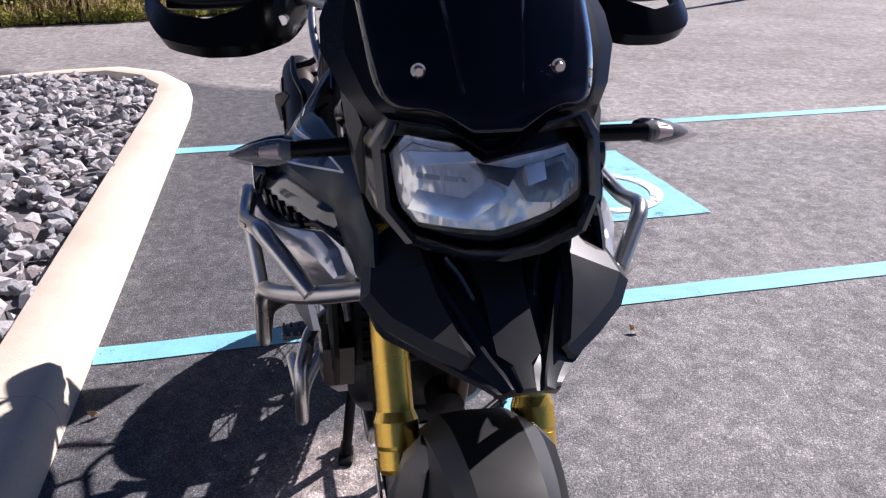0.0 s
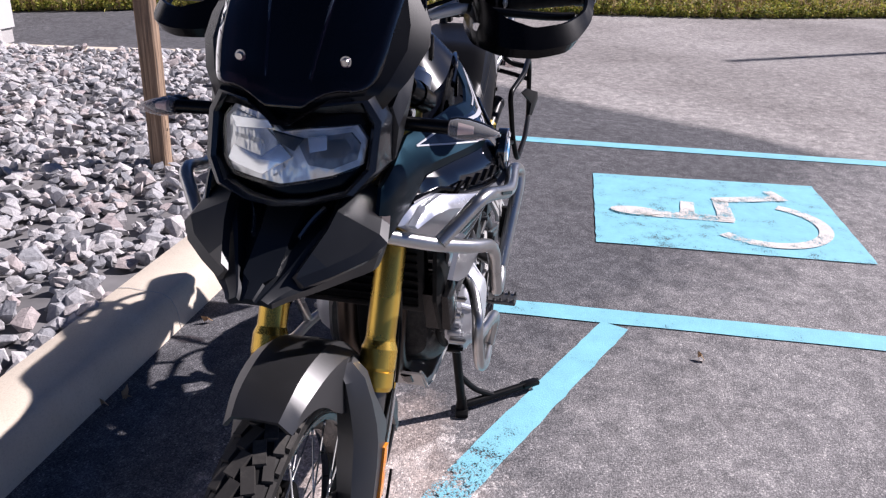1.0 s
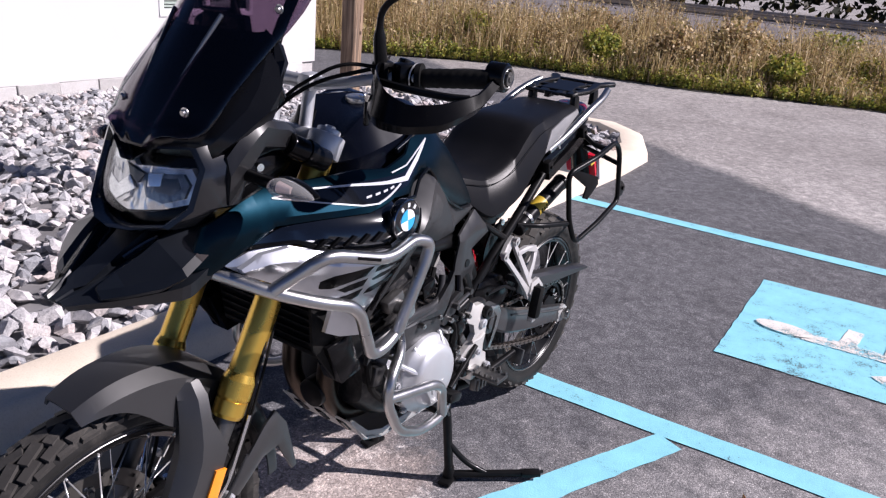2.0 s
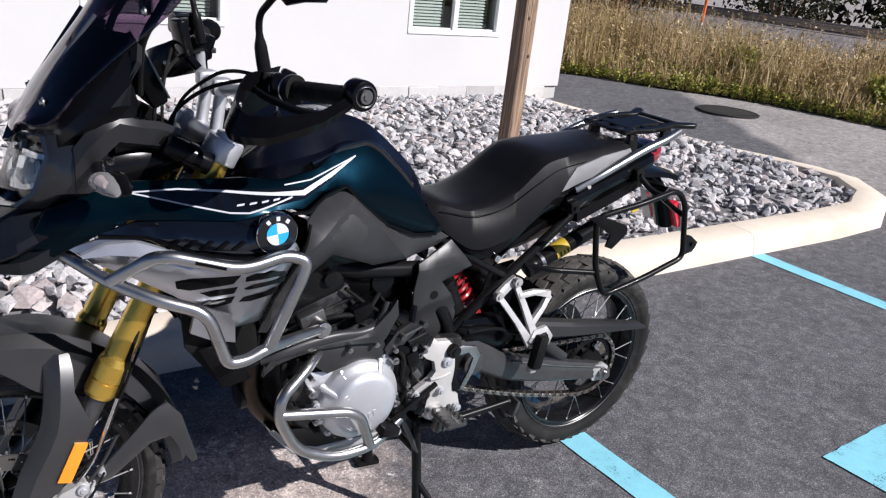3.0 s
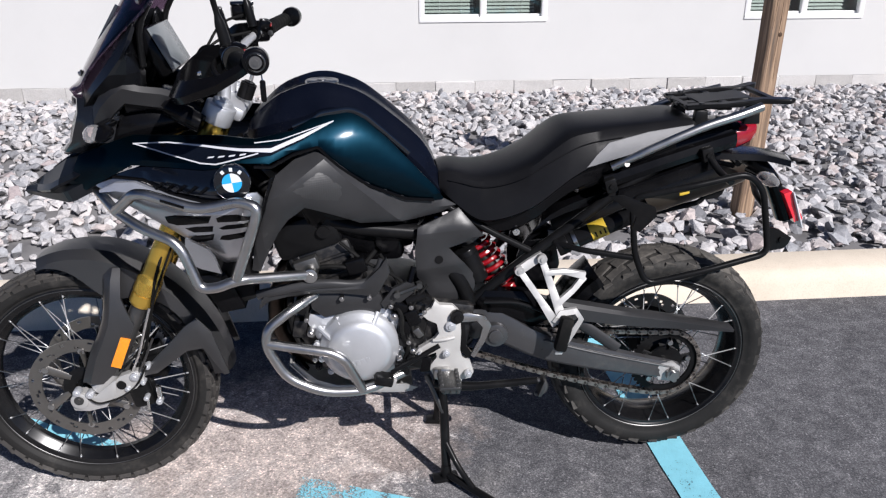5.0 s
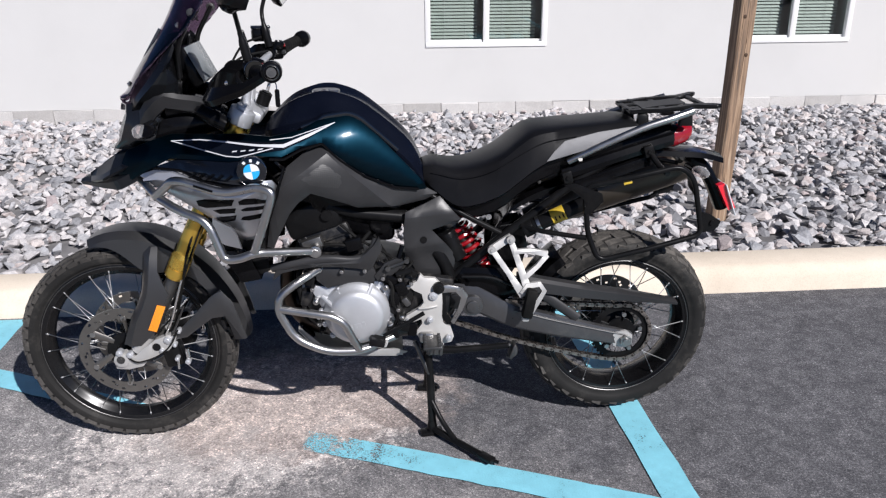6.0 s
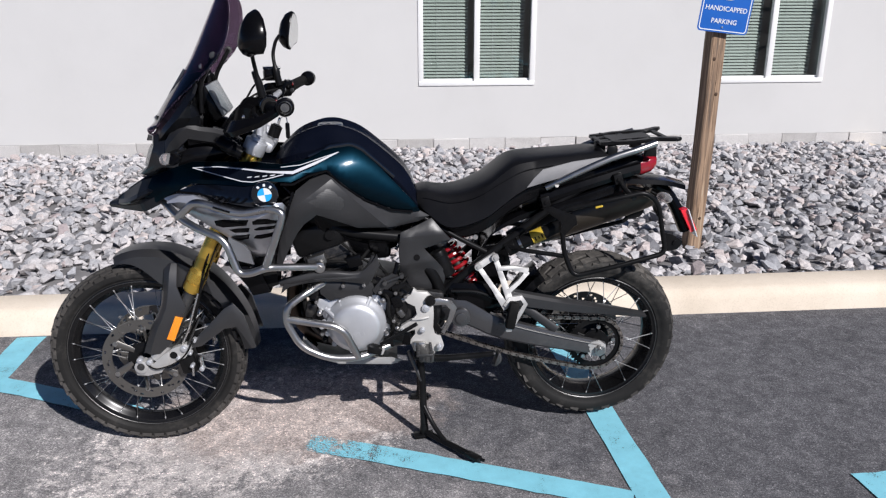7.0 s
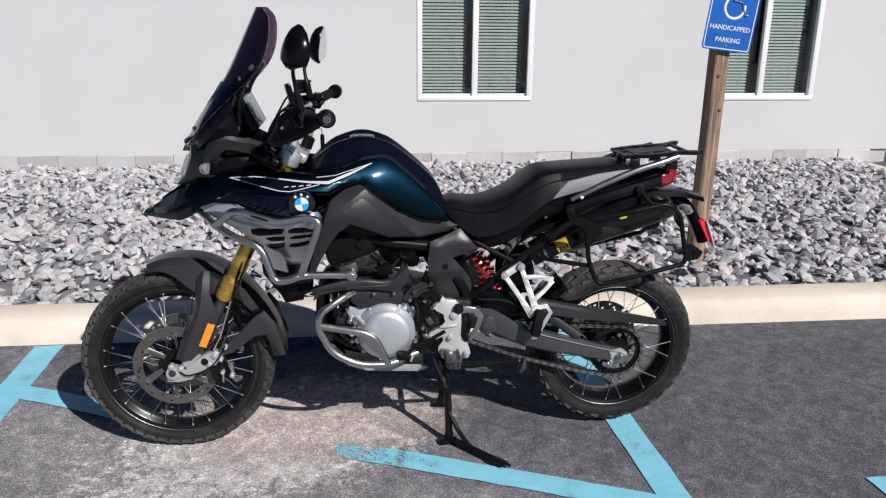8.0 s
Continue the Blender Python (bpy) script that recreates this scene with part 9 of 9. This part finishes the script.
# stands
def leg_set():
    root = part("centre_stand", rod((0.135, -0.135, 0.325), (0.135, 0.135, 0.325), 0.016, n=16), "black_metal", BIKE, "black steel centre stand resting on the asphalt")
    for s in (-1, 1):
        part("leg", tube([(0.140, s * 0.105, 0.325), (0.148, s * 0.122, 0.200), (0.152, s * 0.142, 0.030)], 0.0135, 0.06, 14), "black_metal", root)
        part("foot", joined(box((0.150, s * 0.145, 0.008), (0.075, 0.038, 0.014), 0.005, (0, 0, s * -8)), rod((0.152, s * 0.143, 0.012), (0.152, s * 0.142, 0.05), 0.019, 0.014, n=14)), "black_metal", root)
    part("brace", rod((0.146, -0.118, 0.215), (0.146, 0.118, 0.215), 0.010, n=12), "black_metal", root)
    part("tread_arm", tube([(0.152, -0.145, 0.022), (0.200, -0.200, 0.022), (0.300, -0.315, 0.024)], 0.0115, 0.04, 12), "black_metal", root)
    part("arm_gusset", tube([(0.150, -0.135, 0.125), (0.185, -0.175, 0.060), (0.222, -0.225, 0.026)], 0.009, 0.04, 10), "black_metal", root)
    part("tread_pad", joined(box((0.312, -0.330, 0.026), (0.030, 0.060, 0.014), 0.004, (0, 0, 42)), tube([(0.325, -0.342, 0.024), (0.350, -0.352, 0.020)], 0.006, 0.01, 8)), "black_metal", root)
    part("spring", tube([(0.10, -0.10, 0.33), (0.145, -0.125, 0.22)], 0.008, 0.01, 10), "dark_steel", root)


leg_set()
side = part("side_stand", tube([(0.120, -0.150, 0.335), (0.200, -0.165, 0.325), (0.330, -0.172, 0.335), (0.400, -0.176, 0.342)], 0.012, 0.05, 12, radii=[(0, 0.015), (0.5, 0.011), (1, 0.010)]), "black_metal", BIKE, "black side stand folded up")
part("foot", joined(box((0.410, -0.185, 0.330), (0.012, 0.045, 0.050), 0.004, (0, 18, 0)), tube([(0.395, -0.176, 0.345), (0.425, -0.180, 0.335), (0.420, -0.185, 0.310), (0.392, -0.185, 0.305)], 0.007, 0.012, 8)), "dark_steel", side)

# final drive
N = 42
teeth = []
for i in range(N * 4):
    r = 0.102 if i % 4 in (0, 1) else 0.0955
    teeth.append((r, 2 * math.pi * i / (N * 4)))
rings = []
for y in (-0.098, -0.092):
    rings.append([(RX + r * math.cos(t), y, RZ + r * math.sin(t)) for r, t in teeth])
inner = [[(RX + 0.078 * math.cos(t), y, RZ + 0.078 * math.sin(t)) for r, t in teeth] for y in (-0.092, -0.098)]
sprocket = part("rear_sprocket", loft([rings[0], rings[1], inner[0], inner[1], rings[0]], cap=False), "black_metal", BIKE, "black rear sprocket", 30)
arms = [rod((RX, -0.099, RZ), (RX, -0.090, RZ), 0.050, n=30)]
for k in range(5):
    t = 2 * math.pi * k / 5 + 0.2
    arms.append(tube([(RX + 0.045 * math.cos(t), -0.095, RZ + 0.045 * math.sin(t)), (RX + 0.082 * math.cos(t), -0.095, RZ + 0.082 * math.sin(t))], 0.012, 0.01, 8, flat=0.3))
part("sprocket_carrier", joined(*arms), "black_metal", sprocket)
for k in range(5):
    t = 2 * math.pi * k / 5 + 0.2
    p = (RX + 0.066 * math.cos(t), -0.098, RZ + 0.066 * math.sin(t))
    part("bolt", rod(p, (p[0], -0.108, p[2]), 0.008, n=6), "steel", sprocket)
part("front_sprocket", lathe([(0.038, -0.004), (0.038, 0.004), (0.0005, 0.004)], (0.195, -0.095, 0.445), 28), "dark_steel", BIKE)


def make_chain():
    c0, r0, c1, r1 = Vector((0.195, 0.445)), 0.040, Vector((RX, RZ)), 0.0995
    top0, top1 = c0 + Vector((0, r0)), c1 + Vector((-0.02, r1))
    bot1, bot0 = c1 + Vector((-0.03, -r1)), c0 + Vector((0.01, -r0))
    path = []
    def seg(a, b, sag):
        n = 60
        for i in range(n):
            t = i / n
            path.append(a * (1 - t) + b * t + Vector((0, -sag * 4 * t * (1 - t))))
    seg(top0, top1, 0.004)
    a0, a1 = math.atan2(top1.y - c1.y, top1.x - c1.x), math.atan2(bot1.y - c1.y, bot1.x - c1.x)
    for i in range(60):
        t = a0 + (a1 - a0) * i / 60 if a1 < a0 else a0 + (a1 - 2 * math.pi - a0) * i / 60
        path.append(c1 + Vector((math.cos(t), math.sin(t))) * r1)
    seg(bot1, bot0, 0.016)
    b0, b1 = math.atan2(bot0.y - c0.y, bot0.x - c0.x), math.atan2(top0.y - c0.y, top0.x - c0.x)
    for i in range(30):
        t = b0 + (b1 - 2 * math.pi - b0) * i / 30 if b1 > b0 else b0 + (b1 - b0) * i / 30
        path.append(c0 + Vector((math.cos(t), math.sin(t))) * r0)
    path.append(path[0])
    ln = [0.0]
    for p, q in zip(path, path[1:]):
        ln.append(ln[-1] + (q - p).length)
    pitch = ln[-1] / round(ln[-1] / 0.0159)
    def at(s):
        s %= ln[-1]
        return Vector((float(np.interp(s, ln, [p.x for p in path])), float(np.interp(s, ln, [p.y for p in path]))))
    meshes = []
    for off in (0.0095, 0.0072):
        sh = []
        for k in range(12):
            t = 2 * math.pi * k / 12
            x = 0.0074 * math.cos(t) + math.copysign(0.0078, math.cos(t))
            sh.append((x, 0.0070 * math.sin(t) * (0.86 if abs(math.cos(t)) < 0.4 else 1)))
        bm = joined(plate(sh, off - 0.001, off + 0.001), plate(sh, -off - 0.001, -off + 0.001), rod((0.008, -0.012, 0), (0.008, 0.012, 0), 0.0042, n=8))
        me = bpy.data.meshes.new("link")
        bm.to_mesh(me)
        bm.free()
        me.materials.append(MATS["chain_steel" if off > 0.009 else "chain_dark"])
        meshes.append(me)
    chain = part("drive_chain", lathe([(0.012, -0.002), (0.012, 0.002)], (0.195, -0.095, 0.445), 12), "chain_steel", BIKE, "worn steel drive chain")
    n = round(ln[-1] / pitch)
    for i in range(n):
        p, q = at(i * pitch), at((i + 1) * pitch)
        m = (p + q) / 2
        ob = new("link", meshes[i % 2])
        ob.parent = chain
        ob.location = (m.x, -0.095, m.y)
        ob.rotation_euler = (0, -math.atan2(q.y - p.y, q.x - p.x), 0)


make_chain()
